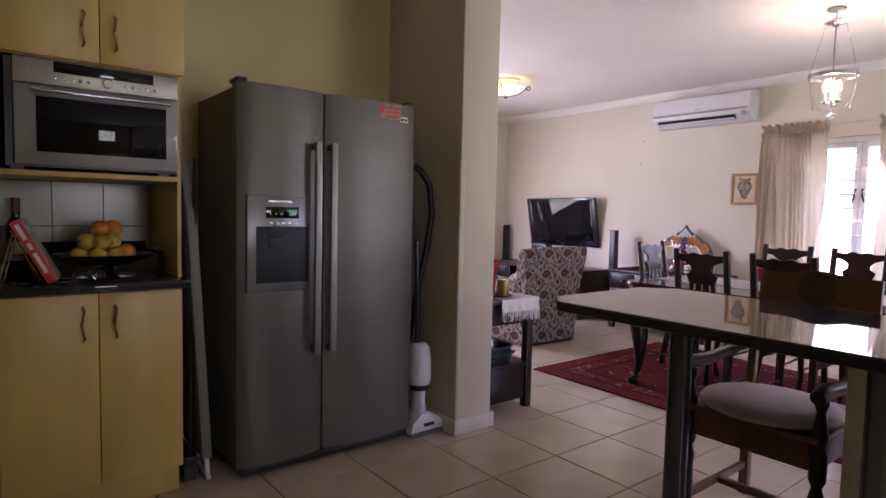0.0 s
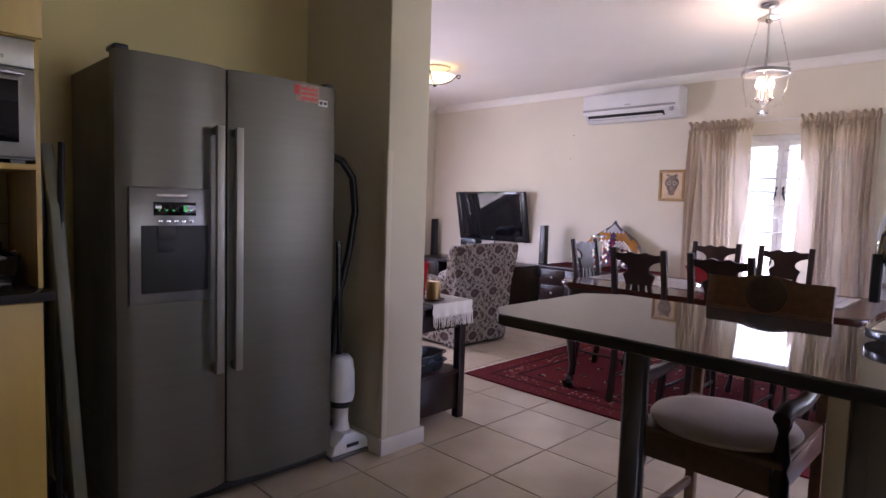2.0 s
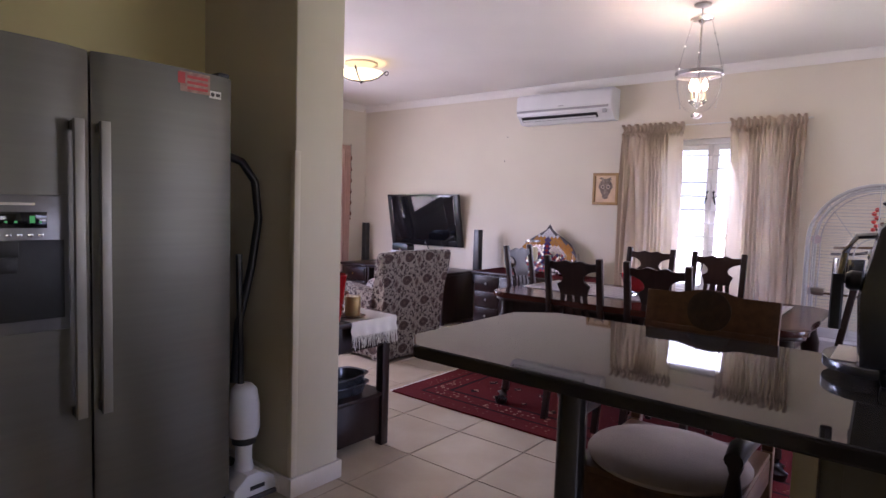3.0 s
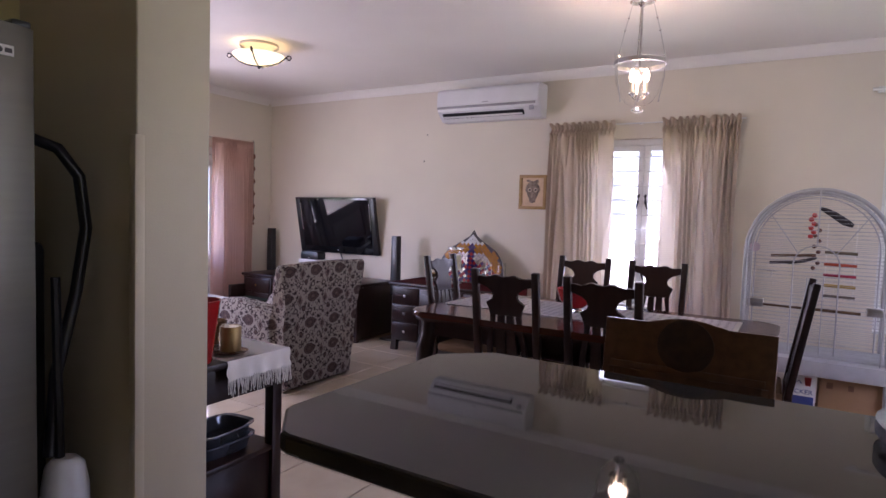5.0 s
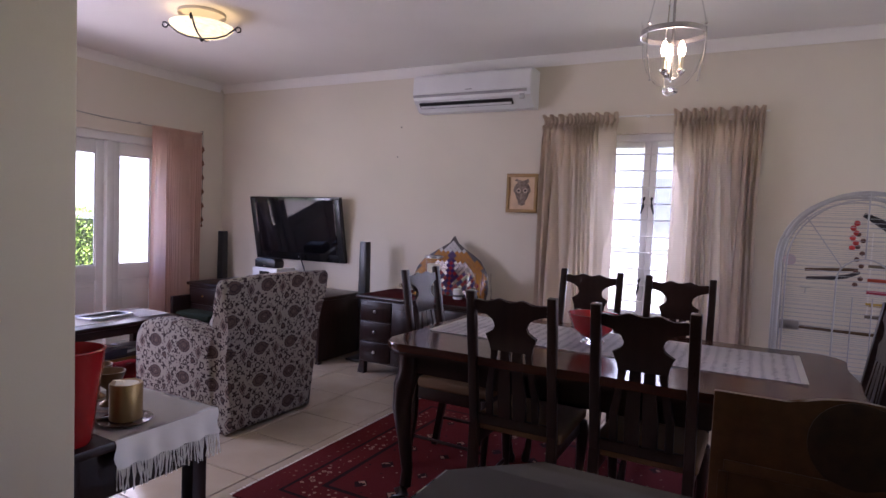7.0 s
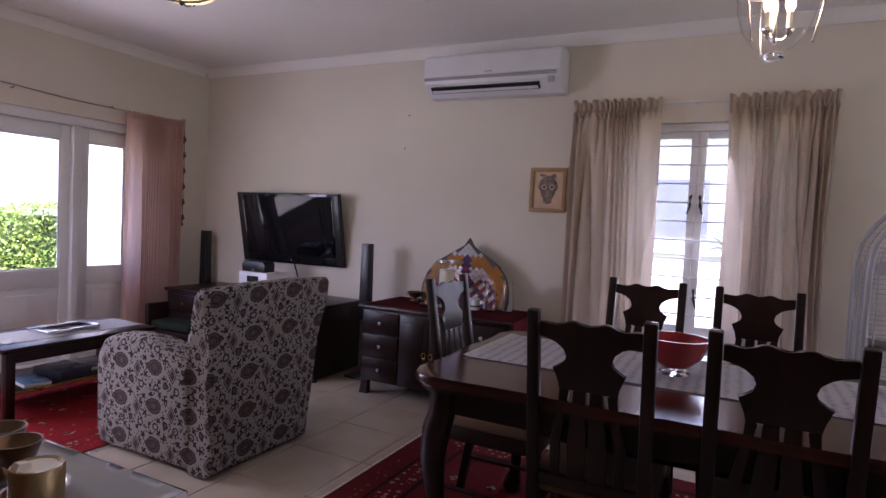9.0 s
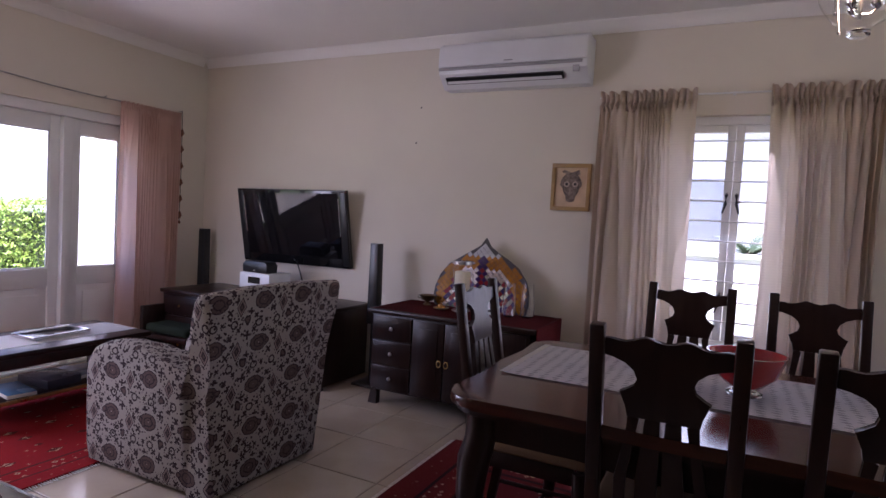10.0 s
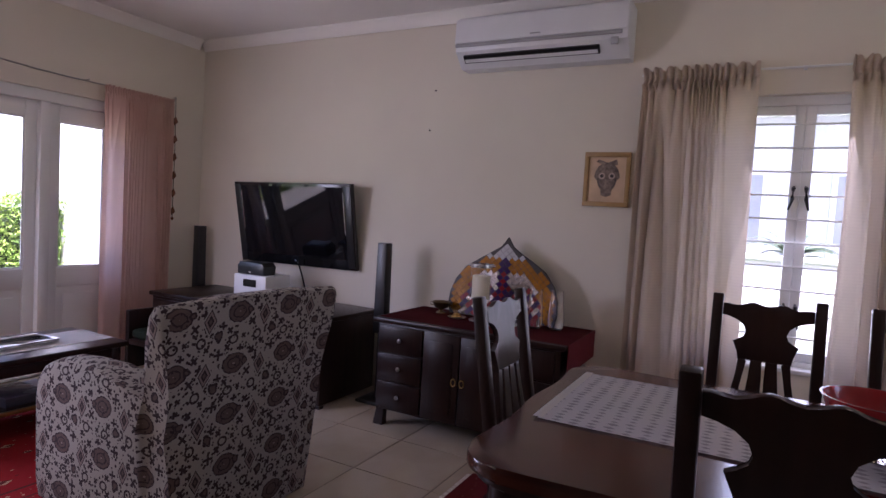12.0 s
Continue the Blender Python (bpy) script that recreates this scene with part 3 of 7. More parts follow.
st = thing("book_stand", pose(0.253, 2.95, ZT, 0, 0, 82), "chrome wire book stand on the worktop", "book stand")
for s in (-0.07, 0.07):
    part("wire", tube(bmesh.new(), [(s, -0.10, 0.03), (s, -0.085, 0.006), (s, 0.0, 0.006), (s, 0.09, 0.20)], 0.003, 6), chrome, st)
    part("strut", tube(bmesh.new(), [(s, 0.085, 0.19), (s, 0.13, 0.004)], 0.003, 6), chrome, st)
part("cross_wire", tube(bmesh.new(), [(-0.07, 0.0, 0.006), (0.07, 0.0, 0.006)], 0.003, 6), chrome, st)
bk = thing("cookbook", pose(0.253, 2.95, ZT + 0.012, 0, 0, 82) @ pose(0, -0.035, 0, -27, 0, 0), "red-spined cookbook propped on the wire stand", "book")
part("page_block", B(-0.092, 0.094, -0.014, 0.014, 0.004, 0.246), paper, bk)
part("cover", B(-0.096, 0.098, -0.0175, -0.0145, 0, 0.25, 0.001), mat("book_cover", (0.30, 0.26, 0.24), 0.35, vary=0.4, scale=14, second=(0.55, 0.35, 0.28)), bk)
part("back_cover", B(-0.096, 0.098, 0.0145, 0.0175, 0, 0.25, 0.001), red_print, bk)
part("spine", B(-0.0995, -0.0965, -0.0175, 0.0175, 0, 0.25, 0.001), red_print, bk)
for k, (z0, z1) in enumerate(((0.04, 0.12), (0.135, 0.16), (0.175, 0.235))):
    part("spine_lettering", B(-0.1008, -0.0998, -0.006, 0.007, z0, z1), paper, bk, "white lettering bar")
part("title_bar", B(-0.07, 0.05, -0.0188, -0.0178, 0.19, 0.22), paper, bk, "white title bar")

# ---- fridge ----
fg = thing("refrigerator", pose(0.932, 2.80, 0), "side-by-side stainless steel fridge with a water dispenser", "refrigerator")
part("cabinet", B(0.004, 0.918, 0.075, 0.595, 0.055, 1.735, 0.006), steel_side, fg, "dark grey enamelled sides")
part("kick_plate", B(0.02, 0.91, 0.02, 0.09, 0.022, 0.054, 0.004), black_plastic, fg)
for x in (0.06, 0.87):
    for y in (0.09, 0.54):
        part("foot", lathe(bmesh.new(), [(0.022, 0.0005), (0.022, 0.03), (0.015, 0.05)], 14, (x, y, 0)), black_plastic, fg)


def fridge_door(x0, x1):
    bm = bmesh.new()
    n = 12
    pts = [(x0, 0.068), (x1, 0.068)] + [(x1 + (x0 - x1) * k / n, 0.018 - 0.022 * (1 - (2 * k / n - 1) ** 2) - 0.006 * (0 < k < n)) for k in range(n + 1)]
    return slab(bm, pts, 0.06, 1.752, "xyz", 0.004)


lo_disp = (0.035, 0.335, 0.845, 1.275)
left = part("freezer_door", fridge_door(0.0, 0.404), steel, fg)
right = part("fridge_door", fridge_door(0.412, 0.922), steel, fg)
for dd, x, s in ((left, 0.352, -1), (right, 0.430, 1)):
    part("handle", slab(bmesh.new(), [(x - 0.016, 0.548), (x + 0.016, 0.548), (x + 0.016, 1.52), (x - 0.016, 1.52)], -0.058, -0.038, "xzy", 0.005), handle_steel, dd, "satin steel bar handle")
    for z in (0.565, 1.50):
        part("bracket", B(x - 0.012, x + 0.012, -0.040, -0.002, z - 0.015, z + 0.015, 0.003), steel, dd)
disp = part("dispenser", B(0.035, 0.335, -0.012, 0.0, 0.845, 1.275, 0.006), mat("dispenser_grey", (0.20, 0.195, 0.19), 0.3, metal=0.5), left, "grey dispenser panel")
bm = B(0.075, 0.318, -0.0155, -0.0125, 0.885, 1.135, 0.002)
recess_black = mat("recess_black", (0.010, 0.010, 0.009), 0.5)
part("recess", bm, recess_black, left, "black dispenser recess")
part("paddle", B(0.132, 0.19, -0.019, -0.016, 1.035, 1.083, 0.002), recess_black, left)
part("spout_housing", B(0.13, 0.195, -0.021, -0.016, 1.085, 1.133, 0.003), recess_black, left)
part("display", B(0.118, 0.272, -0.0155, -0.0125, 1.172, 1.222, 0.002), black_gloss, left, "black display")
green_led = glow_mat("green_led", (0.10, 0.6, 0.15), 0.015)
for k, (x, w) in enumerate(((0.135, 0.006), (0.16, 0.008), (0.185, 0.008), (0.225, 0.014), (0.25, 0.006))):
    part("indicator", B(x, x + w, -0.0168, -0.0158, 1.188, 1.188 + (0.022 if k == 3 else 0.006)), green_led, left, "green lit figure")
for k in range(5):
    part("button", B(0.135 + k * 0.028, 0.15 + k * 0.028, -0.0150, -0.0125, 1.146, 1.154, 0.001), chrome, left)
part("name_strip", B(0.13, 0.24, -0.0140, -0.0125, 1.242, 1.250), chrome, left)
for x in (0.03, 0.90):
    part("hinge_cover", B(x - 0.025, x + 0.025, 0.03, 0.13, 1.7535, 1.775, 0.008), black_plastic, fg)
stk = thing("energy_sticker", pose(1.630, 2.794, 1.668), "red and white printed sticker on the fridge door", "sticker")
part("sheet", B(-0.01, 0.12, -0.0035, -0.0015, 0.002, 0.075), mat("sticker_pink", (0.42, 0.27, 0.19), 0.4, vary=0.3, scale=40, second=(0.26, 0.10, 0.07)), stk)
for k in range(3):
    part("red_bar", B(0.03, 0.11, -0.0048, -0.0037, 0.012 + k * 0.02, 0.022 + k * 0.02), red_print, stk)
part("red_mark", B(-0.005, 0.022, -0.0048, -0.0037, 0.03, 0.07), red_print, stk)
mk = thing("maker_badge", pose(1.749, 2.797, 1.662), "small white badge on the fridge door", "badge")
part("plate", B(0, 0.048, -0.0035, -0.0015, 0, 0.028, 0.001), paper, mk)
part("disc", lathe(bmesh.new(), [(0.008, 0), (0.008, 0.001)], 16), dark_print, mk, "", pose(0.013, -0.0037, 0.014, 90))
part("bar", B(0.026, 0.043, -0.0048, -0.0037, 0.008, 0.020), dark_print, mk)

# between cabinet and fridge: ironing board, broom and mop
ib = thing("ironing_board", pose(0.845, 2.94, 0.0, 0, -3.2, 0), "folded white ironing board leaning beside the fridge", "ironing board")
part("board", slab(bmesh.new(), [(-0.02, 0.10), (0.30, 0.10), (0.30, 1.20), (0.22, 1.42), (0.06, 1.42), (-0.02, 1.20)], -0.022, 0.022, "yzx", 0.01), board_shade_grey, ib)
part("leg", tube(bmesh.new(), [(0.0, -0.005, 0.012), (0.0, -0.005, 1.10)], 0.011), white_paint, ib)
part("leg", tube(bmesh.new(), [(0.03, 0.24, 0.012), (0.03, 0.24, 1.10)], 0.011), white_paint, ib)
part("foot_bar", tube(bmesh.new(), [(0.0, -0.02, 0.012), (0.0, 0.27, 0.012)], 0.011), white_plastic, ib)
br = thing("broom", pose(0.775, 2.97, 0.0, 2, 0.8, 0), "dark handled broom leaning against the cabinet side", "broom")
part("handle", tube(bmesh.new(), [(0, 0, 0.10), (0, 0, 1.42)], 0.011), black_plastic, br)
part("head", B(-0.03, 0.03, -0.02, 0.30, 0.07, 0.11, 0.008), black_plastic, br)
part("bristles", B(-0.025, 0.025, -0.01, 0.29, 0.002, 0.069), mat("bristle", (0.08, 0.07, 0.06), 0.9, fine=300, bump=0.5), br)
dp = thing("dustpan", pose(0.745, 2.965, 0.0), "black dustpan hung on the cabinet side", "dustpan")
part("pan", B(-0.012, 0.010, 0.0, 0.22, 1.08, 1.30, 0.006), black_plastic, dp)
part("handle", tube(bmesh.new(), [(0, 0.05, 1.08), (0, 0.05, 0.30), (0.0, 0.05, 0.002)], 0.01), black_plastic, dp)

# steam mop at the right of the fridge
sm = thing("steam_cleaner", pose(1.955, 2.85, 0.0), "white upright steam cleaner with a black hose beside the fridge", "steam cleaner")
part("floor_head", slab(bmesh.new(), [(-0.10, 0.02), (0.12, 0.02), (0.105, 0.075), (0.03, 0.12), (-0.03, 0.12), (-0.09, 0.07)], -0.06, 0.09, "xzy", 0.012), white_plastic, sm)
part("pad", B(-0.105, 0.125, -0.065, 0.095, 0.001, 0.019, 0.004), mat("grey_pad", (0.16, 0.15, 0.16), 0.9), sm)
part("grip_slot", B(-0.02, 0.05, -0.064, -0.061, 0.05, 0.068, 0.001), black_plastic, sm)
part("neck", lathe(bmesh.new(), [(0.045, 0.121), (0.036, 0.16), (0.036, 0.22), (0.045, 0.24)], 20, (0, 0.02, 0)), white_plastic, sm)
part("collar", lathe(bmesh.new(), [(0.050, 0.236), (0.052, 0.262), (0.046, 0.268)], 20, (0, 0.02, 0)), black_plastic, sm)
part("tank", lathe(bmesh.new(), [(0.060, 0.269), (0.068, 0.30), (0.066, 0.40), (0.055, 0.47), (0.035, 0.492), (0.02, 0.495)], 24, (0, 0.02, 0)), white_plastic, sm, smooth=60)
part("stem", tube(bmesh.new(), [(-0.01, 0.03, 0.49), (-0.01, 0.05, 1.05)], 0.014), black_plastic, sm)
part("hose", tube(bmesh.new(), [(-0.03, 0.05, 0.50), (-0.01, 0.05, 0.75), (0.045, 0.04, 1.0), (0.07, 0.03, 1.2), (0.05, 0.03, 1.36), (0.0, 0.05, 1.44), (-0.06, 0.10, 1.47)], 0.018, 10), black_plastic, sm, smooth=60)
vc = thing("vacuum_hose", pose(1.93, 3.12, 0.0), "black vacuum cleaner pole standing in the gap behind", "vacuum cleaner")
part("base", B(-0.07, 0.09, -0.10, 0.12, 0.001, 0.10, 0.02), black_plastic, vc)
part("bag", B(-0.06, 0.07, -0.06, 0.08, 0.10, 1.15, 0.03), mat("black_bag", (0.012, 0.012, 0.013), 0.7), vc)
part("pole", tube(bmesh.new(), [(0.0, 0, 1.14), (0.0, 0.02, 1.42)], 0.02), black_plastic, vc)

# ---- the breakfast bar ----
bar = thing("breakfast_bar", pose(0, 0, 0), "black polished stone breakfast bar with a cut corner", "counter")
top = [(1.722, -0.9), (2.508, -0.9), (2.508, 1.685), (2.39, 1.808), (1.85, 1.808), (1.83, 1.80), (1.742, 1.72), (1.735, 1.70)]
part("top", slab(bmesh.new(), top, 0.862, 0.899, "xyz", 0.007), granite, bar, smooth=0)
part("post", lathe(bmesh.new(), [(0.048, 0.001), (0.048, 0.006), (0.038, 0.012), (0.038, 0.855), (0.046, 0.8615)], 28, (1.93, 1.33, 0)), mat("dark_steel_post", (0.10, 0.10, 0.105), 0.22, metal=0.8), bar, "dark metal support post")
bc = thing("bar_cabinet", pose(0, 0, 0), "grey fronted base cabinet under the breakfast bar", "cabinet")
grey_board = mat("grey_board", (0.20, 0.195, 0.19), 0.4, vary=0.05)
part("body", B(1.92, 2.50, -0.88, 0.83, 0.08, 0.861, 0.002), grey_board, bc)
part("corner_post", B(1.885, 1.919, 0.785, 0.83, 0.001, 0.861, 0.003), pewter, bc, "pale metal corner strip")
part("plinth", B(1.96, 2.47, -0.86, 0.77, 0.001, 0.079), black_plastic, bc)
for k in range(3):
    part("door", B(1.90, 1.919, -0.86 + k * 0.538, -0.33 + k * 0.538, 0.085, 0.84, 0.003), grey_board, bc)

cm = thing("espresso_machine", pose(2.33, 0.52, 0.8995), "silver espresso machine with a steam wand on the bar", "espresso machine")
silver = mat("silver_shell", (0.17, 0.18, 0.21), 0.22, metal=0.7, vary=0.05)
part("body", slab(bmesh.new(), [(-0.30, 0.035), (0.235, 0.035), (0.245, 0.20), (0.215, 0.36), (0.16, 0.425), (-0.30, 0.425)], -0.14, 0.14, "yzx", 0.02), silver, cm)
part("base", B(-0.15, 0.15, -0.31, 0.19, 0.001, 0.034, 0.01), black_plastic, cm)
part("drip_tray", slab(bmesh.new(), [(-0.148, 0.191), (0.148, 0.191)] + [(0.148 * math.cos(math.pi * k / 16), 0.215 + 0.10 * math.sin(math.pi * k / 16)) for k in range(17)], 0.016, 0.040, "xyz", 0.006), silver, cm)
part("tray_grid", B(-0.10, 0.10, 0.238, 0.29, 0.0405, 0.043, 0.001), pewter, cm, "pale perforated tray plate")
part("group_head", lathe(bmesh.new(), [(0.03, 0.0), (0.034, 0.02), (0.034, 0.06)], 20, (0, 0.275, 0.22)), chrome, cm)
part("steam_wand", tube(bmesh.new(), [(-0.11, 0.205, 0.345), (-0.115, 0.255, 0.34), (-0.118, 0.275, 0.30), (-0.12, 0.285, 0.22), (-0.12, 0.285, 0.14)], 0.008), chrome, cm)
part("wand_grip", tube(bmesh.new(), [(-0.12, 0.285, 0.25), (-0.12, 0.285, 0.12)], 0.013), black_plastic, cm)
part("knob", lathe(bmesh.new(), [(0.022, 0), (0.024, 0.02), (0.018, 0.03)], 18), black_plastic, cm, "", pose(-0.10, 0.240, 0.235, -90))
for z in (0.17, 0.29):
    part("button", lathe(bmesh.new(), [(0.013, 0), (0.013, 0.008), (0.01, 0.010)], 18), chrome, cm, "", pose(0.03, 0.241 - 0.012 * (z > 0.25), z, -90))

# ---- dining area ----
def rug_mat(name, field, dark, light, w, l, border, cell, guls=0.0):
    """Woven rug: striped border bands round a field of small motifs."""
    m = bpy.data.materials.new(name)
    m.use_nodes = True
    N, L = m.node_tree.nodes, m.node_tree.links
    b = N["Principled BSDF"]
    b.inputs["Roughness"].default_value, b.inputs["Specular IOR Level"].default_value = 0.95, 0.1
    tc, sep = N.new("ShaderNodeTexCoord"), N.new("ShaderNodeSeparateXYZ")
    L.new(tc.outputs["Object"], sep.inputs[0])

    def math_node(op, a, c, d=None):
        n = N.new("ShaderNodeMath")
        n.operation = op
        for i, v in enumerate((a, c, d)):
            if v is None:
                continue
            if isinstance(v, (int, float)):
                n.inputs[i].default_value = v
            else:
                L.new(v, n.inputs[i])
        return n.outputs[0]
    ex = math_node("SUBTRACT", w / 2, math_node("ABSOLUTE", sep.outputs[0], 0))
    ey = math_node("SUBTRACT", l / 2, math_node("ABSOLUTE", sep.outputs[1], 0))
    edge = math_node("MINIMUM", ex, ey)

    def motifs(sx, sy, warp):
        mp = N.new("ShaderNodeMapping")
        mp.inputs["Scale"].default_value = (sx, sy, 1)
        L.new(tc.outputs["Object"], mp.inputs[0])
        v = N.new("ShaderNodeTexVoronoi")
        v.distance, v.inputs["Randomness"].default_value, v.inputs["Scale"].default_value = "MANHATTAN", warp, 1.0
        L.new(mp.outputs[0], v.inputs["Vector"])
        return v.outputs["Distance"]

    def band(v, lo, hi):
        return math_node("MULTIPLY", math_node("GREATER_THAN", v, lo), math_node("LESS_THAN", v, hi))
    big = motifs(1 / cell[0], 1 / cell[1], 0.12)
    small = motifs(5.2 / cell[0], 5.2 / cell[1], 0.75)
    lines = motifs(26, 26, 0.55)
    c = N.new("ShaderNodeRGB")
    c.outputs[0].default_value = (*field, 1)
    cur = c.outputs[0]

    def over(cur, fac, colour):
        mx = N.new("ShaderNodeMix")
        mx.data_type = "RGBA"
        L.new(fac, mx.inputs[0])
        L.new(cur, mx.inputs[6])
        mx.inputs[7].default_value = (*colour, 1)
        return mx.outputs[2]
    inside = math_node("GREATER_THAN", edge, border)
    cur = over(cur, math_node("MULTIPLY", inside, math_node("LESS_THAN", big, 0.22)), dark)
    if not guls:
        cur = over(cur, math_node("MULTIPLY", inside, math_node("MULTIPLY", math_node("LESS_THAN", big, 0.30), math_node("LESS_THAN", small, 0.42))), light)
    cur = over(cur, math_node("MULTIPLY", inside, math_node("MULTIPLY", band(big, 0.55, 0.62), math_node("LESS_THAN", small, 0.3))), dark)
    if guls:
        cur = over(cur, math_node("MULTIPLY", inside, math_node("MULTIPLY", band(big, 0.09, guls), math_node("LESS_THAN", small, 0.70))), light)
        cur = over(cur, math_node("MULTIPLY", inside, math_node("MULTIPLY", band(big, 0.66, 0.78), math_node("LESS_THAN", small, 0.26))), light)
    inb = math_node("SUBTRACT", 1.0, inside)
    cur = over(cur, math_node("MULTIPLY", inb, band(edge, border * 0.92, border)), dark)
    cur = over(cur, math_node("MULTIPLY", band(edge, border * 0.55, border * 0.88), band(lines, 0.16, 0.40)), light)
    cur = over(cur, band(edge, border * 0.46, border * 0.52), dark)
    cur = over(cur, math_node("MULTIPLY", band(edge, border * 0.12, border * 0.44), band(lines, 0.10, 0.26)), tuple(0.5 * (p + q) for p, q in zip(light, field)))
    nz = N.new("ShaderNodeTexNoise")
    nz.inputs["Scale"].default_value = 260
    n2 = N.new("ShaderNodeTexNoise")
    n2.inputs["Scale"].default_value = 3
    hs = N.new("ShaderNodeHueSaturation")
    mr = N.new("ShaderNodeMapRange")
    mr.inputs[3].default_value, mr.inputs[4].default_value = 0.55, 1.35
    L.new(math_node("ADD", math_node("MULTIPLY", nz.outputs["Fac"], 0.5), math_node("MULTIPLY", n2.outputs["Fac"], 0.5)), mr.inputs[0])
    L.new(mr.outputs[0], hs.inputs["Value"])
    L.new(cur, hs.inputs["Color"])
    L.new(hs.outputs[0], b.inputs["Base Color"])
    bp = N.new("ShaderNodeBump")
    bp.inputs["Strength"].default_value, bp.inputs["Distance"].default_value = 0.5, 0.004
    L.new(nz.outputs["Fac"], bp.inputs["Height"])
    L.new(bp.outputs[0], b.inputs["Normal"])
    return m


def rug(name, x0, x1, y0, y1, material, label, turn=0.0):
    r = thing(name, pose((x0 + x1) / 2, (y0 + y1) / 2, 0.0015, 0, 0, turn), label, "rug")
    w, l = x1 - x0, y1 - y0
    bm = bmesh.new()
    n = 40
    rr = random.Random(7)
    a = [(-w / 2 + rr.uniform(-.003, .003), -l / 2 + l * k / n) for k in range(n + 1)]
    b = [(w / 2 + rr.uniform(-.003, .003), l / 2 - l * k / n) for k in range(n + 1)]
    slab(bm, a + b, 0.0, 0.011, "xyz")
    part("woven_field", bm, material, r, smooth=0)
    for s in (-1, 1):
        fb = bmesh.new()
        for k in range(int(w / 0.012)):
            x = -w / 2 + 0.006 + k * 0.012
            tube(fb, [(x, s * l / 2, 0.005), (x + rr.uniform(-.006, .006), s * (l / 2 + 0.025), 0.003)], 0.002, 4)
        part("fringe", fb, white_cloth, r, "short pale fringe")
    return r


rug("dining_rug", 3.43, 5.15, 0.55, 3.39, rug_mat("dining_rug_weave", (0.105, 0.012, 0.013), (0.022, 0.009, 0.011), (0.34, 0.21, 0.14), 1.72, 2.84, 0.30, (0.24, 0.20), 0.20), "deep red patterned oriental rug under the dining table")

TABLE = (4.162, 1.91, 0.0125)


def wavy(w, l, n=24, amp=0.012, cut=0.10):
    """Rounded oblong with a gently scalloped rim."""
    pts = []
    corners = [(w / 2, l / 2, 0), (-w / 2, l / 2, 90), (-w / 2, -l / 2, 180), (w / 2, -l / 2, 270)]
    for k, (cx, cy, a0) in enumerate(corners):
        sx, sy = math.copysign(1, cx), math.copysign(1, cy)
        for j in range(7):
            a = radians(a0 + 90 * j / 6)
            pts.append((cx - sx * cut + cut * math.cos(a), cy - sy * cut + cut * math.sin(a)))
        nx, ny, _ = corners[(k + 1) % 4]
        for j in range(1, n):
            f = j / n
            px, py = pts[-1] if j == 1 else (0, 0)
            if cy == ny:
                x = (cx - sx * cut) + (nx + sx * cut - cx + sx * cut) * f
                pts.append((x, cy - sy * amp * (1 - math.cos(f * 4 * math.pi)) / 2))
            else:
                y = (cy - sy * cut) + (ny + sy * cut - cy + sy * cut) * f
                pts.append((cx - sx * amp * (1 - math.cos(f * 6 * math.pi)) / 2, y))
    return pts


dt = thing("dining_table", pose(*TABLE), "polished dark red mahogany dining table with a scalloped edge", "table")
part("tabletop", slab(bmesh.new(), wavy(0.995, 1.765), 0.705, 0.738, "xyz", 0.010), wood_table, dt)
part("edge_moulding", slab(bmesh.new(), wavy(0.965, 1.735), 0.685, 0.7045, "xyz", 0.006), wood_dark, dt)
for s in (-1, 1):
    part("apron", slab(bmesh.new(), [(-0.74, 0.684), (0.74, 0.684), (0.74, 0.60), (0.5, 0.60), (0.35, 0.585), (0.0, 0.60), (-0.35, 0.585), (-0.5, 0.60), (-0.74, 0.60)], s * 0.40 - 0.011, s * 0.40 + 0.011, "yzx"), wood_dark, dt)
    part("apron", slab(bmesh.new(), [(-0.36, 0.684), (0.36, 0.684), (0.36, 0.60), (0.0, 0.585), (-0.36, 0.60)], s * 0.785 - 0.011, s * 0.785 + 0.011, "xzy"), wood_dark, dt)
    for q in (-1, 1):
        bm = bmesh.new()
        secs = [(0.684, 0.0, 0.045), (0.60, 0.0, 0.047), (0.54, 0.012, 0.050), (0.44, 0.018, 0.042), (0.30, 0.006, 0.030), (0.16, -0.006, 0.024), (0.09, -0.002, 0.026), (0.06, 0.010, 0.036), (0.03, 0.016, 0.042), (0.001, 0.014, 0.036)]
        tube(bm, [(s * (0.40 + o), q * (0.785 + o), z) for z, o, r in secs], [r for z, o, r in secs], 12)
        part("cabriole_leg", bm, wood_dark, dt, "curved leg with a claw foot", smooth=60)

cloth_pat = cloth_mat("runner_pattern", (0.78, 0.75, 0.76), (0.70, 0.68, 0.71), 0)
N_, L_ = cloth_pat.node_tree.nodes, cloth_pat.node_tree.links
chk, tc_, mp_ = N_.new("ShaderNodeTexVoronoi"), N_.new("ShaderNodeTexCoord"), N_.new("ShaderNodeMapping")
mp_.inputs["Scale"].default_value = (40, 24, 1)
chk.inputs["Scale"].default_value, chk.inputs["Randomness"].default_value, chk.distance = 1.0, 0.15, "MANHATTAN"
L_.new(tc_.outputs["Object"], mp_.inputs[0])
L_.new(mp_.outputs[0], chk.inputs["Vector"])
lt, mx_ = N_.new("ShaderNodeMath"), N_.new("ShaderNodeMix")
lt.operation, lt.inputs[1].default_value = "LESS_THAN", 0.40
mx_.data_type = "RGBA"
mx_.inputs[7].default_value = (0.30, 0.28, 0.32, 1)
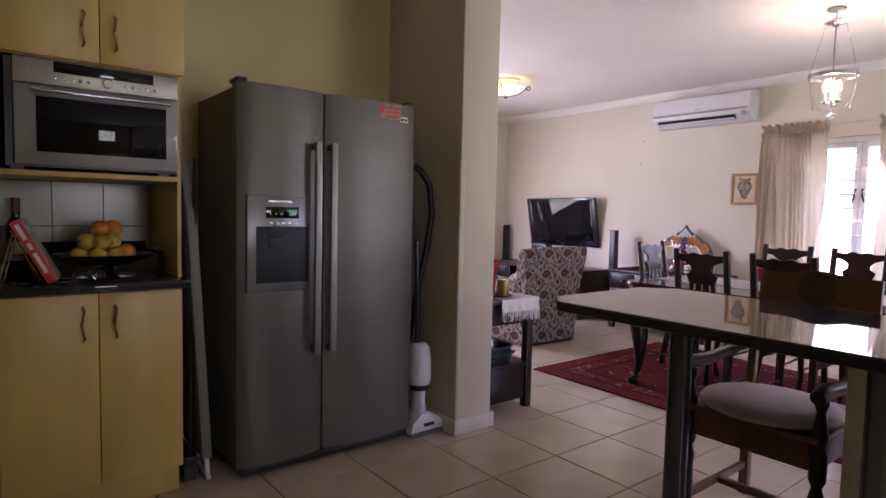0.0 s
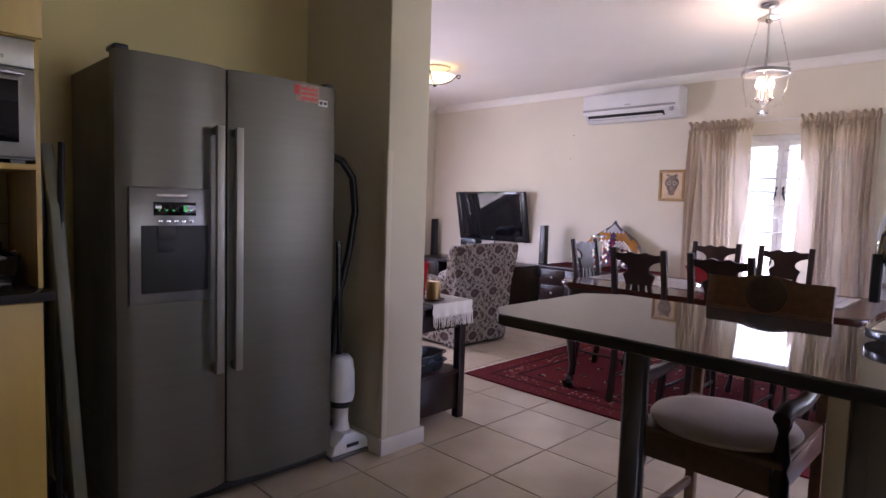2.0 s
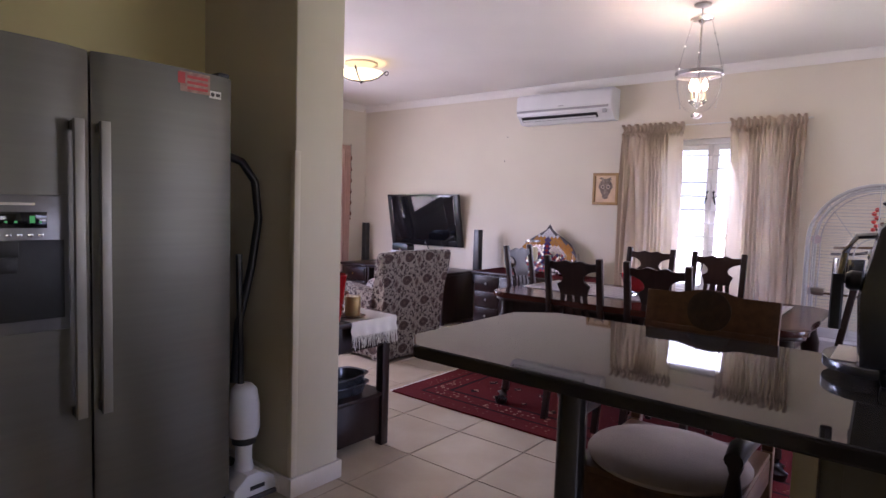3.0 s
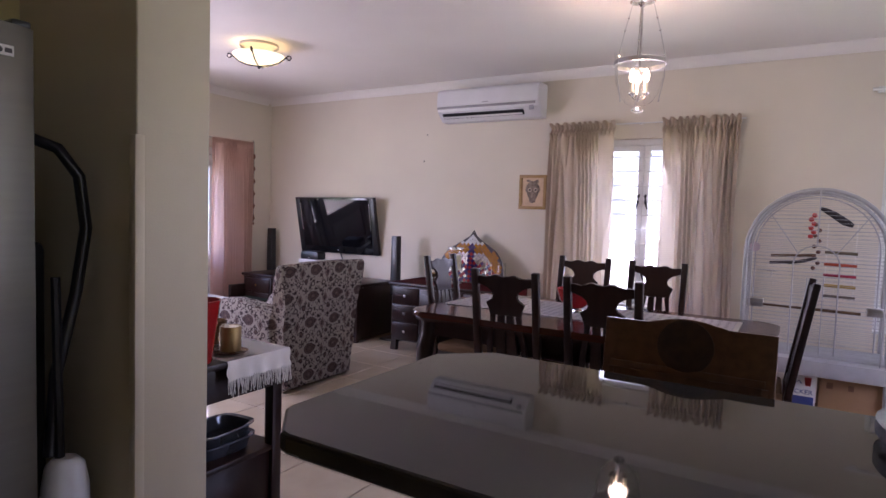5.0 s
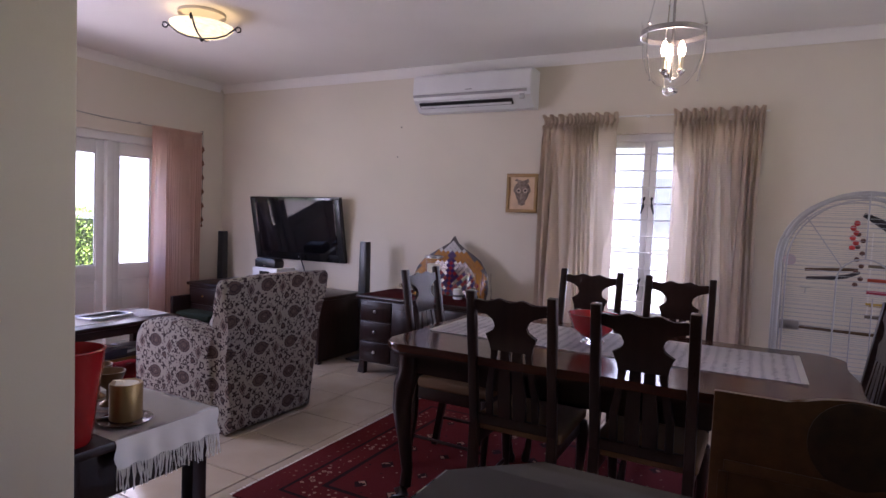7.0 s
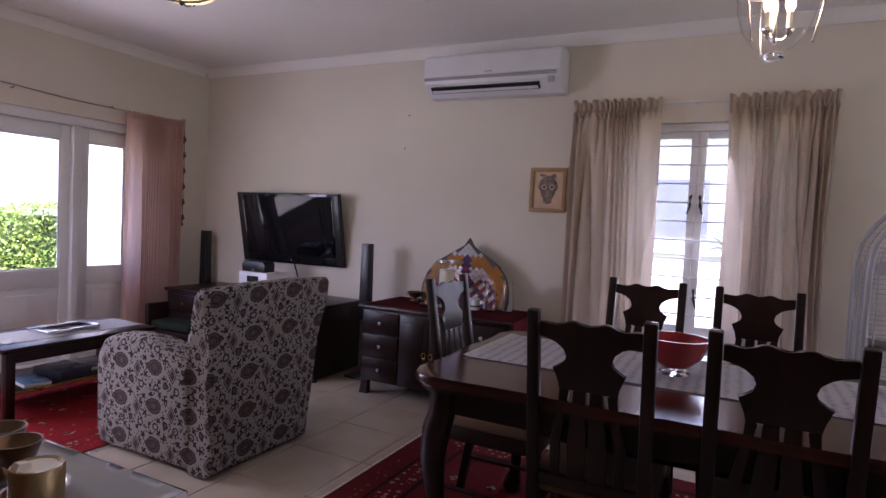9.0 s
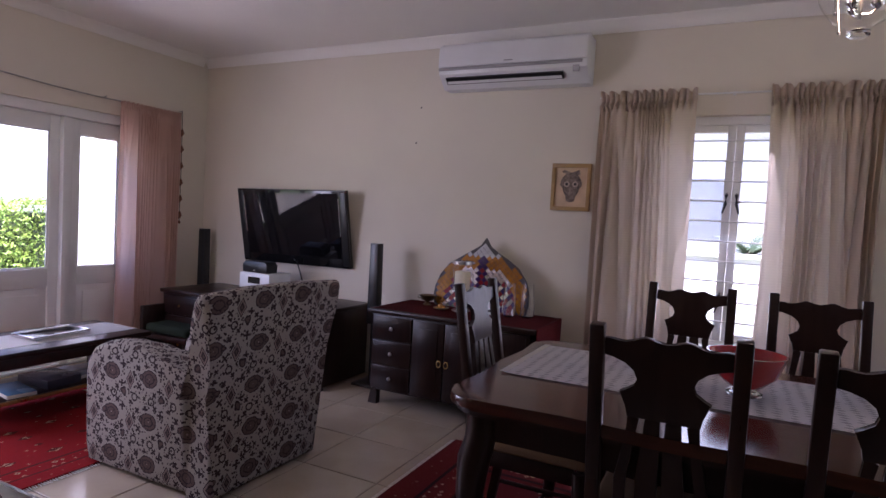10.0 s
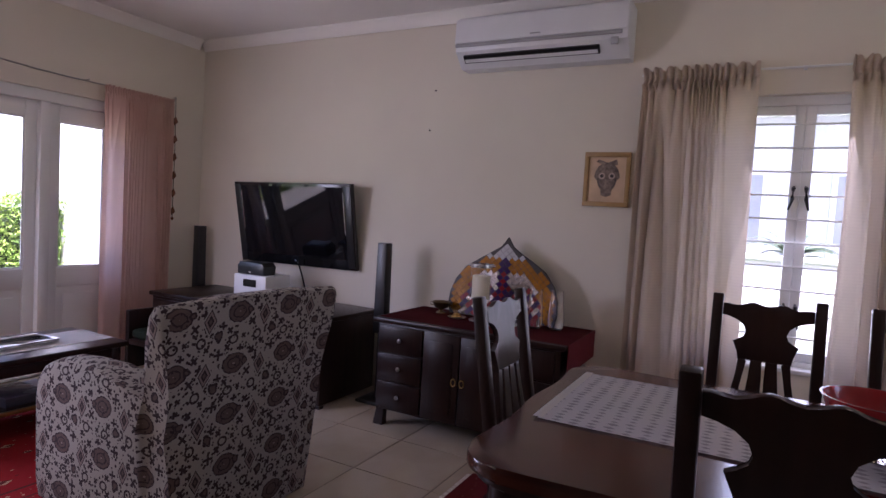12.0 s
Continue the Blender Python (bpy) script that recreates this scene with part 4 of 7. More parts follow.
L_.new(chk.outputs["Distance"], lt.inputs[0])
half = N_.new("ShaderNodeMath")
half.operation, half.inputs[1].default_value = "MULTIPLY", 0.7
L_.new(lt.outputs[0], half.inputs[0])
L_.new(half.outputs[0], mx_.inputs[0])
bs = N_["Principled BSDF"]
L_.new(bs.inputs["Base Color"].links[0].from_socket, mx_.inputs[6])
L_.new(mx_.outputs[2], bs.inputs["Base Color"])


def cloth_strip(x0, x1, y0, y1, z, seed=3, lift=0.002, n=30, thick=0.0025):
    rr = random.Random(seed)
    bm = bmesh.new()
    rows = []
    for j in range(n + 1):
        y = y0 + (y1 - y0) * j / n
        row = []
        for i in range(13):
            x = x0 + (x1 - x0) * i / 12
            zz = z + lift * (0.5 + 0.5 * math.sin(9 * x + 5 * y + seed)) * (0.4 + 0.6 * math.sin(7 * y + seed) ** 2)
            row.append(bm.verts.new((x + 0.003 * math.sin(11 * y + seed), y, zz)))
        rows.append(row)
    for a, b in zip(rows, rows[1:]):
        for i in range(12):
            bm.faces.new((a[i], a[i + 1], b[i + 1], b[i]))
    g = bmesh.ops.solidify(bm, geom=bm.faces[:], thickness=-thick)
    return bm


trn = thing("table_runner", pose(4.252, 1.965, TABLE[2] + 0.7415), "white woven runner with a small grey pattern on the table", "table runner")
part("cloth", cloth_strip(-0.26, 0.26, -0.755, 0.755, 0.0, 3), cloth_pat, trn, smooth=60)
for s in (-1, 1):
    part("end_hem", cloth_strip(-0.262, 0.262, s * 0.755 - 0.012, s * 0.755 + 0.012, 0.003, 4, 0.0012, 2), white_cloth, trn, "plain stitched hem", smooth=60)
rb = thing("fruit_bowl", pose(4.195, 2.01, TABLE[2] + 0.7465), "glossy red bowl on a glass foot on the runner", "bowl")
part("bowl", lathe(bmesh.new(), [(0.025, 0.02), (0.05, 0.03), (0.088, 0.065), (0.110, 0.125), (0.114, 0.13), (0.108, 0.13), (0.085, 0.07), (0.048, 0.04), (0.02, 0.032)], 36), red_glaze, rb, smooth=60)
part("foot", lathe(bmesh.new(), [(0.05, 0.001), (0.052, 0.008), (0.03, 0.0195)], 28), clear_glass, rb)


# chairs
def chair_master(m):
    """Faces +y; the back leans away behind."""
    c = thing("dining_chair", m, "dark mahogany dining chair with a pierced splat and tan seat", "chair", "chairs round the dining table")
    W, lean = 0.162, 9.0
    back = pose(0, -0.205, 0.44, lean, 0, 0)
    # posts
    for s in (-1, 1):
        part("back_post", B(s * W - 0.018, s * W + 0.018, -0.016, 0.016, 0.0, 0.568, 0.005), wood_dark, c, m=back)
        part("rear_leg", slab(bmesh.new(), [(-0.225, 0.46), (-0.19, 0.46), (-0.195, 0.25), (-0.235, 0.001), (-0.27, 0.001), (-0.228, 0.25)], s * W - 0.018, s * W + 0.018, "yzx", 0.004), wood_dark, c)
        secs = [(0.41, 0.0, 0.026), (0.36, 0.006, 0.028), (0.25, 0.004, 0.02), (0.12, -0.004, 0.015), (0.05, 0.002, 0.018), (0.02, 0.008, 0.023), (0.001, 0.007, 0.02)]
        part("front_leg", tube(bmesh.new(), [(s * (0.172 + o), 0.19 + o, z) for z, o, r in secs], [r for z, o, r in secs], 10), wood_dark, c, smooth=60)
        part("side_rail", B(s * W - 0.011, s * W + 0.011, -0.19, 0.17, 0.36, 0.42, 0.004), wood_dark, c)
        part("stretcher", tube(bmesh.new(), [(s * W, -0.205, 0.16), (s * 0.175, 0.185, 0.16)], 0.009), wood_dark, c)
    part("front_rail", B(-0.17, 0.17, 0.178, 0.20, 0.36, 0.42, 0.004), wood_dark, c)
    part("seat", B(-0.19, 0.19, -0.185, 0.215, 0.4205, 0.47, 0.018, 3), seat_cloth, c, "tan upholstered seat")
    # crest rail with a wavy top
    top = [(W - 0.019 - 2 * (W - 0.019) * k / 24, 0.532 + 0.007 * math.cos(k / 24 * 6 * math.pi) * (1 if 2 < k < 22 else 0.4) + 0.008 * math.sin(k / 24 * math.pi)) for k in range(25)]
    arch = lambda s: [(s * (W - 0.019), 0.492), (s * 0.118, 0.490), (s * 0.092, 0.480), (s * 0.070, 0.462), (s * 0.062, 0.440), (s * 0.068, 0.422), (s * 0.084, 0.410), (s * 0.104, 0.402)]
    low = lambda s: [(s * 0.095, 0.388), (s * 0.088, 0.365), (s * 0.084, 0.34)]
    left_side = arch(-1) + low(-1)
    right_side = list(reversed(arch(1) + low(1)))
    part("splat", slab(bmesh.new(), top + left_side + right_side, -0.008, 0.008, "xzy", 0.002), wood_dark, c, "pierced and fretted back splat", back)
    for k in range(4):
        u0, u1 = ((-0.084, -0.062), (-0.044, -0.004), (0.004, 0.044), (0.062, 0.084))[k]
        f = 1.3
        pts = [(u0, 0.341), (u1, 0.341), (u1 + (0.008 if k == 0 else -0.004), 0.335), (u1 * 1.04, 0.28), (u1 * f, 0.17), (u1 * f, 0.06), (u0 * f, 0.06), (u0 * f, 0.17), (u0 * 1.04, 0.28), (u0 - (0.008 if k == 3 else -0.004), 0.335)]
        part("slat", slab(bmesh.new(), pts, -0.007, 0.007, "xzy", 0.002), wood_dark, c, m=back)
    part("lower_rail", B(-W + 0.019, W - 0.019, -0.010, 0.010, 0.02, 0.062, 0.003), wood_dark, c, m=back)
    return c


RUGZ = 0.0125
first = chair_master(pose(3.93, 2.192, RUGZ, 0, 0, -90))
for x, y, a in ((3.93, 1.706, -91), (4.71, 2.222, 90), (4.71, 1.735, 91), (4.29, 2.665, 180), (4.40, 1.185, 2)):
    copy_thing(first, pose(x, y, RUGZ, 0, 0, a))

# the carver chair at the bar, its back of brown wood
cv = thing("carver_chair", pose(2.43, 1.225, 0.0, 0, 0, 90), "old oak armchair with a panelled back and turned arms", "chair")
carved = mat("carved_oak", (0.05, 0.022, 0.010), 0.35, vary=0.3, scale=30, bump=0.2)
bk_ = pose(0, -0.29, 0.45, 7, 0, 0)
n = 30
crest = [(0.224 - 0.448 * k / n, 0.545 + (0.018 * math.cos((k / n - 0.5) / 0.19 * math.pi / 2) ** 0.6 if abs(k / n - 0.5) < 0.185 else 0.0)) for k in range(n + 1)]
part("back_panel", slab(bmesh.new(), crest + [(-0.224, 0.20), (0.224, 0.20)], -0.012, 0.012, "xzy", 0.004), wood_brown, cv, "brown oak back panel", bk_)
part("carved_roundel", lathe(bmesh.new(), [(0.074, 0), (0.074, 0.003), (0.066, 0.006), (0.05, 0.004), (0.034, 0.006), (0.004, 0.006)], 28), carved, cv, "dark carved roundel", bk_ @ pose(0, 0.012, 0.487, -90))
part("carved_roundel", lathe(bmesh.new(), [(0.074, 0), (0.074, 0.003), (0.066, 0.006), (0.05, 0.004), (0.034, 0.006), (0.004, 0.006)], 28), carved, cv, "dark carved roundel", bk_ @ pose(0, -0.012, 0.487, 90))
for z0, z1, x0, x1 in ((0.405, 0.425, -0.20, 0.20), (0.25, 0.266, -0.20, 0.20)):
    for yy in (-0.0165, 0.0125):
        part("moulding", B(x0, x1, yy, yy + 0.004, z0, z1, 0.001), wood_brown, cv, m=bk_)
for s in (-1, 1):
    for yy in (-0.0165, 0.0125):
        part("moulding", B(s * 0.20 - 0.008, s * 0.20 + 0.008, yy, yy + 0.004, 0.267, 0.404, 0.001), wood_brown, cv, m=bk_)
    part("back_post", B(s * 0.222 - 0.018, s * 0.222 + 0.018, -0.016, -0.0125 + 0.028, 0.0, 0.199, 0.004), wood_brown, cv, m=bk_)
    part("rear_leg", B(s * 0.222 - 0.019, s * 0.222 + 0.019, -0.31, -0.27, 0.001, 0.505, 0.004), wood_brown, cv)
    turned = [(0.016, 0.001), (0.022, 0.02), (0.024, 0.05), (0.014, 0.09), (0.024, 0.13), (0.020, 0.25), (0.025, 0.30), (0.016, 0.335), (0.027, 0.36), (0.027, 0.45), (0.018, 0.475), (0.027, 0.51), (0.020, 0.55), (0.014, 0.59), (0.022, 0.615), (0.022, 0.64)]
    part("front_post", lathe(bmesh.new(), turned, 16, (s * 0.225, 0.20, 0)), wood_dark, cv, "turned front post", smooth=60)
    part("arm", tube(bmesh.new(), [(s * 0.222, -0.315, 0.70), (s * 0.232, -0.15, 0.668), (s * 0.238, 0.05, 0.652), (s * 0.232, 0.20, 0.66), (s * 0.232, 0.26, 0.648)], [0.018, 0.022, 0.024, 0.028, 0.024], 12), wood_dark, cv, smooth=60)
    part("side_rail", B(s * 0.222 - 0.013, s * 0.222 + 0.013, -0.27, 0.18, 0.40, 0.484, 0.004), wood_brown, cv)
    part("stretcher", B(s * 0.222 - 0.010, s * 0.222 + 0.010, -0.27, 0.185, 0.12, 0.15, 0.003), wood_brown, cv)
part("front_rail", B(-0.20, 0.20, 0.185, 0.213, 0.385, 0.484, 0.004), wood_brown, cv)
part("rear_rail", B(-0.20, 0.20, -0.30, -0.276, 0.40, 0.484, 0.004), wood_brown, cv)
part("cross_stretcher", B(-0.211, 0.211, -0.05, -0.02, 0.122, 0.148, 0.003), wood_brown, cv)
part("seat", B(-0.235, 0.235, -0.27, 0.235, 0.4845, 0.505, 0.006), wood_brown, cv)
single("seat_cushion", lathe(bmesh.new(), [(0.20, 0.001), (0.232, 0.010), (0.240, 0.024), (0.230, 0.037), (0.17, 0.046), (0.004, 0.045)], 40), cushion_cloth, "round flat grey seat cushion on the armchair", "cushion", pose(2.38, 1.222, 0.5055), smooth=60)

# ---- pendant lantern over the table ----
bulb_glow = glow_mat("bulb_glow", (1.0, 0.74, 0.42), 3.2)
pl = thing("pendant_lantern", pose(4.38, 1.775, 0), "glass bell lantern with nickel chains and three candle bulbs", "pendant light")
part("ceiling_rose", lathe(bmesh.new(), [(0.05, CEIL - 0.002), (0.05, CEIL - 0.012), (0.02, CEIL - 0.025)], 24), pewter, pl)
part("rod", tube(bmesh.new(), [(0, 0, CEIL - 0.02), (0, 0, 2.495)], 0.004), pewter, pl)
part("crown", lathe(bmesh.new(), [(0.012, 2.50), (0.03, 2.495), (0.065, 2.475), (0.068, 2.469), (0.03, 2.461), (0.01, 2.44)], 28), chrome, pl)
part("stem", tube(bmesh.new(), [(0, 0, 2.445), (0, 0, 1.93)], 0.006), pewter, pl)
for k in range(3):
    a = radians(20 + 120 * k)
    ca, sa = math.cos(a), math.sin(a)
    bm = bmesh.new()
    pts = [(0.06, 2.462), (0.085, 2.37), (0.105, 2.30), (0.137, 2.165)]
    tube(bm, [(r * ca, r * sa, z) for r, z in pts], 0.003, 6)
    for r, z in pts[1:]:
        bmesh.ops.create_uvsphere(bm, u_segments=8, v_segments=6, radius=0.007, matrix=Matrix.Translation((r * ca, r * sa, z)))
    part("chain", bm, chrome, pl)
    bm = tube(bmesh.new(), [(0.139 * ca, 0.139 * sa, 2.15), (0.140 * ca, 0.140 * sa, 2.05), (0.115 * ca, 0.115 * sa, 1.93)], 0.0025, 6)
    bmesh.ops.create_uvsphere(bm, u_segments=8, v_segments=6, radius=0.006, matrix=Matrix.Translation((0.115 * ca, 0.115 * sa, 1.925)))
    part("drop_wire", bm, pewter, pl)
    part("candle_sleeve", tube(bmesh.new(), [(0.042 * ca, 0.042 * sa, 1.975), (0.042 * ca, 0.042 * sa, 2.035)], 0.009), wax, pl)
    part("candle_cup", lathe(bmesh.new(), [(0.005, 1.955), (0.018, 1.968), (0.02, 1.975)], 14, (0.042 * ca, 0.042 * sa, 0)), chrome, pl)
    part("arm", tube(bmesh.new(), [(0, 0, 1.945), (0.025 * ca, 0.025 * sa, 1.942), (0.042 * ca, 0.042 * sa, 1.957)], 0.0035, 6), chrome, pl)
    part("bulb", lathe(bmesh.new(), [(0.009, 2.036), (0.016, 2.055), (0.0155, 2.07), (0.008, 2.095), (0.002, 2.105)], 14, (0.042 * ca, 0.042 * sa, 0)), bulb_glow, pl, "glowing candle bulb", smooth=60)
part("band", lathe(bmesh.new(), [(0.134, 2.125), (0.138, 2.125), (0.138, 2.148), (0.134, 2.148), (0.134, 2.125)], 40, cap=False), pewter, pl, "nickel band")
jar = part("bell_jar", lathe(bmesh.new(), [(0.137, 2.195), (0.1325, 2.17), (0.131, 2.12), (0.124, 2.04), (0.105, 1.975), (0.07, 1.925), (0.035, 1.905), (0.028, 1.885), (0.004, 1.88)], 40, cap=False), thin_glass, pl, "clear glass bell jar", smooth=80)
jar.visible_shadow = False
part("finial", lathe(bmesh.new(), [(0.012, 1.905), (0.03, 1.893), (0.033, 1.882), (0.02, 1.872), (0.004, 1.868)], 20), clear_glass, pl)
lamp = new("bulb_light", bpy.data.lights.new("bulb_light", "POINT"))
lamp.data.energy, lamp.data.color, lamp.data.shadow_soft_size = 1.5, (1.0, 0.72, 0.42), 0.04
lamp.location = (4.38, 1.775, 2.075)


# ---- window curtains ----
def curtain(name, a0, a1, z0, z1, at, axis, folds, depth, material, label, flare=0.0, seed=1, squeeze=0.0, heading=0.085, ruffle=0.0):
    """Hanging cloth: a gathered heading band, uneven rounded folds below it."""
    rr = random.Random(seed)
    n, rows = folds * 22, 44
    w1 = [(rr.uniform(1, 7), rr.uniform(0, 6.28), rr.uniform(0.25, 0.7)) for _ in range(5)]
    w2 = [(rr.uniform(2, 9), rr.uniform(0, 6.28), rr.uniform(-1.5, 1.5)) for _ in range(4)]
    bm = bmesh.new()
    grid = []
    for j in range(rows + 1):
        v = (j / rows) ** 1.25
        z = z1 + (z0 - z1) * v
        low = z1 - z
        row = []
        for i in range(n + 1):
            u = i / n
            s = u * folds + sum(c * math.sin(f * 2 * u + p + 0.8 * v) for f, p, c in w1)
            amp = 0.62 + 0.38 * sum(math.sin(f * u * 2 + p + k * v) for f, p, k in w2) / 2
            amp = max(0.12, amp)
            big = abs(math.sin(math.pi * s)) ** 0.75
            fine = abs(math.sin(math.pi * (2 * s + 0.3 + 0.5 * math.sin(2 * v)))) ** 0.8
            grow = min(1.0, max(0.0, (low - heading) / 0.35))
            d = -depth * (amp * (big * (0.30 + 0.70 * grow)) + 0.45 * fine * (1 - 0.75 * grow))
            d -= 0.25 * depth * math.sin(7 * u + 1.5 * v + seed) * v
            mid = (a0 + a1) / 2
            w = 1 - squeeze * math.sin(math.pi * min(1, v * 1.15)) + flare * v
            a = mid + (a0 + (a1 - a0) * u - mid) * w
            if low < heading:
                q = low / heading
                d = -0.35 * depth - 0.5 * depth * abs(math.sin(math.pi * (2.6 * folds * u + 0.5 * s))) * (0.35 + 0.65 * abs(2 * q - 1)) + 0.3 * depth * math.sin(math.pi * q)
            zz = z + ruffle * math.sin(math.pi * (2.6 * folds * u + 0.5 * s) + 1.3) * max(0.0, 1 - low / 0.04)
            row.append(bm.verts.new((a, at + d, zz) if axis == "x" else (at + d, a, zz)))
        grid.append(row)
    for p, q in zip(grid, grid[1:]):
        for i in range(n):
            bm.faces.new((p[i], p[i + 1], q[i + 1], q[i]))
    return single(name, bm, material, label, "curtain", group=label, smooth=80)


curtain("curtain", 2.325, 2.885, 0.43, 2.085, 5.998, "y", 6, 0.115, curtain_cloth, "cream striped lined curtain drawn beside the window", flare=0.03, seed=2, ruffle=0.010)
curtain("curtain", 1.385, 1.945, 0.43, 2.085, 5.998, "y", 6, 0.115, curtain_cloth, "cream striped lined curtain drawn beside the window", flare=-0.02, squeeze=0.05, seed=5, ruffle=0.012)
cr = thing("curtain_track", pose(6.0, 0, 2.07), "thin white curtain track above the window", "curtain track")
part("track", tube(bmesh.new(), [(0, 1.36, 0), (0, 2.90, 0)], 0.006), white_paint, cr)
for y in (1.40, 2.13, 2.87):
    part("bracket", B(0.006, 0.0385, y - 0.008, y + 0.008, -0.008, 0.008), white_paint, cr)
cr2 = thing("curtain_rail", pose(6.0, 0, 2.22), "white curtain rail end on the wall", "curtain track")
part("track", tube(bmesh.new(), [(0, -0.85, 0), (0, 0.60, 0)], 0.012), white_paint, cr2)
part("bracket", B(0.012, 0.0385, 0.53, 0.57, -0.02, 0.02, 0.003), white_paint, cr2)

# ---- framed picture and air conditioner ----
pc = thing("framed_picture", pose(6.0395, 3.06, 1.50), "small framed skull drawing in a light wood frame", "picture")
pine = mat("pine_frame", (0.42, 0.26, 0.10), 0.45, stretch=(3, 3, 3))
for q in ((-0.13, 0.13, 0.128, 0.155), (-0.13, 0.13, -0.155, -0.128), (-0.13, -0.105, -0.128, 0.128), (0.105, 0.13, -0.128, 0.128)):
    part("frame_bar", B(-0.024, 0, *q, 0.003), pine, pc)
part("mount", B(-0.010, -0.002, -0.105, 0.105, -0.128, 0.128), mat("gold_card", (0.66, 0.48, 0.32), 0.3, metal=0.2, vary=0.1, scale=12), pc)
ink = mat("ink_drawing", (0.09, 0.065, 0.05), 0.6, vary=0.35, scale=45, second=(0.32, 0.25, 0.20))
sk = [(0.072 * math.sin(a) * (1.0 - 0.22 * (math.cos(a) < -0.1)), 0.012 + 0.085 * math.cos(a)) for a in [2 * math.pi * k / 28 for k in range(28)]]
part("drawing", slab(bmesh.new(), sk, -0.0118, -0.0104, "yzx"), ink, pc, "grey-brown skull shape")
part("drawing", slab(bmesh.new(), [(-0.034, -0.04), (0.034, -0.04), (0.028, -0.09), (0.0, -0.10), (-0.028, -0.09)], -0.0128, -0.0120, "yzx"), ink, pc)
for s in (-1, 1):
    part("cheek_line", tube(bmesh.new(), [(-0.0122, s * 0.05, 0.0), (-0.0122, s * 0.046, -0.03), (-0.0122, s * 0.03, -0.045)], 0.0016, 5), dark_print, pc)
    part("eye_socket", lathe(bmesh.new(), [(0.010, 0), (0.010, 0.0012), (0.004, 0.0016)], 14), dark_print, pc, "", pose(-0.0136, s * 0.028, 0.020, 0, -90))
    part("eye_ring", lathe(bmesh.new(), [(0.019, 0), (0.019, 0.001), (0.008, 0.0014)], 16), mat("pale_ink", (0.55, 0.44, 0.36), 0.6), pc, "", pose(-0.0120, s * 0.028, 0.020, 0, -90))
part("drawing_leaf", slab(bmesh.new(), [(-0.06, 0.085), (0.0, 0.075), (0.065, 0.10), (0.05, 0.115), (0.0, 0.095), (-0.05, 0.115)], -0.0128, -0.0120, "yzx"), ink, pc)

ac = thing("air_conditioner", pose(6.0395, 3.475, 2.155), "white wall-mounted split air conditioner with a dark outlet", "air conditioner")
W2 = 0.515
part("body", slab(bmesh.new(), [(0, 0.295), (-0.165, 0.295), (-0.195, 0.27), (-0.205, 0.12), (-0.195, 0.085), (-0.10, 0.0), (0, 0.0)], -W2, W2, "xzy", 0.008), white_plastic, ac)
part("front_panel", slab(bmesh.new(), [(-0.2, 0.275), (-0.211, 0.25), (-0.216, 0.13), (-0.2065, 0.13), (-0.1985, 0.27)], -W2 + 0.004, W2 - 0.004, "xzy", 0.002), white_plastic, ac)
part("outlet", slab(bmesh.new(), [(-0.176, 0.068), (-0.186, 0.060), (-0.148, 0.024), (-0.138, 0.034)], -0.36, W2 - 0.05, "xzy"), black_plastic, ac, "dark air outlet slot")
part("louvre", slab(bmesh.new(), [(-0.170, 0.041), (-0.176, 0.040), (-0.160, 0.024), (-0.154, 0.026)], -0.35, W2 - 0.06, "xzy"), white_plastic, ac, "pale louvre blade")
part("trim_strip", B(-0.2135, -0.2045, -W2 + 0.03, W2 - 0.006, 0.106, 0.127, 0.002), mat("trim_grey", (0.40, 0.39, 0.41), 0.35), ac, "grey trim strip")
part("badge", B(-0.2195, -0.2175, -0.03, 0.03, 0.145, 0.152), mat("badge_grey", (0.35, 0.35, 0.36), 0.4), ac)
part("indicator_panel", B(-0.2, -0.185, -W2 + 0.05, -W2 + 0.09, 0.055, 0.095, 0.003), mat("indicator_grey", (0.45, 0.45, 0.47), 0.3), ac)
for y, z in ((4.22, 2.06), (4.25, 1.80)):
    nl = single("wall_plug", lathe(bmesh.new(), [(0.006, 0), (0.006, 0.004), (0.003, 0.005)], 10), dark_print, "small dark plug hole in the plaster wall", "wall plug", pose(6.0395, y, z, 0, -90))

cage_paint = mat("cage_paint", (0.44, 0.44, 0.46), 0.4, vary=0.1)
# ---- bird cage ----
cg = thing("bird_cage", pose(5.64, 0.868, 0), "white wire bird cage with a domed top on a stand", "bird cage")
CW, SP, ZB = 0.40, 1.11, 0.43


def arch_pts(r, x, z0, n=20):
    return [(x, r, z0)] + [(x, r * math.cos(math.pi * k / n), SP + r * math.sin(math.pi * k / n)) for k in range(n + 1)] + [(x, -r, z0)]


for x in (-0.20, 0.20):
    part("arch_frame", tube(bmesh.new(), arch_pts(CW, x, ZB), 0.013, 8), cage_paint, cg, smooth=60)
    part("inner_frame", tube(bmesh.new(), arch_pts(CW - 0.035, x, ZB), 0.005, 6), cage_paint, cg, smooth=60)
for x, nm in ((-0.20, "front_wires"), (0.20, "back_wires")):
    bm = bmesh.new()
    z = ZB + 0.012
    while z < SP + CW - 0.02:
        w = CW - 0.01 if z < SP else math.sqrt(max(0.0, (CW - 0.01) ** 2 - (z - SP) ** 2))
        tube(bm, [(x, -w, z), (x, w, z)], 0.0014, 4)
        z += 0.0245
    part(nm, bm, cage_paint, cg, smooth=0)
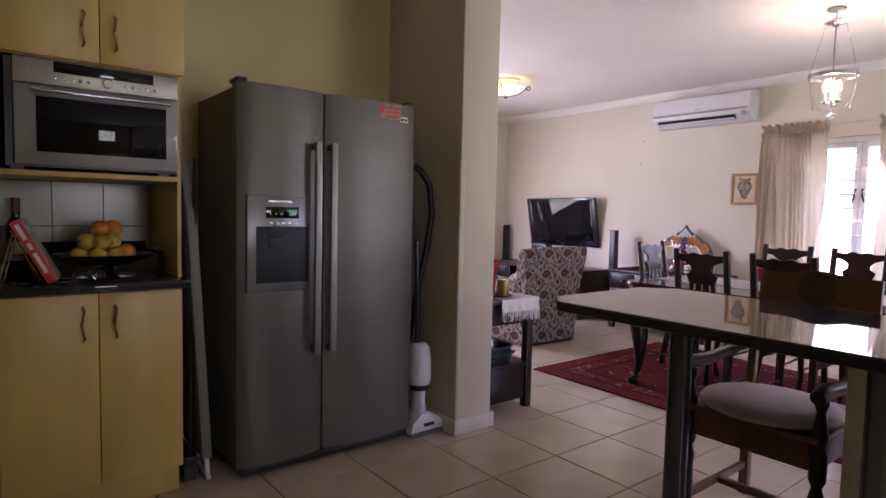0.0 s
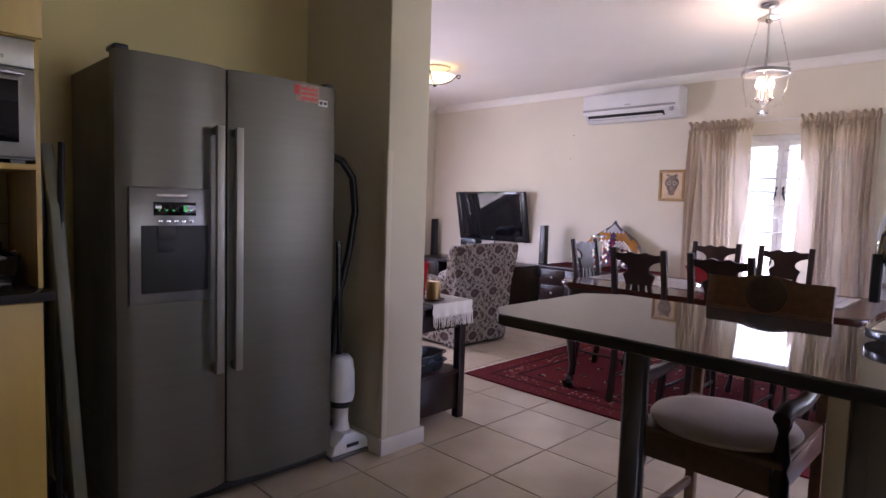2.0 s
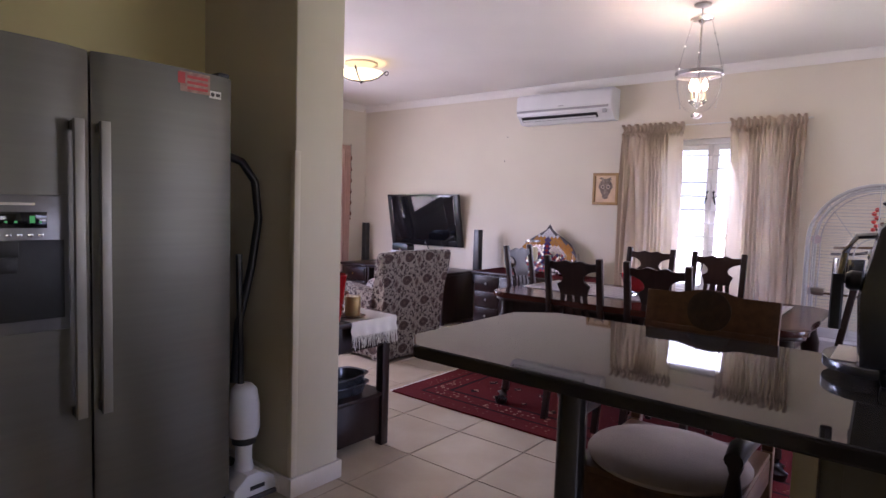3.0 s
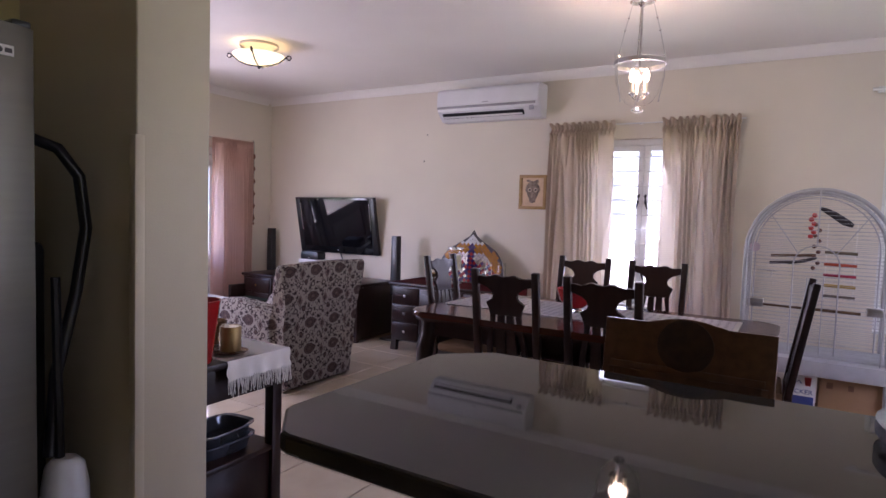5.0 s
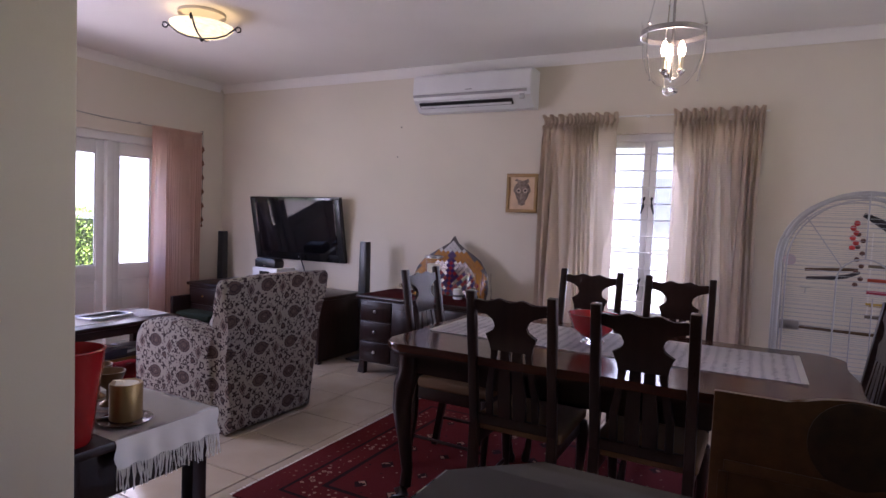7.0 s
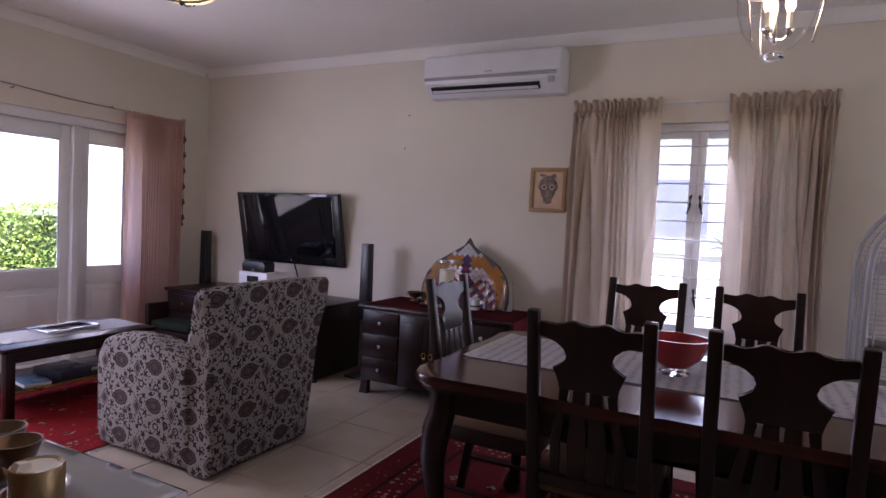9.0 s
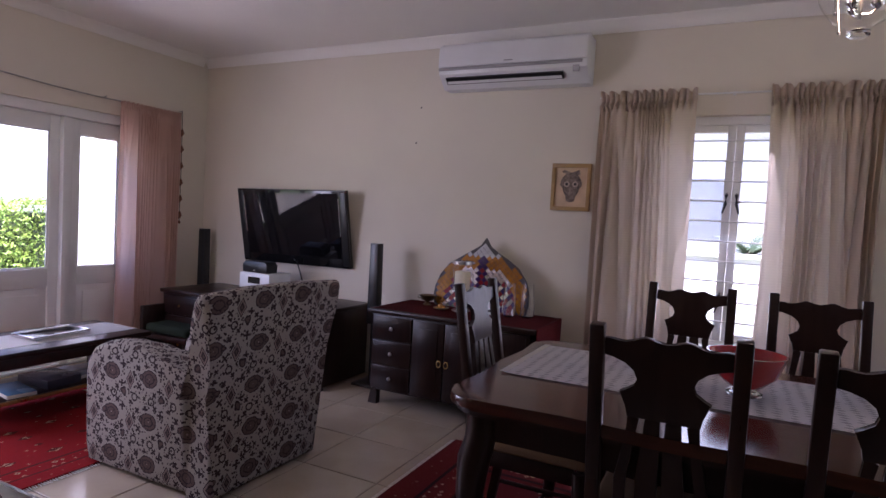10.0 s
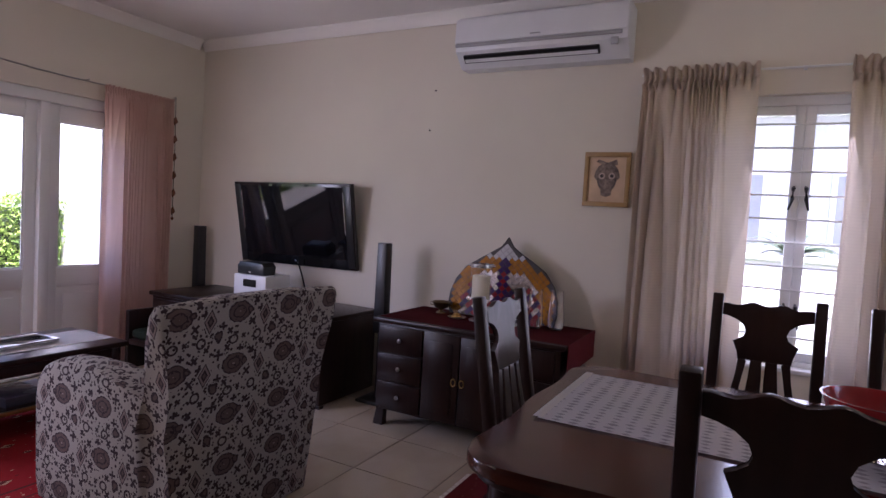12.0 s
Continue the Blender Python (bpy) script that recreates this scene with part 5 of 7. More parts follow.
for s in (-1, 1):
    bm = bmesh.new()
    z = ZB + 0.012
    while z < SP:
        tube(bm, [(-0.20, s * CW, z), (0.20, s * CW, z)], 0.0014, 4)
        z += 0.0245
    for x in (-0.07, 0.07):
        tube(bm, [(x, s * CW, ZB), (x, s * CW, SP)], 0.003, 6)
    part("side_wires", bm, cage_paint, cg, smooth=0)
bm = bmesh.new()
for k in range(1, 30):
    a = math.pi * k / 30
    tube(bm, [(-0.20, CW * math.cos(a), SP + CW * math.sin(a)), (0.20, CW * math.cos(a), SP + CW * math.sin(a))], 0.0014, 4)
part("dome_wires", bm, cage_paint, cg, smooth=0)
dpts = [(-0.212, 0.125, 0.47)] + [(-0.212, 0.125 * math.cos(math.pi * k / 12), 1.03 + 0.125 * math.sin(math.pi * k / 12)) for k in range(13)] + [(-0.212, -0.125, 0.47)]
part("door_frame", tube(bmesh.new(), dpts, 0.0045, 6), cage_paint, cg, "arched wire door")
for y in (-0.045, 0.045):
    part("door_wire", tube(bmesh.new(), [(-0.212, y, 0.47), (-0.212, y, 0.95)], 0.003, 6), cage_paint, cg)
part("spoke", tube(bmesh.new(), [(-0.21, 0, 1.155), (-0.21, 0, SP + CW)], 0.004, 6), cage_paint, cg)
for s in (-1, 1):
    part("spoke", tube(bmesh.new(), [(-0.21, s * 0.10, 1.10), (-0.21, s * CW * 0.72, SP + CW * 0.68)], 0.003, 6), cage_paint, cg)
    part("feeder", B(-0.20, -0.13, s * 0.33 - 0.05, s * 0.33 + 0.05, 0.735, 0.785, 0.006), pewter, cg, "metal feeding cup")
part("tray", slab(bmesh.new(), [(-0.46, 0.43), (0.46, 0.43), (0.46, 0.39), (0.41, 0.33), (-0.41, 0.33), (-0.46, 0.39)], -0.26, 0.26, "yzx", 0.006), cage_paint, cg)
bm = bmesh.new()
for k in range(26):
    tube(bm, [(-0.20 + 0.4 * k / 25, -0.40, 0.445), (-0.20 + 0.4 * k / 25, 0.40, 0.445)], 0.002, 4)
for k in range(14):
    tube(bm, [(-0.20, -0.40 + 0.8 * k / 13, 0.443), (0.20, -0.40 + 0.8 * k / 13, 0.443)], 0.002, 4)
part("floor_grid", bm, cage_paint, cg, smooth=0)
for x in (-0.19, 0.19):
    for s in (-1, 1):
        part("stand_leg", tube(bmesh.new(), [(x, s * 0.40, 0.335), (x, s * 0.41, 0.03)], 0.012), cage_paint, cg)
        part("castor", lathe(bmesh.new(), [(0.014, 0.0135), (0.02, 0.02), (0.014, 0.032)], 12, (x, s * 0.41, -0.013)), black_plastic, cg)
part("perch", tube(bmesh.new(), [(-0.19, 0.30, 0.755), (-0.19, -0.25, 0.745)], 0.009), bark_brown, cg, "brown wooden perch")
part("perch", tube(bmesh.new(), [(0.0, 0.26, 1.07), (0.02, 0.0, 1.085)], 0.009), bark_brown, cg, "brown wooden perch")
ladder = [(0.03, 1.11, (0.16, 0.13, 0.08)), (0.03, 1.03, (0.50, 0.07, 0.02)), (0.03, 0.96, (0.42, 0.02, 0.06)), (0.03, 0.89, (0.50, 0.32, 0.03)), (0.03, 0.82, (0.16, 0.13, 0.10))]
for k, (x, z, c) in enumerate(ladder):
    part("ladder_rung", tube(bmesh.new(), [(x, -0.05, z), (x, -0.23, z - 0.004)], 0.010), mat("rung_paint", c, 0.5), cg, "painted wooden rung")
for y in (-0.06, -0.22):
    part("ladder_cord", tube(bmesh.new(), [(0.03, y, 0.80), (0.03, y, 1.30)], 0.0025, 5), white_cloth, cg)
bm = bmesh.new()
for k in range(9):
    bmesh.ops.create_uvsphere(bm, u_segments=8, v_segments=6, radius=0.014, matrix=Matrix.Translation((0.0, 0.012 * (-1) ** k, 1.0 + 0.036 * k)))
part("toy_beads", bm, mat("bead_brown", (0.14, 0.06, 0.04), 0.5), cg, "string of wooden beads", smooth=60)
bm = bmesh.new()
for k in range(6):
    bmesh.ops.create_uvsphere(bm, u_segments=8, v_segments=6, radius=0.016, matrix=Matrix.Translation((0.0, 0.03 + 0.008 * (-1) ** k, 1.21 + 0.028 * k)))
part("toy_beads", bm, red_print, cg, "string of red beads", smooth=60)
part("pink_disc", lathe(bmesh.new(), [(0.032, 0), (0.032, 0.006), (0.026, 0.008)], 20), mat("cuttlebone_pink", (0.62, 0.50, 0.56), 0.6), cg, "pale pink mineral disc", pose(-0.19, 0.35, 1.13, 0, 90))
part("branch_perch", tube(bmesh.new(), [(0.02, -0.01, 1.40), (0.0, -0.08, 1.36), (0.02, -0.15, 1.31), (0.0, -0.19, 1.29)], [0.012, 0.022, 0.024, 0.014], 8), mat("dark_branch", (0.035, 0.028, 0.03), 0.8, bump=0.4), cg, "dark knobbly branch perch", smooth=60)
part("branch_perch", tube(bmesh.new(), [(-0.15, 0.26, 1.03), (-0.12, 0.14, 1.036), (-0.08, 0.06, 1.05), (-0.02, 0.0, 1.07)], [0.009, 0.011, 0.012, 0.009], 8), MATS["dark_branch"], cg, "dark wooden perch", smooth=60)
part("hook_toy", tube(bmesh.new(), [(0, 0.28, 0.965), (0, 0.22, 0.965), (0, 0.25, 0.96), (0, 0.25, 0.93)], 0.005, 6), pewter, cg)

wb = thing("wine_box", pose(5.47, 0.905, RUGZ * 0), "white and blue printed carton under the cage", "box")
part("carton", B(0, 0.22, -0.085, 0.085, 0.001, 0.32, 0.002), paper, wb)
part("blue_panel", B(-0.0015, -0.0005, -0.075, 0.075, 0.02, 0.175), blue_print, wb)


def words(text, size, m, material, parent, label=""):
    cu = bpy.data.curves.new("lettering", "FONT")
    cu.body, cu.size, cu.extrude, cu.align_x = text, size, 0.0003, "CENTER"
    tmp = new("lettering", cu)
    bpy.context.view_layer.update()
    me = bpy.data.meshes.new_from_object(tmp.evaluated_get(bpy.context.evaluated_depsgraph_get()))
    bpy.data.objects.remove(tmp)
    me.materials.clear()
    me.materials.append(material)
    ob = new("lettering", me)
    ob.parent = parent
    ob.matrix_basis = m
    if label:
        ob["label"] = label
    return ob


words("OCKER", 0.042, pose(-0.0022, 0.0, 0.19, 90, 0, -90), blue_print, wb, "blue printed letters")
part("goblet_mark", slab(bmesh.new(), [(-0.06, 0.30), (-0.02, 0.30), (-0.03, 0.275), (-0.037, 0.27), (-0.037, 0.25), (-0.025, 0.245), (-0.055, 0.245), (-0.043, 0.25), (-0.043, 0.27), (-0.05, 0.275)], -0.0022, -0.0012, "yzx"), red_print, wb)
part("script_mark", tube(bmesh.new(), [(-0.0012, 0.07, 0.265), (-0.0012, 0.05, 0.285), (-0.0012, 0.03, 0.26), (-0.0012, 0.01, 0.275), (-0.0012, -0.005, 0.258)], 0.003, 5), blue_print, wb)
cb = thing("cardboard_box", pose(5.47, 0.63, 0), "brown cardboard box under the cage", "box")
part("carton", B(0, 0.30, -0.175, 0.175, 0.001, 0.325, 0.003), cardboard, cb)
part("flap_gap", B(-0.0015, -0.0004, -0.172, 0.172, 0.315, 0.319), dark_print, cb)
part("print_mark", B(-0.0015, -0.0004, 0.10, 0.135, 0.25, 0.29), mat("box_print", (0.20, 0.10, 0.05), 0.7), cb)
part("print_mark", B(-0.0015, -0.0004, -0.01, 0.02, 0.25, 0.285), MATS["box_print"], cb)

# ---- sitting area ----
rug("sitting_rug", 2.73, 5.03, 4.68, 6.28, rug_mat("sitting_rug_weave", (0.22, 0.011, 0.012), (0.09, 0.018, 0.014), (0.34, 0.235, 0.14), 2.30, 1.60, 0.20, (0.21, 0.13), 0.20), "bright red oriental rug with rows of small motifs")

# armchair cloth: oval medallions in a diamond lattice with small motifs between
ac_m = bpy.data.materials.new("armchair_cloth")
ac_m.use_nodes = True
N, L = ac_m.node_tree.nodes, ac_m.node_tree.links
bsdf = N["Principled BSDF"]
bsdf.inputs["Roughness"].default_value, bsdf.inputs["Specular IOR Level"].default_value = 0.92, 0.15
uvn = N.new("ShaderNodeUVMap")
uvn.uv_map = "metres"


def vmath(op, a, b=None):
    n = N.new("ShaderNodeVectorMath")
    n.operation = op
    for i, v in enumerate((a, b)):
        if v is None:
            continue
        if isinstance(v, tuple):
            n.inputs[i].default_value = v
        else:
            L.new(v, n.inputs[i])
    return n.outputs["Value"] if op in ("LENGTH", "DOT_PRODUCT") else n.outputs["Vector"]


def fmath(op, a, b=0.0):
    n = N.new("ShaderNodeMath")
    n.operation = op
    for i, v in enumerate((a, b)):
        if isinstance(v, (int, float)):
            n.inputs[i].default_value = v
        else:
            L.new(v, n.inputs[i])
    return n.outputs[0]


CELL = (0.25, 0.19, 1.0)


def lattice(off):
    """Vector from the nearest lattice point, in metres."""
    q = vmath("ADD", vmath("DIVIDE", uvn.outputs[0], CELL), off)
    f = vmath("SUBTRACT", vmath("FRACTION", q), (0.5, 0.5, 0.0))
    return vmath("MULTIPLY", f, (CELL[0], CELL[1], 0.0))


def oval(v, ax, ay):
    return vmath("LENGTH", vmath("DIVIDE", v, (ax, ay, 1.0)))


def diamond(v):
    a = vmath("ABSOLUTE", v)
    return vmath("DOT_PRODUCT", a, (1, 1, 0))


d_dia = diamond(vmath("MULTIPLY", lattice((0.5, 0.12, 0)), (1.15, 0.72, 0)))
d_dot = fmath("MINIMUM", oval(lattice((0.33, 0.42, 0)), 0.029, 0.029), oval(lattice((0.80, 0.98, 0)), 0.023, 0.023))
d_ring = fmath("MINIMUM", oval(lattice((0.62, 0.50, 0)), 0.020, 0.020), oval(lattice((0.06, 0.52, 0)), 0.022, 0.018))
vo = N.new("ShaderNodeTexVoronoi")
vo.distance, vo.inputs["Scale"].default_value, vo.inputs["Randomness"].default_value = "MANHATTAN", 34.0, 0.7
L.new(uvn.outputs[0], vo.inputs["Vector"])
vo2 = N.new("ShaderNodeTexVoronoi")
vo2.inputs["Scale"].default_value, vo2.inputs["Randomness"].default_value = 62.0, 0.9
L.new(uvn.outputs[0], vo2.inputs["Vector"])
d_big = fmath("ADD", oval(lattice((0, 0, 0)), 0.057, 0.043), fmath("MULTIPLY", vo2.outputs["Distance"], 0.16))
d_dot = fmath("ADD", d_dot, fmath("MULTIPLY", vo.outputs["Distance"], 0.45))


def bars_of(v, arm, thick, tilted=False):
    """A small cross, upright or tilted, as a mask."""
    if tilted:
        p = fmath("ABSOLUTE", vmath("DOT_PRODUCT", v, (0.707, 0.707, 0)))
        q = fmath("ABSOLUTE", vmath("DOT_PRODUCT", v, (0.707, -0.707, 0)))
    else:
        p = fmath("ABSOLUTE", vmath("DOT_PRODUCT", v, (1, 0, 0)))
        q = fmath("ABSOLUTE", vmath("DOT_PRODUCT", v, (0, 1, 0)))
    return fmath("MULTIPLY", fmath("LESS_THAN", fmath("MAXIMUM", p, q), arm), fmath("LESS_THAN", fmath("MINIMUM", p, q), thick))


small = fmath("LESS_THAN", vo2.outputs["Distance"], 0.35)
for off, arm, thick, tilted in (((0.30, 0.78, 0), 0.022, 0.0062, False), ((0.74, 0.22, 0), 0.021, 0.006, True), ((0.70, 0.80, 0), 0.017, 0.007, True), ((0.27, 0.24, 0), 0.018, 0.0055, False), ((0.52, 0.64, 0), 0.013, 0.0055, True), ((0.47, 0.36, 0), 0.012, 0.005, False), ((0.88, 0.48, 0), 0.012, 0.005, True), ((0.16, 0.66, 0), 0.016, 0.006, True), ((0.60, 0.98, 0), 0.018, 0.0065, False), ((0.14, 0.34, 0), 0.015, 0.006, True), ((0.92, 0.72, 0), 0.016, 0.006, False)):
    small = fmath("MAXIMUM", small, bars_of(lattice(off), arm * 0.95, thick * 0.8, tilted))
free = fmath("MULTIPLY", fmath("GREATER_THAN", d_big, 1.18), fmath("MULTIPLY", fmath("GREATER_THAN", d_dot, 1.2), fmath("GREATER_THAN", d_dia, 0.040)))
col = N.new("ShaderNodeRGB")
col.outputs[0].default_value = (0.285, 0.255, 0.225, 1)
cur = col.outputs[0]


def lay(cur, fac, colour):
    mx = N.new("ShaderNodeMix")
    mx.data_type = "RGBA"
    L.new(fac, mx.inputs[0])
    L.new(cur, mx.inputs[6])
    mx.inputs[7].default_value = (*colour, 1)
    return mx.outputs[2]


DK, MD = (0.038, 0.026, 0.029), (0.098, 0.066, 0.060)
cur = lay(cur, fmath("MULTIPLY", small, free), DK)
cur = lay(cur, fmath("LESS_THAN", d_big, 1.0), DK)
cur = lay(cur, fmath("LESS_THAN", d_big, 0.90), MD)
cur = lay(cur, fmath("MULTIPLY", fmath("LESS_THAN", d_big, 0.62), fmath("GREATER_THAN", d_big, 0.52)), DK)
cur = lay(cur, fmath("MULTIPLY", fmath("LESS_THAN", d_big, 0.85), fmath("LESS_THAN", vo2.outputs["Distance"], 0.26)), DK)
cur = lay(cur, fmath("LESS_THAN", d_big, 0.14), (0.24, 0.18, 0.16))
cur = lay(cur, fmath("LESS_THAN", d_dot, 1.0), DK)
cur = lay(cur, fmath("LESS_THAN", d_dot, 0.72), MD)
cur = lay(cur, fmath("MULTIPLY", fmath("LESS_THAN", d_ring, 1.0), fmath("GREATER_THAN", d_ring, 0.62)), DK)
cur = lay(cur, fmath("LESS_THAN", d_dia, 0.032), DK)
cur = lay(cur, fmath("LESS_THAN", d_dia, 0.027), (0.20, 0.15, 0.135))
cur = lay(cur, fmath("LESS_THAN", d_dia, 0.017), DK)
cur = lay(cur, fmath("LESS_THAN", d_dia, 0.008), MD)
nz = N.new("ShaderNodeTexNoise")
nz.inputs["Scale"].default_value = 420
L.new(uvn.outputs[0], nz.inputs["Vector"])
hs = N.new("ShaderNodeHueSaturation")
L.new(fmath("ADD", fmath("MULTIPLY", nz.outputs["Fac"], 0.5), 0.75), hs.inputs["Value"])
L.new(cur, hs.inputs["Color"])
L.new(hs.outputs[0], bsdf.inputs["Base Color"])
bp = N.new("ShaderNodeBump")
bp.inputs["Strength"].default_value, bp.inputs["Distance"].default_value = 0.3, 0.003
L.new(nz.outputs["Fac"], bp.inputs["Height"])
L.new(bp.outputs[0], bsdf.inputs["Normal"])

arm = thing("armchair", pose(4.236, 3.935, 0), "upholstered armchair in cream cloth with dark medallion print", "armchair")
aprof = [(0.03, 0.015), (0.80, 0.015), (0.825, 0.10), (0.835, 0.42), (0.82, 0.50), (0.77, 0.565), (0.68, 0.60), (0.55, 0.612), (0.42, 0.60), (0.25, 0.565), (0.10, 0.53), (0.03, 0.52)]
for s in (-1, 1):
    bm = slab(bmesh.new(), aprof, s * 0.345, s * 0.205, "yzx", 0.035)
    box_uv(part("arm", bm, ac_m, arm, smooth=50))
# back: wider at the shoulders and leaning away
bm = bmesh.new()
bprof = [(-0.345, 0.012), (0.345, 0.012), (0.352, 0.45), (0.378, 0.58), (0.415, 0.77), (0.437, 0.865), (0.42, 0.90), (0.2, 0.908), (-0.2, 0.908), (-0.42, 0.90), (-0.437, 0.865), (-0.415, 0.77), (-0.378, 0.58), (-0.352, 0.45)]
slab(bm, bprof, -0.005, 0.15, "xzy", 0.03)
for v in bm.verts:
    if v.co.z > 0.40:
        v.co.y -= (v.co.z - 0.40) * (0.12 if v.co.y < 0.07 else 0.27)
box_uv(part("backrest", bm, ac_m, arm, smooth=50))
box_uv(part("seat", B(-0.204, 0.204, 0.151, 0.78, 0.03, 0.33, 0.02), ac_m, arm))
box_uv(part("seat_cushion", B(-0.202, 0.202, 0.155, 0.80, 0.331, 0.46, 0.04, 3), ac_m, arm))
for x in (-0.28, 0.28):
    for y in (0.08, 0.75):
        part("foot", lathe(bmesh.new(), [(0.018, 0.001), (0.022, 0.02), (0.022, 0.04)], 12, (x, y, 0)), wood_dark, arm)

# coffee table with runner, tray and magazines
ct = thing("coffee_table", pose(3.76, 5.36, 0.0125), "dark wood coffee table with a lower shelf", "table")
part("tabletop", B(0, 0.94, 0, 0.56, 0.385, 0.415, 0.006), wood_dark, ct)
for x in (0.03, 0.86):
    for y in (0.03, 0.48):
        part("leg", B(x, x + 0.05, y, y + 0.05, 0.001, 0.3845, 0.004), wood_dark, ct)
part("apron", B(0.081, 0.859, 0.035, 0.055, 0.32, 0.3845, 0.003), wood_dark, ct)
part("apron", B(0.081, 0.859, 0.505, 0.525, 0.32, 0.3845, 0.003), wood_dark, ct)
part("shelf", B(0.06, 0.88, 0.06, 0.50, 0.13, 0.15, 0.003), wood_dark, ct)
part("shelf_edge", B(0.081, 0.859, 0.042, 0.0595, 0.132, 0.152, 0.002), brass, ct, "pale brass shelf lip")
single("coffee_table_runner", cloth_strip(0.02, 0.93, 0.12, 0.44, 0.0, 9, 0.0015), white_cloth, "white cotton runner along the coffee table", "table runner", pose(3.76, 5.36, 0.4305), smooth=60)
ty = thing("glass_tray", pose(4.25, 5.64, 0.4355, 0, 0, 4), "dark glass serving tray on the coffee table", "tray")
part("plate", B(-0.16, 0.16, -0.09, 0.09, 0.001, 0.008, 0.003), black_gloss, ty)
for q in ((-0.17, 0.17, -0.10, -0.09), (-0.17, 0.17, 0.09, 0.10), (-0.17, -0.16, -0.09, 0.09), (0.16, 0.17, -0.09, 0.09)):
    part("rim", B(*q, 0.001, 0.022, 0.003), chrome, ty)
for k, (x, y, w, c, a) in enumerate(((4.22, 5.60, 0.20, (0.16, 0.15, 0.22), 4), (4.0, 5.56, 0.14, (0.16, 0.30, 0.50), -8), (4.38, 5.66, 0.16, (0.4, 0.4, 0.45), 10))):
    mg = thing("magazine", pose(x, y, 0.163, 0, 0, a), "magazine lying on the coffee table shelf" if k else "stack of magazines lying on the coffee table shelf", "magazine")
    part("page_block", B(-w / 2, w / 2, -0.13, 0.13, 0.0005, 0.02 if k else 0.045, 0.002), paper if k else mat("binder_blue", (0.05, 0.05, 0.08), 0.4), mg)
    part("cover", B(-w / 2, w / 2, -0.13, 0.13, 0.0205 if k else 0.0455, 0.0225 if k else 0.049, 0.0005), mat("magazine_cover", c, 0.25), mg)

# low dark bench in the corner
be = thing("low_bench", pose(5.50, 5.92, 0), "low dark wooden bench with a dark green cushion", "bench")
part("seat", B(-0.28, 0.10, -0.25, 0.22, 0.20, 0.24, 0.006), wood_dark, be)
part("back", B(-0.28, 0.10, 0.225, 0.26, 0.02, 0.44, 0.006), wood_dark, be)
for x in (-0.26, 0.05):
    part("leg", B(x, x + 0.04, -0.24, -0.20, 0.001, 0.1995, 0.003), wood_dark, be)
part("cushion", B(-0.27, 0.09, -0.24, 0.215, 0.2405, 0.31, 0.03, 3), green_cloth, be, "dark green cushion")

# television, its shelf and speakers
tu = thing("tv_unit", pose(5.40, 4.56, 0), "dark wooden television unit with open shelves", "tv unit")
part("top", B(0, 0.60, 0, 1.18, 0.535, 0.565, 0.005), wood_dark, tu)
for y in (0.01, 0.58, 1.14):
    part("side_panel", B(0.02, 0.59, y, y + 0.03, 0.02, 0.5345, 0.003), wood_dark, tu)
part("shelf", B(0.04, 0.59, 0.041, 0.579, 0.27, 0.29), wood_dark, tu)
part("shelf", B(0.04, 0.59, 0.611, 1.139, 0.27, 0.29), wood_dark, tu)
part("bottom", B(0.03, 0.59, 0.041, 1.139, 0.05, 0.07), wood_dark, tu)
part("back_panel", B(0.58, 0.592, 0.041, 1.139, 0.071, 0.534), wood_dark, tu)
for y in (0.005, 1.135):
    part("foot", B(0.02, 0.06, y, y + 0.04, 0.001, 0.0195), wood_dark, tu)
cu_ = thing("corner_cabinet", pose(5.42, 5.76, 0), "dark brown wooden side cabinet with drawers", "cabinet")
part("body", B(0.01, 0.58, 0.0, 0.42, 0.04, 0.53, 0.004), wood_dark, cu_)
part("top", B(-0.01, 0.60, -0.005, 0.44, 0.531, 0.56, 0.006), wood_dark, cu_)
for x in (0.03, 0.52):
    for y in (0.02, 0.36):
        part("foot", B(x, x + 0.05, y, y + 0.05, 0.001, 0.039), wood_dark, cu_)
for k in range(3):
    d = part("drawer", B(-0.004, 0.0095, 0.02, 0.40, 0.06 + 0.155 * k, 0.20 + 0.155 * k, 0.003), wood_dark, cu_)
    part("knob", lathe(bmesh.new(), [(0.004, 0), (0.010, 0.008), (0.008, 0.014)], 12), brass, d, "", pose(-0.004, 0.21, 0.13 + 0.155 * k, 0, -90))

tv = thing("television", pose(5.968, 5.315, 1.113, -0.6, -10.5, 1.0), "large black flat television on a wall bracket", "television")
TWD, THT = 0.550, 0.310
part("bezel", slab(bmesh.new(), [(-TWD, -THT), (TWD, -THT), (TWD, THT), (-TWD, THT)], -0.035, 0.008, "yzx", 0.006), black_gloss, tv)
part("screen", B(-0.0375, -0.0355, -0.474, 0.474, -0.235, 0.285), screen, tv, "black reflecting screen")
for s in (-1, 1):
    part("speaker_strip", B(-0.0372, -0.0355, s * 0.516 - 0.030, s * 0.516 + 0.030, -0.295, 0.295, 0.0008), black_plastic, tv)
    part("chrome_line", B(-0.0384, -0.0374, s * 0.480 - 0.003, s * 0.480 + 0.003, -0.05, 0.25), chrome, tv)
part("badge", lathe(bmesh.new(), [(0.008, 0), (0.008, 0.001)], 14), chrome, tv, "", pose(-0.0356, 0, -0.272, 0, -90))
part("rear_housing", B(0.0085, 0.022, -0.40, 0.40, -0.18, 0.22, 0.005), black_plastic, tv)
part("wall_bracket", B(0.0225, 0.062, -0.10, 0.10, 0.0, 0.16, 0.004), black_plastic, tv)
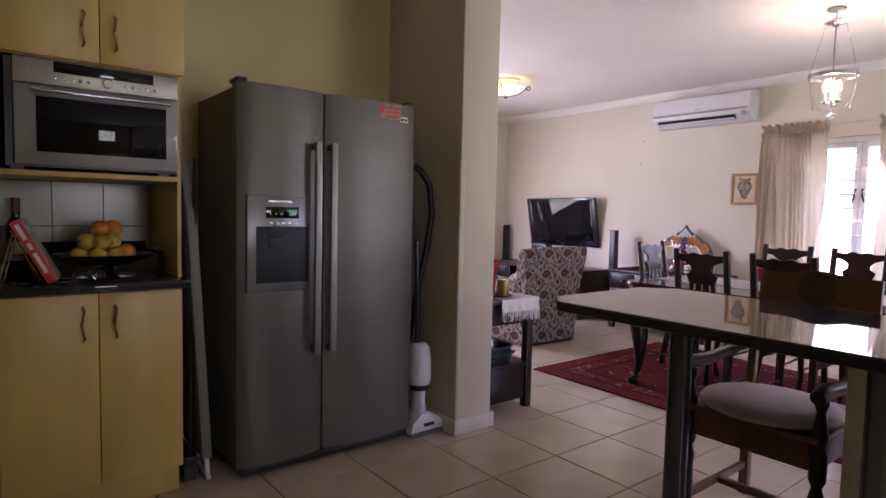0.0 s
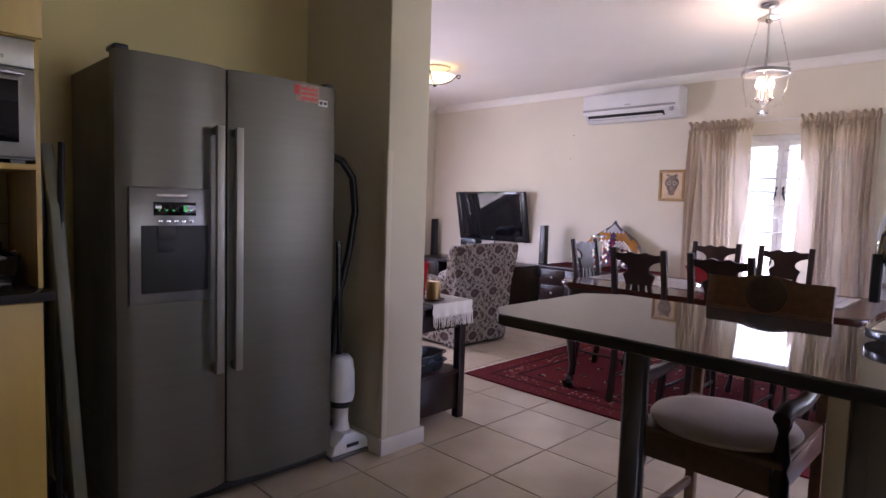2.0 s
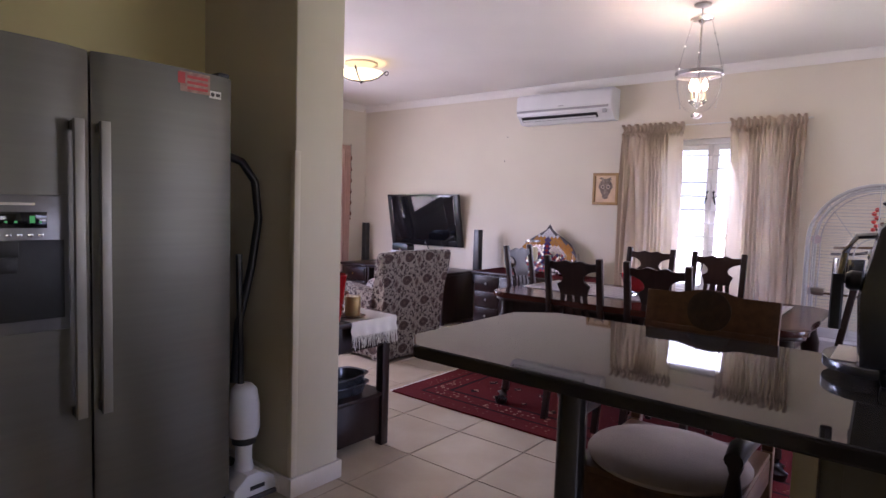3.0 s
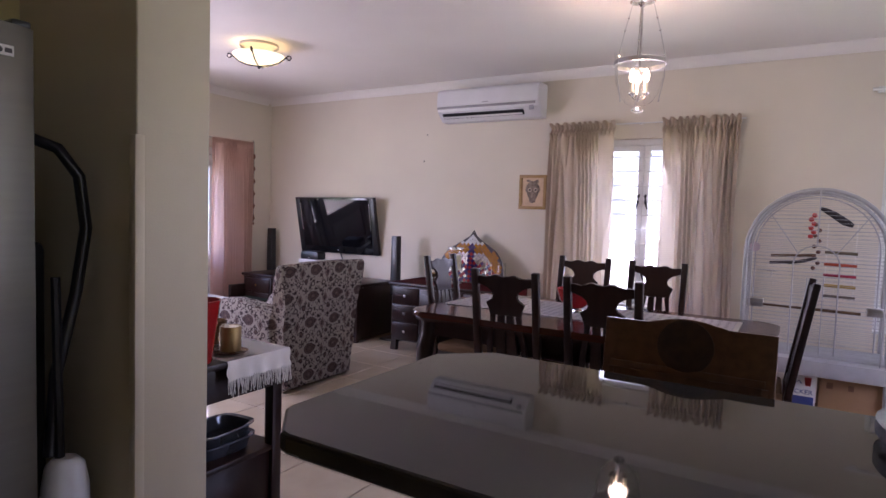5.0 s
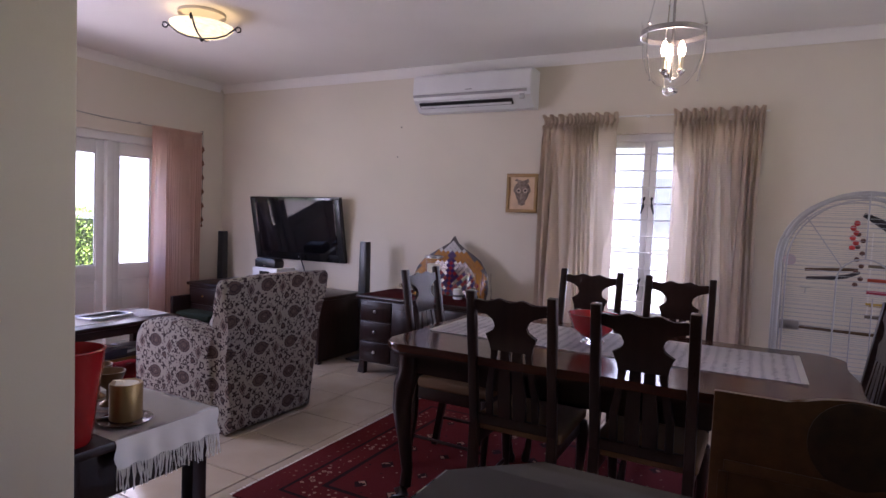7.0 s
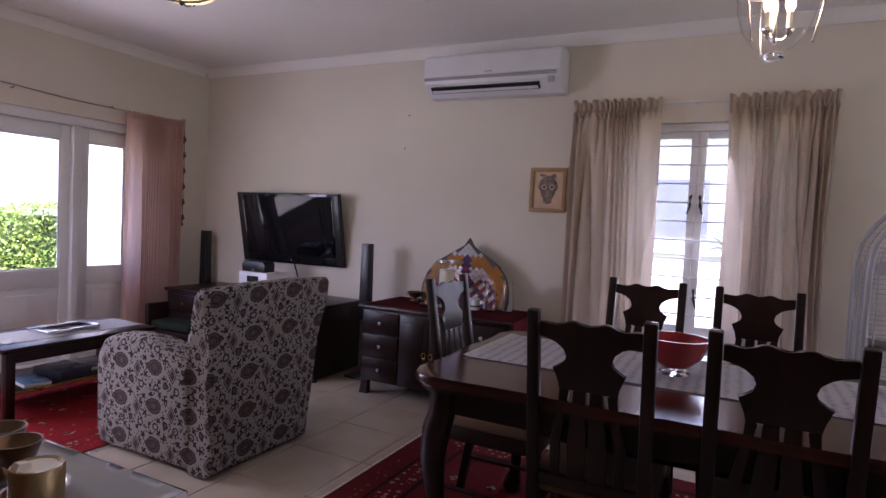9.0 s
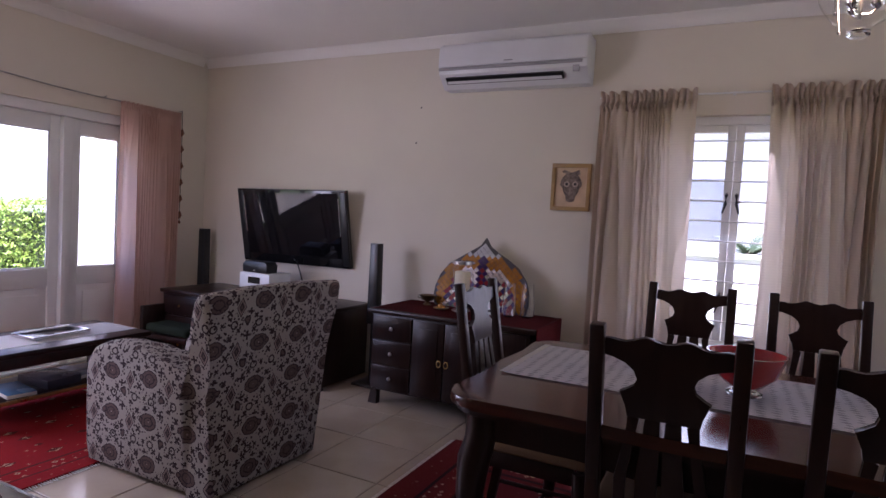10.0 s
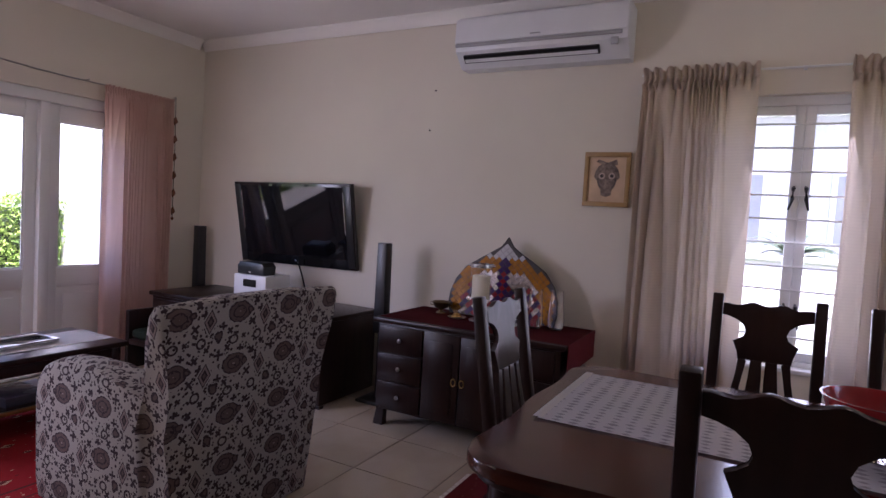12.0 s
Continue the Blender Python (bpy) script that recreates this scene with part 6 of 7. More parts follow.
cbl = single("television_cable", tube(bmesh.new(), [(5.95, 5.26, 0.83), (5.985, 5.25, 0.74), (6.0, 5.22, 0.62), (5.97, 5.2, 0.567)], 0.006), black_plastic, "black cable hanging below the television", "cable")
bxw = thing("media_box", pose(5.66, 5.34, 0.5655), "white media console box on the television unit", "media box")
part("case", B(-0.10, 0.14, -0.15, 0.15, 0.001, 0.185, 0.004), white_plastic, bxw)
part("slot", B(-0.1025, -0.1005, -0.06, 0.06, 0.105, 0.155), black_gloss, bxw, "dark front slot")
cs = thing("centre_speaker", pose(5.66, 5.36, 0.752), "small black centre loudspeaker on the white box", "loudspeaker")
part("case", slab(bmesh.new(), [(-0.12, 0), (0.12, 0), (0.125, 0.06), (0.10, 0.085), (-0.10, 0.085), (-0.125, 0.06)], -0.08, 0.04, "yzx", 0.006), black_plastic, cs)
part("badge", B(-0.0825, -0.0805, -0.012, 0.012, 0.012, 0.022), chrome, cs)


def tower(m, label):
    t = thing("tower_speaker", m, label, "loudspeaker", "tower loudspeakers")
    part("base", B(-0.11, 0.11, -0.10, 0.10, 0.001, 0.022, 0.006), black_plastic, t)
    part("pole", tube(bmesh.new(), [(0, 0, 0.02), (0, 0, 0.46)], 0.02), black_plastic, t)
    part("case", slab(bmesh.new(), [(-0.043, 0.45), (0.043, 0.45), (0.037, 1.04), (-0.033, 1.04)], -0.035, 0.035, "yzx", 0.006), black_plastic, t)
    return t


tower(pose(5.80, 4.395, 0), "slim black tower loudspeaker beside the sideboard")
tower(pose(5.93, 6.30, 0), "slim black tower loudspeaker in the corner")

# sideboard
sb = thing("sideboard", pose(5.42, 3.065, 0), "dark mahogany sideboard with drawers and doors", "sideboard")
part("body", B(0.015, 0.54, 0.02, 1.10, 0.10, 0.605, 0.004), wood_dark, sb)
part("top", B(-0.012, 0.565, -0.01, 1.13, 0.606, 0.635, 0.007), wood_dark, sb)
for y, s in ((0.03, -1), (1.05, 1)):
    for x in (0.02, 0.48):
        part("foot", slab(bmesh.new(), [(y, 0.0995), (y + 0.045, 0.0995), (y + 0.045 + 0.02 * (s > 0), 0.001), (y - 0.02 * (s < 0), 0.001)], x, x + 0.045, "yzx"), wood_dark, sb)
for k in range(3):
    for y0 in (0.80, 0.045):
        d = part("drawer", B(-0.002, 0.0145, y0, y0 + 0.285, 0.115 + 0.163 * k, 0.268 + 0.163 * k, 0.004), wood_dark, sb)
        part("knob", lathe(bmesh.new(), [(0.004, 0), (0.013, 0.010), (0.010, 0.018), (0.003, 0.02)], 14), pewter, d, "round pewter knob", pose(-0.002, y0 + 0.143, 0.191 + 0.163 * k, 0, -90))
for y0 in (0.34, 0.568):
    d = part("door", B(-0.002, 0.0145, y0, y0 + 0.222, 0.115, 0.595, 0.004), wood_dark, sb)
    part("raised_panel", B(-0.008, -0.0022, y0 + 0.04, y0 + 0.182, 0.16, 0.55, 0.003), wood_dark, d)
    part("ring_pull", tube(bmesh.new(), [(-0.012, y0 + (0.20 if y0 < 0.5 else 0.022) + 0.014 * math.cos(a), 0.345 + 0.02 * math.sin(a)) for a in [2 * math.pi * k / 12 for k in range(12)]], 0.003, 6, True), brass, d)
rc = thing("sideboard_runner", pose(5.42, 3.065, 0.6355), "dark red cloth runner over the sideboard top", "table runner")
part("cloth", cloth_strip(0.02, 0.55, -0.012, 1.11, 0.001, 5, 0.001), red_cloth, rc, smooth=60)
part("hanging_end", B(0.02, 0.55, -0.018, -0.0135, -0.15, 0.002), red_cloth, rc)
SZ = 0.6405

# ogee mosaic panel leaning on the wall
mo = thing("mosaic_panel", pose(5.86, 3.60, SZ, 0, 9, 0), "arched mosaic panel of orange, red and mirror pieces", "mosaic")
half_o = [(0.33, 0.0), (0.35, 0.05), (0.345, 0.13), (0.315, 0.22), (0.255, 0.30), (0.17, 0.355), (0.09, 0.40), (0.035, 0.44), (0.0, 0.495)]
out_l = half_o + [(-x, z) for x, z in reversed(half_o[:-1])]
part("backing", slab(bmesh.new(), out_l, 0.0, 0.014, "yzx"), dark_print, mo)
orange_g = mat("orange_glass", (0.44, 0.17, 0.012), 0.15, vary=0.2, scale=20, bump=0)
mirror_g = mat("mirror_pieces", (0.36, 0.30, 0.28), 0.22, metal=0.9, vary=0.1, scale=30, fine=60, bump=0.6)
violet_g = mat("violet_glass", (0.05, 0.02, 0.10), 0.12, bump=0)
redg = mat("red_glass", (0.26, 0.02, 0.03), 0.12, bump=0)
grey_peak = mat("grey_peak", (0.55, 0.52, 0.53), 0.4)


def inside_o(y, z):
    y = abs(y)
    if z < 0 or z > 0.535:
        return False
    for (a, b), (c, d) in zip(half_o, half_o[1:]):
        if b <= z <= d:
            return y < a + (c - a) * (z - b) / (d - b) - 0.003
    return False


rr = random.Random(11)
orange_tiles = bmesh.new()
S = 0.042
for i in range(-10, 11):
    for j in range(0, 26):
        y, z = i * S + (S / 2 if j % 2 else 0), 0.018 + j * S * 0.5
        if not inside_o(y * 1.03, z + 0.012):
            continue
        rim = not inside_o(y * 1.28, z + 0.085)
        if z > 0.37:
            m_ = grey_peak
        elif rim or (0.29 < z):
            m_ = orange_g if abs(y) > 0.035 else violet_g
        elif abs(y) < 0.03:
            m_ = violet_g if j % 2 else redg
        else:
            m_ = mirror_g if (z > 0.20 or (i + j) % 3 == 0) else (redg if (i + j) % 3 == 1 else violet_g)
        e = S * 0.46
        part("mosaic_piece", slab(bmesh.new(), [(y, z - e), (y + e, z), (y, z + e), (y - e, z)], -0.0045, -0.0005, "yzx"), m_, mo, smooth=0)
part("stem", tube(bmesh.new(), [(0.007, 0.0, 0.495), (0.006, -0.04, 0.437), (0.006, -0.09, 0.402), (0.006, -0.17, 0.357), (0.006, -0.255, 0.302), (0.006, -0.315, 0.222), (0.006, -0.345, 0.132)], 0.006, 6), dark_print, mo, "dark rim wire")

cp = thing("brass_cup", pose(5.80, 3.96, SZ), "small brass cup with two handles on the sideboard", "cup")
part("bowl", lathe(bmesh.new(), [(0.03, 0.001), (0.028, 0.006), (0.012, 0.015), (0.014, 0.024), (0.04, 0.035), (0.055, 0.065), (0.058, 0.07), (0.052, 0.068), (0.03, 0.042), (0.004, 0.036)], 24), mat("dark_brass", (0.22, 0.15, 0.08), 0.3, metal=0.9), cp, smooth=60)
for s in (-1, 1):
    part("handle", tube(bmesh.new(), [(0, s * 0.055, 0.062), (0, s * 0.075, 0.06), (0, s * 0.075, 0.045), (0, s * 0.05, 0.042)], 0.003, 6), MATS["dark_brass"], cp)
hl = thing("hurricane_lamp", pose(5.72, 3.665, SZ), "glass hurricane holder with a cream pillar candle", "candle holder")
part("foot", lathe(bmesh.new(), [(0.06, 0.001), (0.06, 0.008), (0.018, 0.02), (0.014, 0.07), (0.022, 0.09), (0.014, 0.115), (0.062, 0.133)], 24), pewter, hl)
part("candle", lathe(bmesh.new(), [(0.052, 0.1335), (0.052, 0.262), (0.045, 0.266), (0.02, 0.258), (0.004, 0.258)], 28), wax, hl, "cream pillar candle", smooth=50)
part("wick", tube(bmesh.new(), [(0, 0, 0.256), (0.002, 0, 0.276)], 0.0015, 5), dark_print, hl)
gz = part("glass", lathe(bmesh.new(), [(0.060, 0.1335), (0.063, 0.15), (0.064, 0.325)], 32, cap=False), pane, hl, "clear glass cylinder", smooth=80)
gz.visible_shadow = False
part("rim", lathe(bmesh.new(), [(0.065, 0.312), (0.072, 0.314), (0.072, 0.332), (0.065, 0.334), (0.065, 0.312)], 32, cap=False), chrome, hl)
for k in range(16):
    a = 2 * math.pi * k / 16
    part("rim_bead", lathe(bmesh.new(), [(0.002, -0.006), (0.006, 0.0), (0.002, 0.006)], 8, (0.073 * math.cos(a), 0.073 * math.sin(a), 0.323)), chrome, hl)
wm = thing("candle_jar", pose(5.74, 3.45, SZ), "small white candle jar with a dark band", "candle")
part("jar", lathe(bmesh.new(), [(0.034, 0.001), (0.036, 0.01), (0.036, 0.075), (0.03, 0.08), (0.004, 0.074)], 24), white_plastic, wm)
part("band", lathe(bmesh.new(), [(0.0365, 0.02), (0.0365, 0.035)], 24, cap=False), dark_print, wm)
for x, y in ((5.74, 3.335), (5.78, 3.225)):
    gt = thing("glass_tumbler", pose(x, y, SZ), "tall clear glass vase on the sideboard", "vase", "glass vases on the sideboard")
    part("glass", lathe(bmesh.new(), [(0.004, 0.004), (0.030, 0.002), (0.042, 0.012), (0.047, 0.05), (0.040, 0.13), (0.034, 0.22), (0.0315, 0.22), (0.0375, 0.13), (0.0445, 0.05), (0.039, 0.016), (0.004, 0.013)], 24, cap=False), clear_glass, gt, smooth=60)
sd = thing("brass_dish", pose(5.68, 3.79, SZ), "small silver dish on the sideboard", "dish")
part("dish", lathe(bmesh.new(), [(0.02, 0.001), (0.05, 0.008), (0.055, 0.014), (0.045, 0.012), (0.004, 0.006)], 24), pewter, sd)
part("lid", lathe(bmesh.new(), [(0.03, 0.0145), (0.022, 0.03), (0.006, 0.036), (0.008, 0.045), (0.002, 0.048)], 20), brass, sd)

# ---- side table by the wall end ----
s2 = thing("side_table", pose(2.345, 2.775, 0), "dark wood side table with a drawer box below", "table")
part("tabletop", B(0, 0.455, 0, 0.92, 0.675, 0.70, 0.005), wood_dark, s2)
for x in (0.015, 0.39):
    for y in (0.03, 0.84):
        part("leg", B(x, x + 0.05, y, y + 0.05, 0.001, 0.6745, 0.004), wood_dark, s2)
for q in ((0.066, 0.389, 0.04, 0.06), (0.066, 0.389, 0.86, 0.88), (0.02, 0.04, 0.081, 0.839), (0.41, 0.43, 0.081, 0.839)):
    part("apron", B(*q, 0.54, 0.6745, 0.003), wood_dark, s2)
part("shelf", B(0.02, 0.435, 0.035, 0.885, 0.27, 0.29, 0.003), wood_dark, s2)
part("drawer_box", B(0.066, 0.389, 0.045, 0.875, 0.06, 0.2695, 0.003), wood_dark, s2)
part("side_board", B(0.405, 0.424, 0.081, 0.839, 0.06, 0.2695, 0.002), wood_dark, s2)
# white cloth with a knotted fringe over the near edge
tc2 = thing("fringed_cloth", pose(2.345, 2.775, 0.7005), "white cotton cloth with a knotted fringe on the side table", "table runner")
part("cloth", cloth_strip(0.13, 0.445, -0.002, 0.75, 0.001, 12, 0.0015), white_cloth, tc2, smooth=60)
bm = bmesh.new()
rows = []
for j in range(9):
    z = 0.002 - 0.075 * j / 8
    rows.append([bm.verts.new((0.13 + 0.315 * i / 30 + 0.004 * math.sin(j), -0.004 - 0.006 * math.sin(0.9 * i) * j / 8 - 0.004 * j / 8, z)) for i in range(31)])
for a, b in zip(rows, rows[1:]):
    for i in range(30):
        bm.faces.new((a[i], a[i + 1], b[i + 1], b[i]))
part("hanging_end", bm, white_cloth, tc2, smooth=60)
rr = random.Random(8)
for k in range(24):
    x = 0.134 + 0.0133 * k
    fb = bmesh.new()
    for q in range(3):
        e = rr.uniform(-0.012, 0.012)
        tube(fb, [(x + 0.004 * q, -0.008, -0.072), (x + 0.004 * q + 0.4 * e, -0.010, -0.095), (x + e, -0.012 - rr.uniform(0, 0.006), -0.118 - rr.uniform(0, 0.02))], 0.0017, 5)
    part("tassel", fb, white_cloth, tc2, smooth=60)
ZS = 0.7045
old_bronze = mat("old_bronze", (0.20, 0.12, 0.06), 0.3, metal=0.9, vary=0.2)
cd = thing("gold_candle", pose(2.568, 2.868, ZS), "short gold pillar candle on a brown saucer", "candle")
part("saucer", lathe(bmesh.new(), [(0.03, 0.001), (0.06, 0.004), (0.068, 0.010), (0.062, 0.009), (0.004, 0.005)], 28), mat("brown_saucer", (0.10, 0.05, 0.03), 0.25), cd)
part("body", lathe(bmesh.new(), [(0.040, 0.0105), (0.041, 0.014), (0.041, 0.105), (0.039, 0.108), (0.030, 0.106)], 32, cap=False), gold_wax, cd, smooth=50)
part("wax_top", lathe(bmesh.new(), [(0.0305, 0.1062), (0.024, 0.102), (0.016, 0.088), (0.004, 0.086)], 28), wax, cd, "pale melted wax", smooth=60)
part("flame_rim", slab(bmesh.new(), [(-0.036, 0.106), (-0.01, 0.106), (-0.012, 0.116), (-0.03, 0.119)], -0.004, 0.012, "xzy"), wax, cd)
for k, (x, y, r) in enumerate(((2.616, 3.075, 0.042), (2.596, 2.985, 0.042), (2.508, 2.98, 0.040))):
    gb_ = thing("brass_goblet", pose(x, y, ZS + 0.0165), "small brass goblet on a tray", "goblet", "brass goblets on the side table")
    part("cup", lathe(bmesh.new(), [(r * 0.6, 0.001), (r * 0.55, 0.006), (r * 0.2, 0.016), (r * 0.2, 0.045), (r * 0.7, 0.062), (r, 0.098), (r * 0.93, 0.098), (r * 0.6, 0.068), (0.003, 0.062)], 24), old_bronze, gb_, smooth=60)
gtr = thing("silver_tray", pose(2.568, 3.035, ZS), "round silver tray under the goblets", "tray")
part("plate", lathe(bmesh.new(), [(0.10, 0.001), (0.13, 0.004), (0.135, 0.014), (0.128, 0.014), (0.12, 0.008), (0.004, 0.007)], 36), pewter, gtr)
for dx, dy in ((0.048, 0.04), (0.028, -0.05), (-0.06, -0.055)):
    part("mat_disc", lathe(bmesh.new(), [(0.04, 0.0075), (0.04, 0.0155), (0.03, 0.016)], 20, (dx, dy, 0)), pewter, gtr)
rp = thing("red_vase", pose(2.405, 2.845, 0.7005), "tapered glossy red vase on the side table", "vase")
part("body", lathe(bmesh.new(), [(0.045, 0.001), (0.05, 0.01), (0.076, 0.225), (0.080, 0.235), (0.074, 0.237), (0.045, 0.02), (0.004, 0.015)], 32), red_glaze, rp, smooth=50)
bf = thing("brass_bell", pose(2.50, 3.21, 0.7065), "tall brass bell with a pointed handle", "bell")
part("body", lathe(bmesh.new(), [(0.045, 0.001), (0.048, 0.008), (0.04, 0.05), (0.032, 0.12), (0.03, 0.15), (0.034, 0.19), (0.02, 0.23), (0.008, 0.255), (0.011, 0.265), (0.005, 0.285), (0.006, 0.315), (0.002, 0.325)], 24), old_bronze, bf, smooth=60)
# dishes on its shelf
for k in range(2):
    gd = thing("glass_dish", pose(2.565, 2.94, 0.2905 + 0.045 * k, 0, 0, 6 * k), "oblong glass oven dish stacked on the shelf", "dish", "glass dishes on the shelf")
    w, l = 0.13, 0.09
    rings = []
    bm = bmesh.new()
    for sc, z in ((0.8, 0.001), (0.86, 0.004), (0.98, 0.05), (1.1, 0.056), (1.1, 0.061), (0.95, 0.058), (0.82, 0.010), (0.7, 0.008)):
        rings.append([bm.verts.new((w * sc * math.copysign(abs(math.cos(a)) ** 0.5, math.cos(a)), l * sc * math.copysign(abs(math.sin(a)) ** 0.5, math.sin(a)), z)) for a in [2 * math.pi * q / 32 for q in range(32)]])
    for a, b in zip(rings, rings[1:]):
        for q in range(32):
            bm.faces.new((a[q], a[(q + 1) % 32], b[(q + 1) % 32], b[q]))
    bm.faces.new(list(reversed(rings[0])))
    bm.faces.new(rings[-1])
    part("dish", bm, mat("smoked_dish", (0.10, 0.11, 0.13), 0.08, metal=0.3, bump=0), gd, smooth=60)

# ---- flush ceiling light ----
fl = thing("ceiling_light", pose(4.30, 4.70, CEIL - 0.05), "yellow glass bowl ceiling light with a dark iron cross", "ceiling light")
part("rose", lathe(bmesh.new(), [(0.15, 0.049), (0.15, 0.03), (0.12, 0.02), (0.06, -0.03)], 32), pewter, fl)
bowl_prof = [(0.20, -0.035), (0.19, -0.05), (0.15, -0.08), (0.09, -0.102), (0.03, -0.11), (0.003, -0.111)]
amber = bpy.data.materials.new("amber_glass")
amber.use_nodes = True
ab = amber.node_tree.nodes["Principled BSDF"]
an = amber.node_tree.nodes.new("ShaderNodeTexNoise")
an.inputs["Scale"].default_value = 9
ar = amber.node_tree.nodes.new("ShaderNodeMix")
ar.data_type = "RGBA"
ar.inputs[6].default_value, ar.inputs[7].default_value = (1.0, 0.70, 0.20, 1), (1.0, 0.86, 0.48, 1)
amber.node_tree.links.new(an.outputs["Fac"], ar.inputs[0])
amber.node_tree.links.new(ar.outputs[2], ab.inputs["Base Color"])
amber.node_tree.links.new(ar.outputs[2], ab.inputs["Emission Color"])
ab.inputs["Emission Strength"].default_value, ab.inputs["Roughness"].default_value = 0.21, 0.25
part("bowl", lathe(bmesh.new(), bowl_prof, 40, cap=False), amber, fl, "lit amber glass bowl", smooth=80)
for k in range(2):
    a = math.pi / 2 * k + 0.6
    pts = [(q * math.cos(a), q * math.sin(a), z) for q, z in ((-0.225, -0.03), (-0.205, -0.045), (-0.155, -0.085), (-0.09, -0.108), (0, -0.117), (0.09, -0.108), (0.155, -0.085), (0.205, -0.045), (0.225, -0.03))]
    part("iron_strap", tube(bmesh.new(), pts, 0.006, 6), black_plastic, fl, smooth=60)
    for s in (-1, 1):
        c0 = (s * 0.232 * math.cos(a), s * 0.232 * math.sin(a), -0.043)
        part("scroll", tube(bmesh.new(), [(c0[0] + 0.017 * math.cos(b) * math.cos(a), c0[1] + 0.017 * math.cos(b) * math.sin(a), c0[2] + 0.017 * math.sin(b)) for b in [2 * math.pi * q / 12 for q in range(12)]], 0.005, 6, True), black_plastic, fl)
part("finial", lathe(bmesh.new(), [(0.015, -0.118), (0.012, -0.13), (0.003, -0.138)], 14), black_plastic, fl)

# ---- pink curtain, its wire and the garland ----
curtain("curtain", 5.14, 5.69, 0.03, 2.015, 6.375, "x", 11, 0.038, pink_cloth, "sheer dusty pink curtain gathered beside the garden doors", seed=9, heading=0.05, ruffle=0.004)
cw = thing("curtain_wire", pose(0, 0, 0), "thin dark curtain wire above the garden doors", "curtain wire")
part("wire", tube(bmesh.new(), [(2.6, 6.40, 2.065), (4.0, 6.40, 2.05), (4.33, 6.40, 2.043), (4.7, 6.40, 2.02), (4.95, 6.40, 2.015), (5.16, 6.38, 2.012), (5.72, 6.38, 2.012)], 0.005, 6), pewter, cw)
for x in (2.6, 4.33, 5.05, 5.73):
    part("hook", tube(bmesh.new(), [(x, 6.4495, 2.025), (x, 6.41, 2.025), (x, 6.395, 2.032)], 0.004, 6), pewter, cw)
gl_ = thing("hanging_garland", pose(5.745, 6.41, 0), "string of small brown fabric birds hanging on the wall", "garland")
part("cord", tube(bmesh.new(), [(0, 0, 2.045), (0.004, 0, 1.6), (0, 0, 1.10)], 0.0025, 5), dark_print, gl_)
part("nail", tube(bmesh.new(), [(0, 0, 2.045), (0, 0.0395, 2.045)], 0.003, 6), pewter, gl_)
felt = mat("brown_felt", (0.20, 0.08, 0.04), 0.9, vary=0.2)
for k in range(6):
    z = 1.86 - 0.142 * k
    part("charm", slab(bmesh.new(), [(-0.022, z), (-0.008, z + 0.02), (0.004, z + 0.035), (0.012, z + 0.012), (0.024, z - 0.004), (0.008, z - 0.018), (-0.004, z - 0.032), (-0.010, z - 0.01)], -0.006, 0.006, "xzy", 0.002), felt, gl_, "small folded charm")
part("bead", lathe(bmesh.new(), [(0.003, 1.075), (0.011, 1.085), (0.011, 1.095), (0.003, 1.105)], 10), felt, gl_)

# ---- garden ----
def leaves(bm, rr, n, where, size, flat=0.5):
    for _ in range(n):
        p = where(rr)
        if p is None:
            continue
        s = size * rr.uniform(0.6, 1.3)
        q = Euler((rr.uniform(-1.2, 1.2), rr.uniform(-1.2, 1.2), rr.uniform(0, 6.28))).to_matrix()
        vs = [bm.verts.new(p + q @ Vector(c)) for c in ((-s, 0, 0), (0, -s * 0.45, s * 0.12), (s, 0, 0), (0, s * 0.45, s * 0.12))]
        bm.faces.new(vs)


rr = random.Random(21)
hg = thing("hedge", pose(6.2, 9.75, -0.12), "clipped sunlit green garden hedge", "hedge", kind="stuff")
# Dark box behind the leaves, coloured as the shade inside the hedge.
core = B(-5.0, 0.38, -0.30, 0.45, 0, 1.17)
part("core", core, mat("hedge_shade_core", (0.03, 0.05, 0.012), 0.9, vary=0.3), hg)
bm = bmesh.new()


def hedge_spot(r):
    x = r.uniform(-5.0, 0.39)
    bulge = 0.06 * math.sin(2.1 * x) + 0.05 * math.sin(5.7 * x + 1)
    if r.random() < 0.72:
        return Vector((x, -0.33 - abs(r.gauss(0, 0.05)) + bulge, r.uniform(0.0, 1.25)))
    return Vector((x, r.uniform(-0.36, 0.45), 1.20 + bulge + abs(r.gauss(0, 0.04))))


leaves(bm, rr, 26000, hedge_spot, 0.024)
part("leaves", bm, leaf_mat, hg, smooth=0)

hs_ = thing("garden_house", pose(14, 48, -0.12), "distant pale house with a blue-grey roof", "house")
part("wall", B(-14, 16, 0, 8, 0, 1.75), plaster_out, hs_)
part("roof", slab(bmesh.new(), [(-0.6, 1.751), (8.6, 1.751), (4, 2.25)], -14.6, 16.6, "yzx"), roof_out, hs_)

